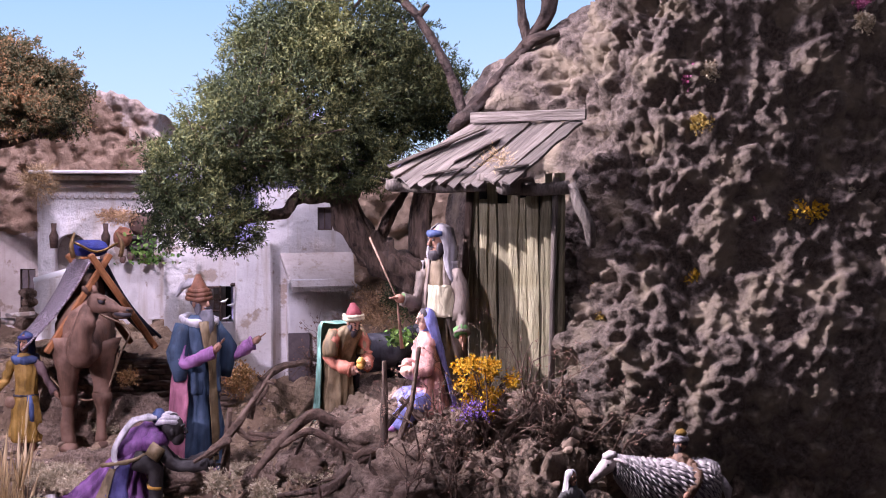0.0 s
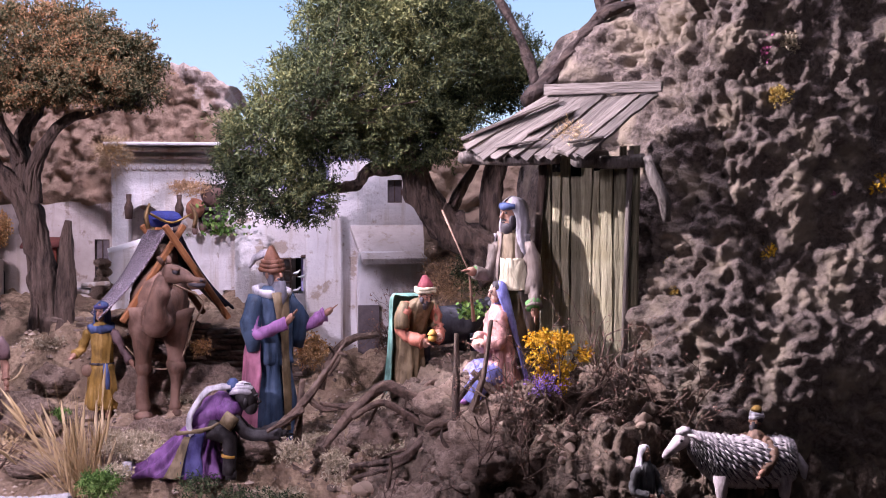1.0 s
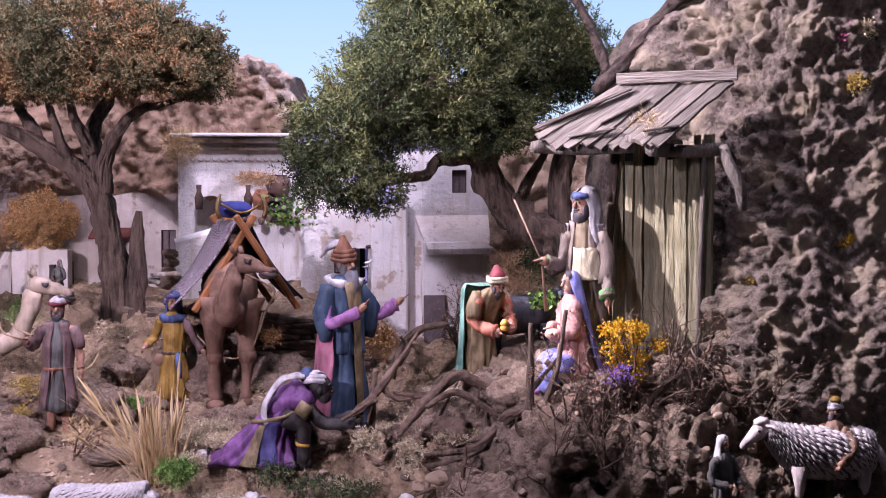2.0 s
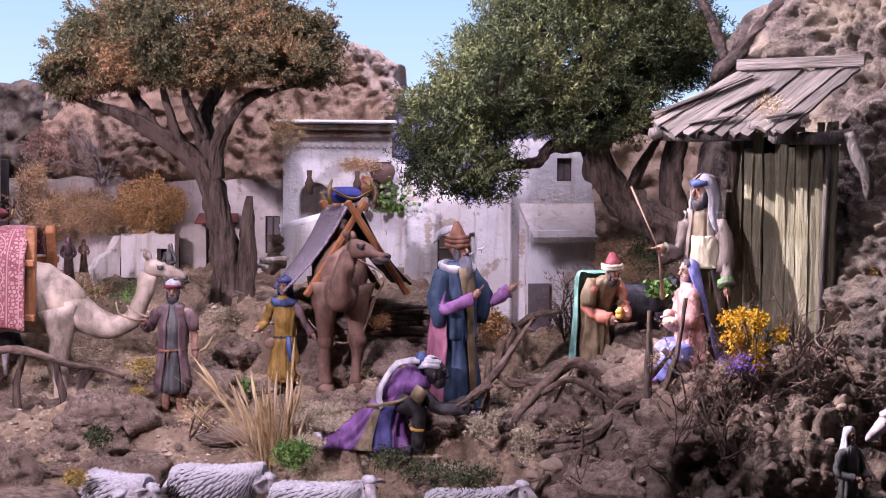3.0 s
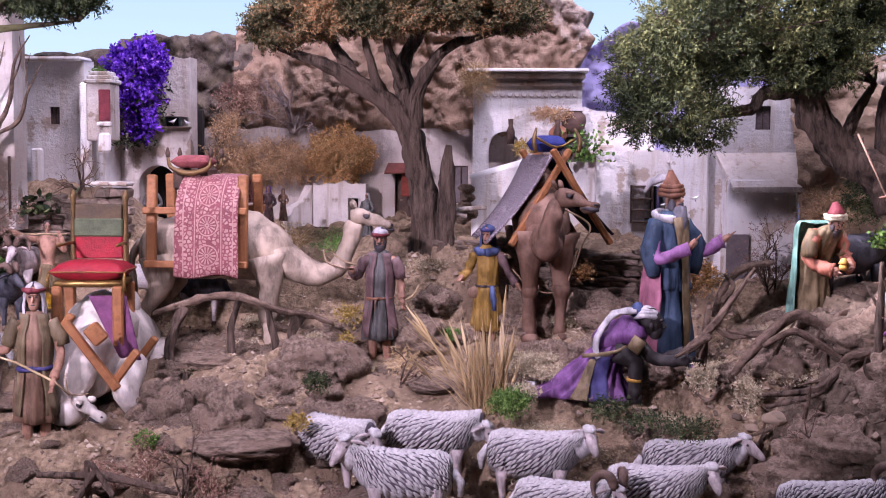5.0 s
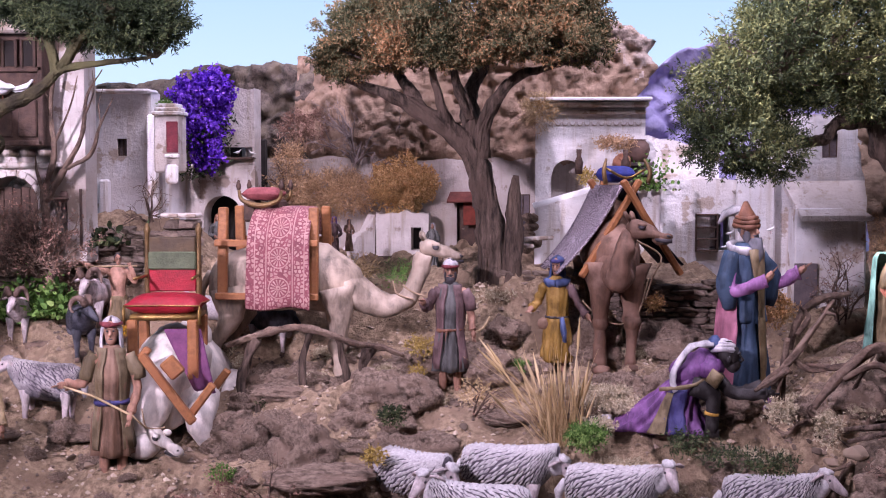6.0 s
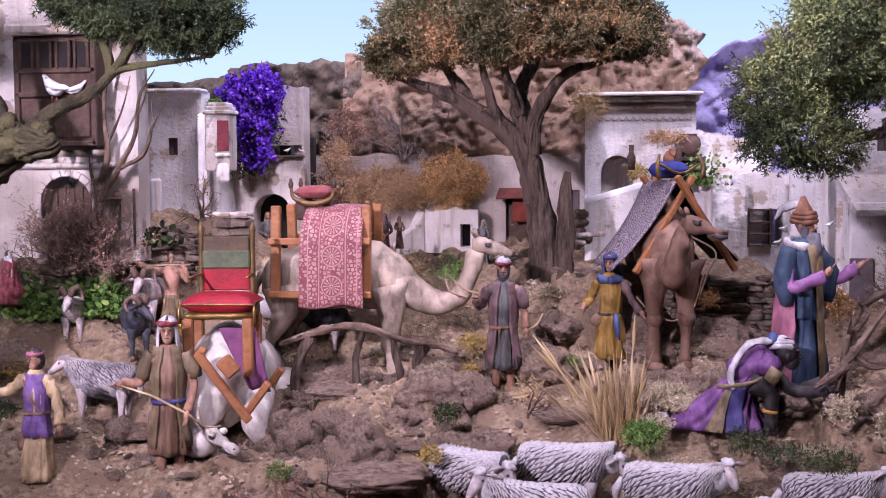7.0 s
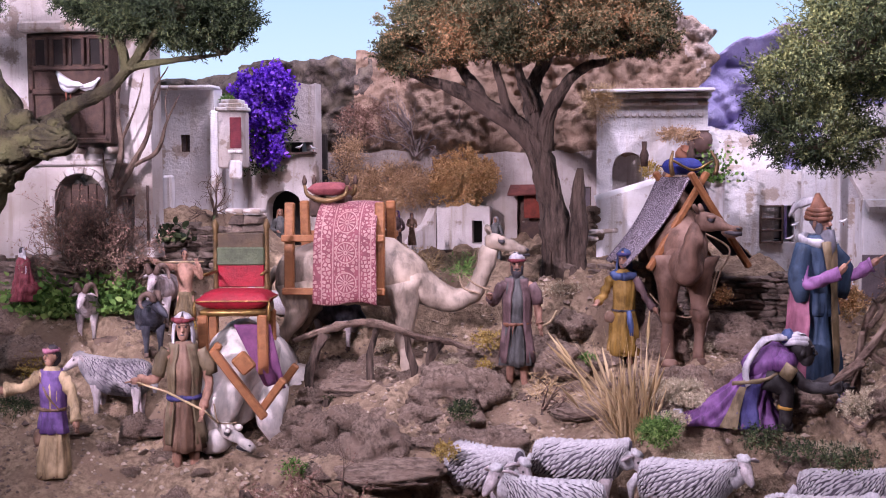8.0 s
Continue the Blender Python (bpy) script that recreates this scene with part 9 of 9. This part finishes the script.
for k, (q, s) in enumerate((((0.577, 1.680, 1.213), 0.07), ((0.603, 1.660, 1.200), 0.07), ((0.531, 1.660, 1.201), 0.06), ((0.416, 1.640, 1.150), 0.06), ((0.476, 1.660, 1.177), 0.06), ((0.708, 1.660, 1.216), 0.06), ((0.450, 1.690, 1.220), 0.05), ((0.380, 1.610, 1.10), 0.06), ((0.460, 1.600, 1.10), 0.065), ((0.550, 1.610, 1.12), 0.06), ((0.640, 1.630, 1.15), 0.065), ((0.300, 1.650, 1.14), 0.05), ((0.520, 1.720, 1.25), 0.05), ((0.670, 1.610, 1.15), 0.06), ((-0.296, 1.860, 1.144), 0.03), ((-0.572, 1.620, 1.077), 0.035))):
    shrub("thorn_shrub", "tangled leafless brown thorn twigs", q, (0.1 * (-1) ** k, 0, 1), s * 1.5, 0.0019, 3, 200 + k, M_TWIG, 0.55, 2, 4, M_RUSTY, 40, 0.005, z=gz(q[0], q[1]) - 0.003)

# ---- sheep, goats and birds ----
def locks(bm, rows, mi, nu=26, nv=28, size=0.037, seed=0, lift=0.028):
    """Carved wool: overlapping pointed locks all over a body of trunk rows."""
    r = np.random.default_rng(seed)
    s = np.linspace(0, 1, len(rows))
    for i in range(nu):
        for j in range(nv):
            u = (i + 0.5 + r.uniform(-0.2, 0.2)) / nu
            t = 2 * math.pi * (j + 0.5 * (i % 2) + r.uniform(-0.2, 0.2)) / nv

            def at(u, t, out=0.0):
                x, z, a, b = [float(np.interp(u, s, [q[k] for q in rows])) for k in range(4)]
                return Vector((x, (a + out) * math.sin(t), z + (b + out) * math.cos(t)))

            du, dt = size * 1.0, 0.096
            if u < 0.03 or u > 0.97:
                continue
            drop = 0.22 if math.sin(t) > 0 else -0.22
            q = [at(u + du * 0.5, t - drop * 0.6), at(u, t - dt), at(u - du, t + drop, 0.008), at(u, t + dt), at(u + du * 0.1, t, lift), at(u - du * 0.55, t + drop * 0.5, lift * 0.9)]
            v = [bm.verts.new(p) for p in q]
            for f in ((0, 1, 4), (1, 5, 4), (1, 2, 5), (2, 3, 5), (3, 4, 5), (3, 0, 4)):
                bm.faces.new([v[k] for k in f]).material_index = mi


SHEEP = [(-0.47, 0.55, 0.03, 0.06), (-0.44, 0.55, 0.13, 0.15), (-0.34, 0.54, 0.18, 0.20), (-0.15, 0.53, 0.195, 0.205), (0.08, 0.54, 0.19, 0.20), (0.24, 0.57, 0.165, 0.19), (0.34, 0.62, 0.12, 0.15), (0.42, 0.68, 0.085, 0.105), (0.46, 0.71, 0.05, 0.07)]


def sheep(bm, turn=0, pitch=20, horns=False, low=0.0, wool=True, coat=0):
    # under wool the body is coloured dark, seen in the gaps between locks
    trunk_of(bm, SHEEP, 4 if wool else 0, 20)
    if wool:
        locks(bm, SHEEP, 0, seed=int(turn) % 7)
    before = len(bm.verts)
    trunk_of(bm, [(-0.07, 0.0, 0.03, 0.04), (-0.04, 0.01, 0.062, 0.075), (0.03, 0.0, 0.065, 0.075), (0.10, -0.025, 0.052, 0.058), (0.17, -0.055, 0.040, 0.042), (0.215, -0.07, 0.030, 0.030), (0.235, -0.078, 0.012, 0.014)], 1, 14)
    for s in (-1, 1):
        tube(bm, [(-0.02, s * 0.05, 0.03), (-0.05, s * 0.11, 0.02), (-0.07, s * 0.165, -0.015), (-0.075, s * 0.18, -0.03)], [0.022, 0.034, 0.026, 0.008], 8, 1, flat=0.5)
        ball(bm, (0.055, s * 0.056, 0.012), (0.014, 0.008, 0.012), 2, u=8, v=6)
        ball(bm, (0.215, s * 0.018, -0.068), (0.012, 0.008, 0.006), 2, u=8, v=6)
        if horns:
            tube(bm, [(-0.02 - 0.085 * (1 - math.cos(a)) + 0.01 * a, s * (0.04 + 0.035 * a), 0.065 + 0.085 * math.sin(a)) for a in np.linspace(0, 5.0, 16)], [0.046, 0.042, 0.032, 0.010], 10, 3, wob=0.4)
    if wool:
        ball(bm, (-0.01, 0, 0.06), (0.07, 0.06, 0.035), 0, lump=0.6)
    m = Matrix.Translation((0.48, 0, 0.735 - low)) @ pose(0, 0, 0, 0, pitch, turn)
    bm.verts.ensure_lookup_table()
    for v in bm.verts[before:]:
        v.co = m @ v.co
    if low:
        tube(bm, [(0.38, 0, 0.64), (0.45, 0, 0.66 - low * 0.6), (0.49, 0, 0.72 - low)], [0.12, 0.09, 0.07], 12, 0)
    for x, s in ((-0.33, 1), (-0.30, -1), (0.20, 1), (0.24, -1)):
        tube(bm, [(x, s * 0.10, 0.45), (x - 0.01, s * 0.10, 0.30), (x + 0.005, s * 0.10, 0.16), (x, s * 0.10, 0.05)], [0.075, 0.050, 0.032, 0.030], 9, 1)
        tube(bm, [(x, s * 0.10, 0.06), (x + 0.02, s * 0.10, 0.0)], [0.032, 0.040], 8, 3)
    tube(bm, [(-0.46, 0, 0.58), (-0.53, 0, 0.48), (-0.53, 0, 0.36)], [0.04, 0.045, 0.02], 8, 0, wob=0.4)


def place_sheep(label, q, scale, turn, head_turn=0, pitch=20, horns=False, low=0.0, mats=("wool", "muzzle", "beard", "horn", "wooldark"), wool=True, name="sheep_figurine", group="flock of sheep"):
    z = float(gz(q[0], q[1]) + 0.6 * bumps(q[0], q[1]))
    scale *= 0.9 if group == "flock of sheep" else 1.0
    return statue(name, label, (q[0], q[1], min(z, max(q[2], z - 0.036))), scale, turn, list(mats), lambda bm: sheep(bm, head_turn, pitch, horns, low, wool), group=group)


WH = "carved white sheep with grey-washed wool"
place_sheep(WH + " seen from behind", (-0.370, 1.710, 1.007), 0.165, -40, 10, 40, low=0.10)
place_sheep(WH + " facing sideways with raised head", (-0.272, 1.615, 0.989), 0.172, 178, 62, 16, low=-0.05)
place_sheep(WH + " grazing with lowered head", (-0.234, 1.730, 1.009), 0.172, -12, 0, 30, low=0.12)
place_sheep(WH + " turning its face outward", (-0.087, 1.680, 0.998), 0.168, -14, -58, 18, low=-0.02)
place_sheep("carved white ewe with small dark horns", (-0.050, 1.600, 0.952), 0.165, -22, -30, 24, True, low=0.03)
place_sheep(WH + " looking outward over its shoulder", (0.075, 1.640, 0.965), 0.165, -12, -62, 20)
place_sheep(WH + " with its head held level", (0.127, 1.690, 0.991), 0.162, -4, -25, 14, low=-0.02)
place_sheep("carved grey-white ram with thick curled horns", (0.285, 1.520, 0.986), 0.18, 2, -62, 22, True, low=0.02)
place_sheep("small carved white lamb beside the ram", (0.205, 1.520, 1.0), 0.115, 8, -20, 20)
place_sheep("carved grey sheep facing the veiled woman", (0.742, 1.560, 1.065), 0.178, 176, 14, 18, mats=("woolgrey", "muzzle", "beard", "horn", "wooldark"))
place_sheep("painted grey-white goat with dark saddle patch", (-0.974, 1.840, 1.134), 0.132, 172, 20, 16, False, mats=("goatpied", "muzzle", "beard", "horn", "wooldark"), name="goat_figurine", group="goats")
place_sheep("brown-headed ram goat with curled horns facing outward", (-1.066, 1.960, 1.226), 0.110, -78, -6, 20, True, mats=("muzzle", "muzzle", "beard", "horn"), wool=False, name="goat_figurine", group="goats")
place_sheep("pale ram goat with broad curled horns facing outward", (-0.951, 2.000, 1.246), 0.120, -85, -4, 20, True, mats=("muzzle", "muzzle", "beard", "horn"), wool=False, name="goat_figurine", group="goats")
place_sheep("black long-haired goat with swept horns", (-0.944, 1.920, 1.210), 0.118, -60, 40, 16, True, mats=("goatdark", "goatdark", "beard", "horn"), wool=False, name="goat_figurine", group="goats")
place_sheep("grey donkey-like sheep standing behind the throne", (-0.763, 2.060, 1.225), 0.105, 175, 10, 30, mats=("woolgrey", "woolgrey", "beard", "horn"), wool=False, group="goats", name="goat_figurine")
place_sheep("black and white goat behind the white camel", (-0.668, 2.060, 1.186), 0.115, 160, 10, 30, mats=("goatdark", "muzzle", "beard", "horn"), wool=False, group="goats", name="goat_figurine")
place_sheep("dark grey ox lying behind the seated figure", (0.383, 1.880, 1.268), 0.150, 20, 0, 20, mats=("goatdark", "goatdark", "beard", "horn"), wool=False, name="ox_figurine", group="goats")
place_sheep("small resting lamb on the terrace", (-0.990, 2.040, 1.315), 0.07, 10, 0, 10, mats=("muzzle", "muzzle", "beard", "horn"), wool=False, name="goat_figurine", group="goats")
place_sheep("small resting lamb on the terrace", (-1.098, 2.040, 1.304), 0.07, 170, 0, 10, mats=("muzzle", "muzzle", "beard", "horn"), wool=False, name="goat_figurine", group="goats")


def dove(bm):
    trunk_of(bm, [(-0.5, 0.42, 0.06, 0.02), (-0.3, 0.40, 0.10, 0.06), (-0.1, 0.40, 0.16, 0.15), (0.1, 0.45, 0.17, 0.18), (0.25, 0.58, 0.11, 0.12), (0.32, 0.70, 0.09, 0.09), (0.40, 0.74, 0.07, 0.07), (0.44, 0.74, 0.02, 0.02)], 0, 12)
    tube(bm, [(0.42, 0, 0.74), (0.54, 0, 0.71)], [0.03, 0.008], 6, 1)
    for s in (-1, 1):
        tube(bm, [(0.1, s * 0.15, 0.5), (-0.15, s * 0.18, 0.45), (-0.45, s * 0.12, 0.4)], [0.08, 0.10, 0.02], 8, 0, flat=0.5)
        tube(bm, [(0.02, s * 0.06, 0.3), (0.04, s * 0.06, 0.0)], 0.02, 5, 1)


for q, s, turn in (((-1.085, 1.945, 1.624), 0.072, 150), ((-1.050, 1.945, 1.633), 0.045, 30), ((-0.783, 2.300, 1.548), 0.016, 10), ((-0.755, 2.300, 1.546), 0.015, 170), ((0.153, 2.340, 1.395), 0.018, 10), ((0.143, 2.340, 1.369), 0.018, 20), ((0.414, 1.660, 1.132), 0.022, 10), ((0.147, 1.860, 1.426), 0.014, 10)):
    statue("dove_figurine", "small painted white dove", (q[0], q[1], q[2]), s, turn, ["dovewhite", "orange"], dove, group="doves")


# ---- pots and household things on the terraces ----
def pot(label, at, r, h, material, name="clay_pot", turn=(0, 0, 0)):
    bm = bmesh.new()
    prof = [(0.0, 0.0), (0.55, 0.0), (0.85, 0.25), (1.0, 0.55), (0.92, 0.8), (0.68, 0.92), (0.66, 0.97), (0.76, 1.0), (0.70, 1.0), (0.58, 0.95), (0.55, 0.85), (0.0, 0.80)]
    rings = [[(max(a, 0.001) * r * math.cos(t), max(a, 0.001) * r * math.sin(t), z * h) for t in np.linspace(0, 2 * math.pi, 20, endpoint=False)] for a, z in prof]
    ring_skin(bm, rings, 0)
    ob = part(name, bm, material)
    ob.matrix_basis = pose(*at, *turn)
    return tagged(ob, label, "pot")


M_GRATE = mat("rusty_iron", (0.10, 0.075, 0.075), (0.06, 0.045, 0.045), 40, 0.6, 0.4)
q = (-0.019, 2.400, 1.534)
pot("round brown clay pot on the terrace", q, 0.025, 0.044, M_CLAY)
st = thing("pot_stand", "dark iron stove box under the pot", "stand", (q[0], q[1], q[2] - 0.02))
slab(st, "top", (0, 0, 0.016), (0.060, 0.05, 0.007), M_GRATE, bevel=0.001)
slab(st, "box", (0, 0.004, -0.006), (0.054, 0.044, 0.036), M_GRATE, bevel=0.001)
slab(st, "shelf", (0, -0.024, -0.004), (0.058, 0.012, 0.005), M_GRATE, bevel=0.001)
q = (-0.056, 2.370, 1.515)
pot("tipped terracotta jar by the saddle terrace", q, 0.018, 0.034, mat("terracotta", (0.30, 0.13, 0.075), (0.20, 0.085, 0.05), 40, 0.7), turn=(30, 20, 0))
for q, r in (((-0.036, 2.360, 1.485), 0.007), ((-0.015, 2.360, 1.487), 0.006), ((-0.084, 2.350, 1.483), 0.008), ((-0.050, 2.350, 1.481), 0.006), ((-1.027, 2.170, 1.465), 0.007), ((-1.004, 2.000, 1.462), 0.008)):
    pot("little dark clay jar", q, r, r * 2.4, M_CLAY)
cushion("straw_bundle", "bundle of dry straw hanging from the tower corner", (-0.209, 2.395, 1.634), (0.026, 0.014, 0.022), 500, 0.022, M_WHEAT, 301, "straw", 6, 0.0005)
cushion("terrace_plant", "dry olive-green plant on the terrace parapet", (-0.061, 2.380, 1.569), (0.034, 0.014, 0.010), 350, 0.010, M_TAN, 302)
cushion("roof_plant", "small green plant on the house roof", (-0.906, 2.240, 1.638), (0.010, 0.01, 0.010), 160, 0.008, M_LEAF, 303)
cushion("wall_plant", "dry plant in the stair niche", (-0.115, 2.360, 1.504), (0.014, 0.01, 0.016), 200, 0.009, M_MOSS, 304)
cushion("dry_bush", "low dry ochre bush behind the king", (0.171, 1.930, 1.299), (0.022, 0.015, 0.024), 300, 0.012, M_ORANGE, 305, "bush", 6, 0.0012)
cushion("wall_plant", "brown dry creeper on the rim", (-0.696, 2.480, 1.606), (0.05, 0.02, 0.035), 500, 0.016, M_RUSTY, 306)
cushion("climbing_weed", "dry weeds at the foot of the gable house", (0.414, 2.140, 1.397), (0.05, 0.03, 0.05), 700, 0.022, M_TAN, 307, "bush", 6, 0.0007)
cushion("climbing_weed", "dark weeds beside the tree trunk", (0.450, 2.060, 1.421), (0.03, 0.02, 0.035), 400, 0.018, M_DEEPGREEN, 308, "bush", 6, 0.0008)
for k, (q, c_) in enumerate((((-0.536, 2.150, 1.337), M_WHEAT), ((-0.510, 2.140, 1.333), M_WHEAT), ((-0.588, 2.180, 1.345), M_WHEAT), ((-0.295, 1.900, 1.224), M_WHEAT), ((-0.447, 2.120, 1.340), M_LEAF))):
    cushion("dry_grass", "small tuft of dry yard grass", (q[0], q[1], gz(q[0], q[1]) + 0.006), (0.012, 0.01, 0.014), 90, 0.028, c_, 320 + k, "grass", 4, 0.0008)

# loose pebbles and grit
r = np.random.default_rng(9)
M_GRIT = leafy("mixed_grit", (0.14, 0.10, 0.08), (0.36, 0.265, 0.20), (0.54, 0.43, 0.33))
count = 6500
x, y = r.uniform(-1.45, 0.26, count), r.uniform(1.5, 2.12, count)
size = r.uniform(0.0012, 0.0042, count) * np.where(np.arange(count) % 9 == 0, 1.7, 1.0)
px_, py_, pz_ = ground_spot(x, y)
shape = np.array(((1, 0, 0), (-1, 0, 0), (0, 1, 0), (0, -1, 0), (0, 0, 0.8), (0, 0, -0.8)))
verts = (np.stack([px_, py_, pz_ + size * 0.2], 1)[:, None] + shape[None] * (size[:, None] * r.uniform(0.7, 1.3, (count, 6)))[..., None]).reshape(-1, 3).tolist()
octa = np.array(((0, 2, 4), (2, 1, 4), (1, 3, 4), (3, 0, 4), (2, 0, 5), (1, 2, 5), (3, 1, 5), (0, 3, 5)))
faces = (np.arange(count)[:, None, None] * 6 + octa[None]).reshape(-1, 3).tolist()
tagged(sheet("gravel", verts, faces, M_GRIT, smooth=False), "scattered brown grit and pebbles on the ground", "gravel", kind="stuff")

# broken angular stones on the bank and among the rocks
M_RUBBLE = leafy("broken_brown_stone", (0.10, 0.072, 0.054), (0.24, 0.172, 0.128), (0.36, 0.27, 0.20))
shapes = []
for k in range(10):
    bm = bmesh.new()
    for p in r.normal(size=(16, 3)):
        p = Vector(p).normalized() * r.uniform(0.8, 1.1)
        bm.verts.new((p.x, p.y * 0.85, p.z * 0.6))
    hull = bmesh.ops.convex_hull(bm, input=bm.verts)
    bmesh.ops.delete(bm, geom=[g for g in hull["geom_interior"] if isinstance(g, bmesh.types.BMVert)], context="VERTS")
    bmesh.ops.bevel(bm, geom=bm.edges[:], offset=0.07, segments=1, affect="EDGES")
    bm.verts.index_update()
    shapes.append((np.array([v.co for v in bm.verts]), [[v.index for v in f.verts] for f in bm.faces]))
    bm.free()
verts, faces, on_bank = [], [], np.arange(760) % 5 < 3
x = np.where(on_bank, r.uniform(0.14, 0.80, 760), r.uniform(-0.95, 0.14, 760))
y = np.where(on_bank, r.uniform(1.55, 1.80, 760), r.uniform(1.60, 2.02, 760))
spots = np.stack(ground_spot(x, y), 1)
for k in range(760):
    size = min(0.022, (0.0065 if on_bank[k] else 0.0048) * math.exp(0.45 * r.normal()))
    vs, fs = shapes[k % 10]
    turn = np.array(Euler((r.normal() * 0.35, r.normal() * 0.35, r.uniform(0, 6.3))).to_matrix())
    faces += [[len(verts) + i for i in f] for f in fs]
    verts += (vs @ turn.T * size + spots[k] + (0, 0, 0.25 * size)).tolist()
tagged(sheet("rubble", verts, faces, M_RUBBLE, smooth=False), "broken angular brown stones strewn over the bank", "rubble", kind="stuff")
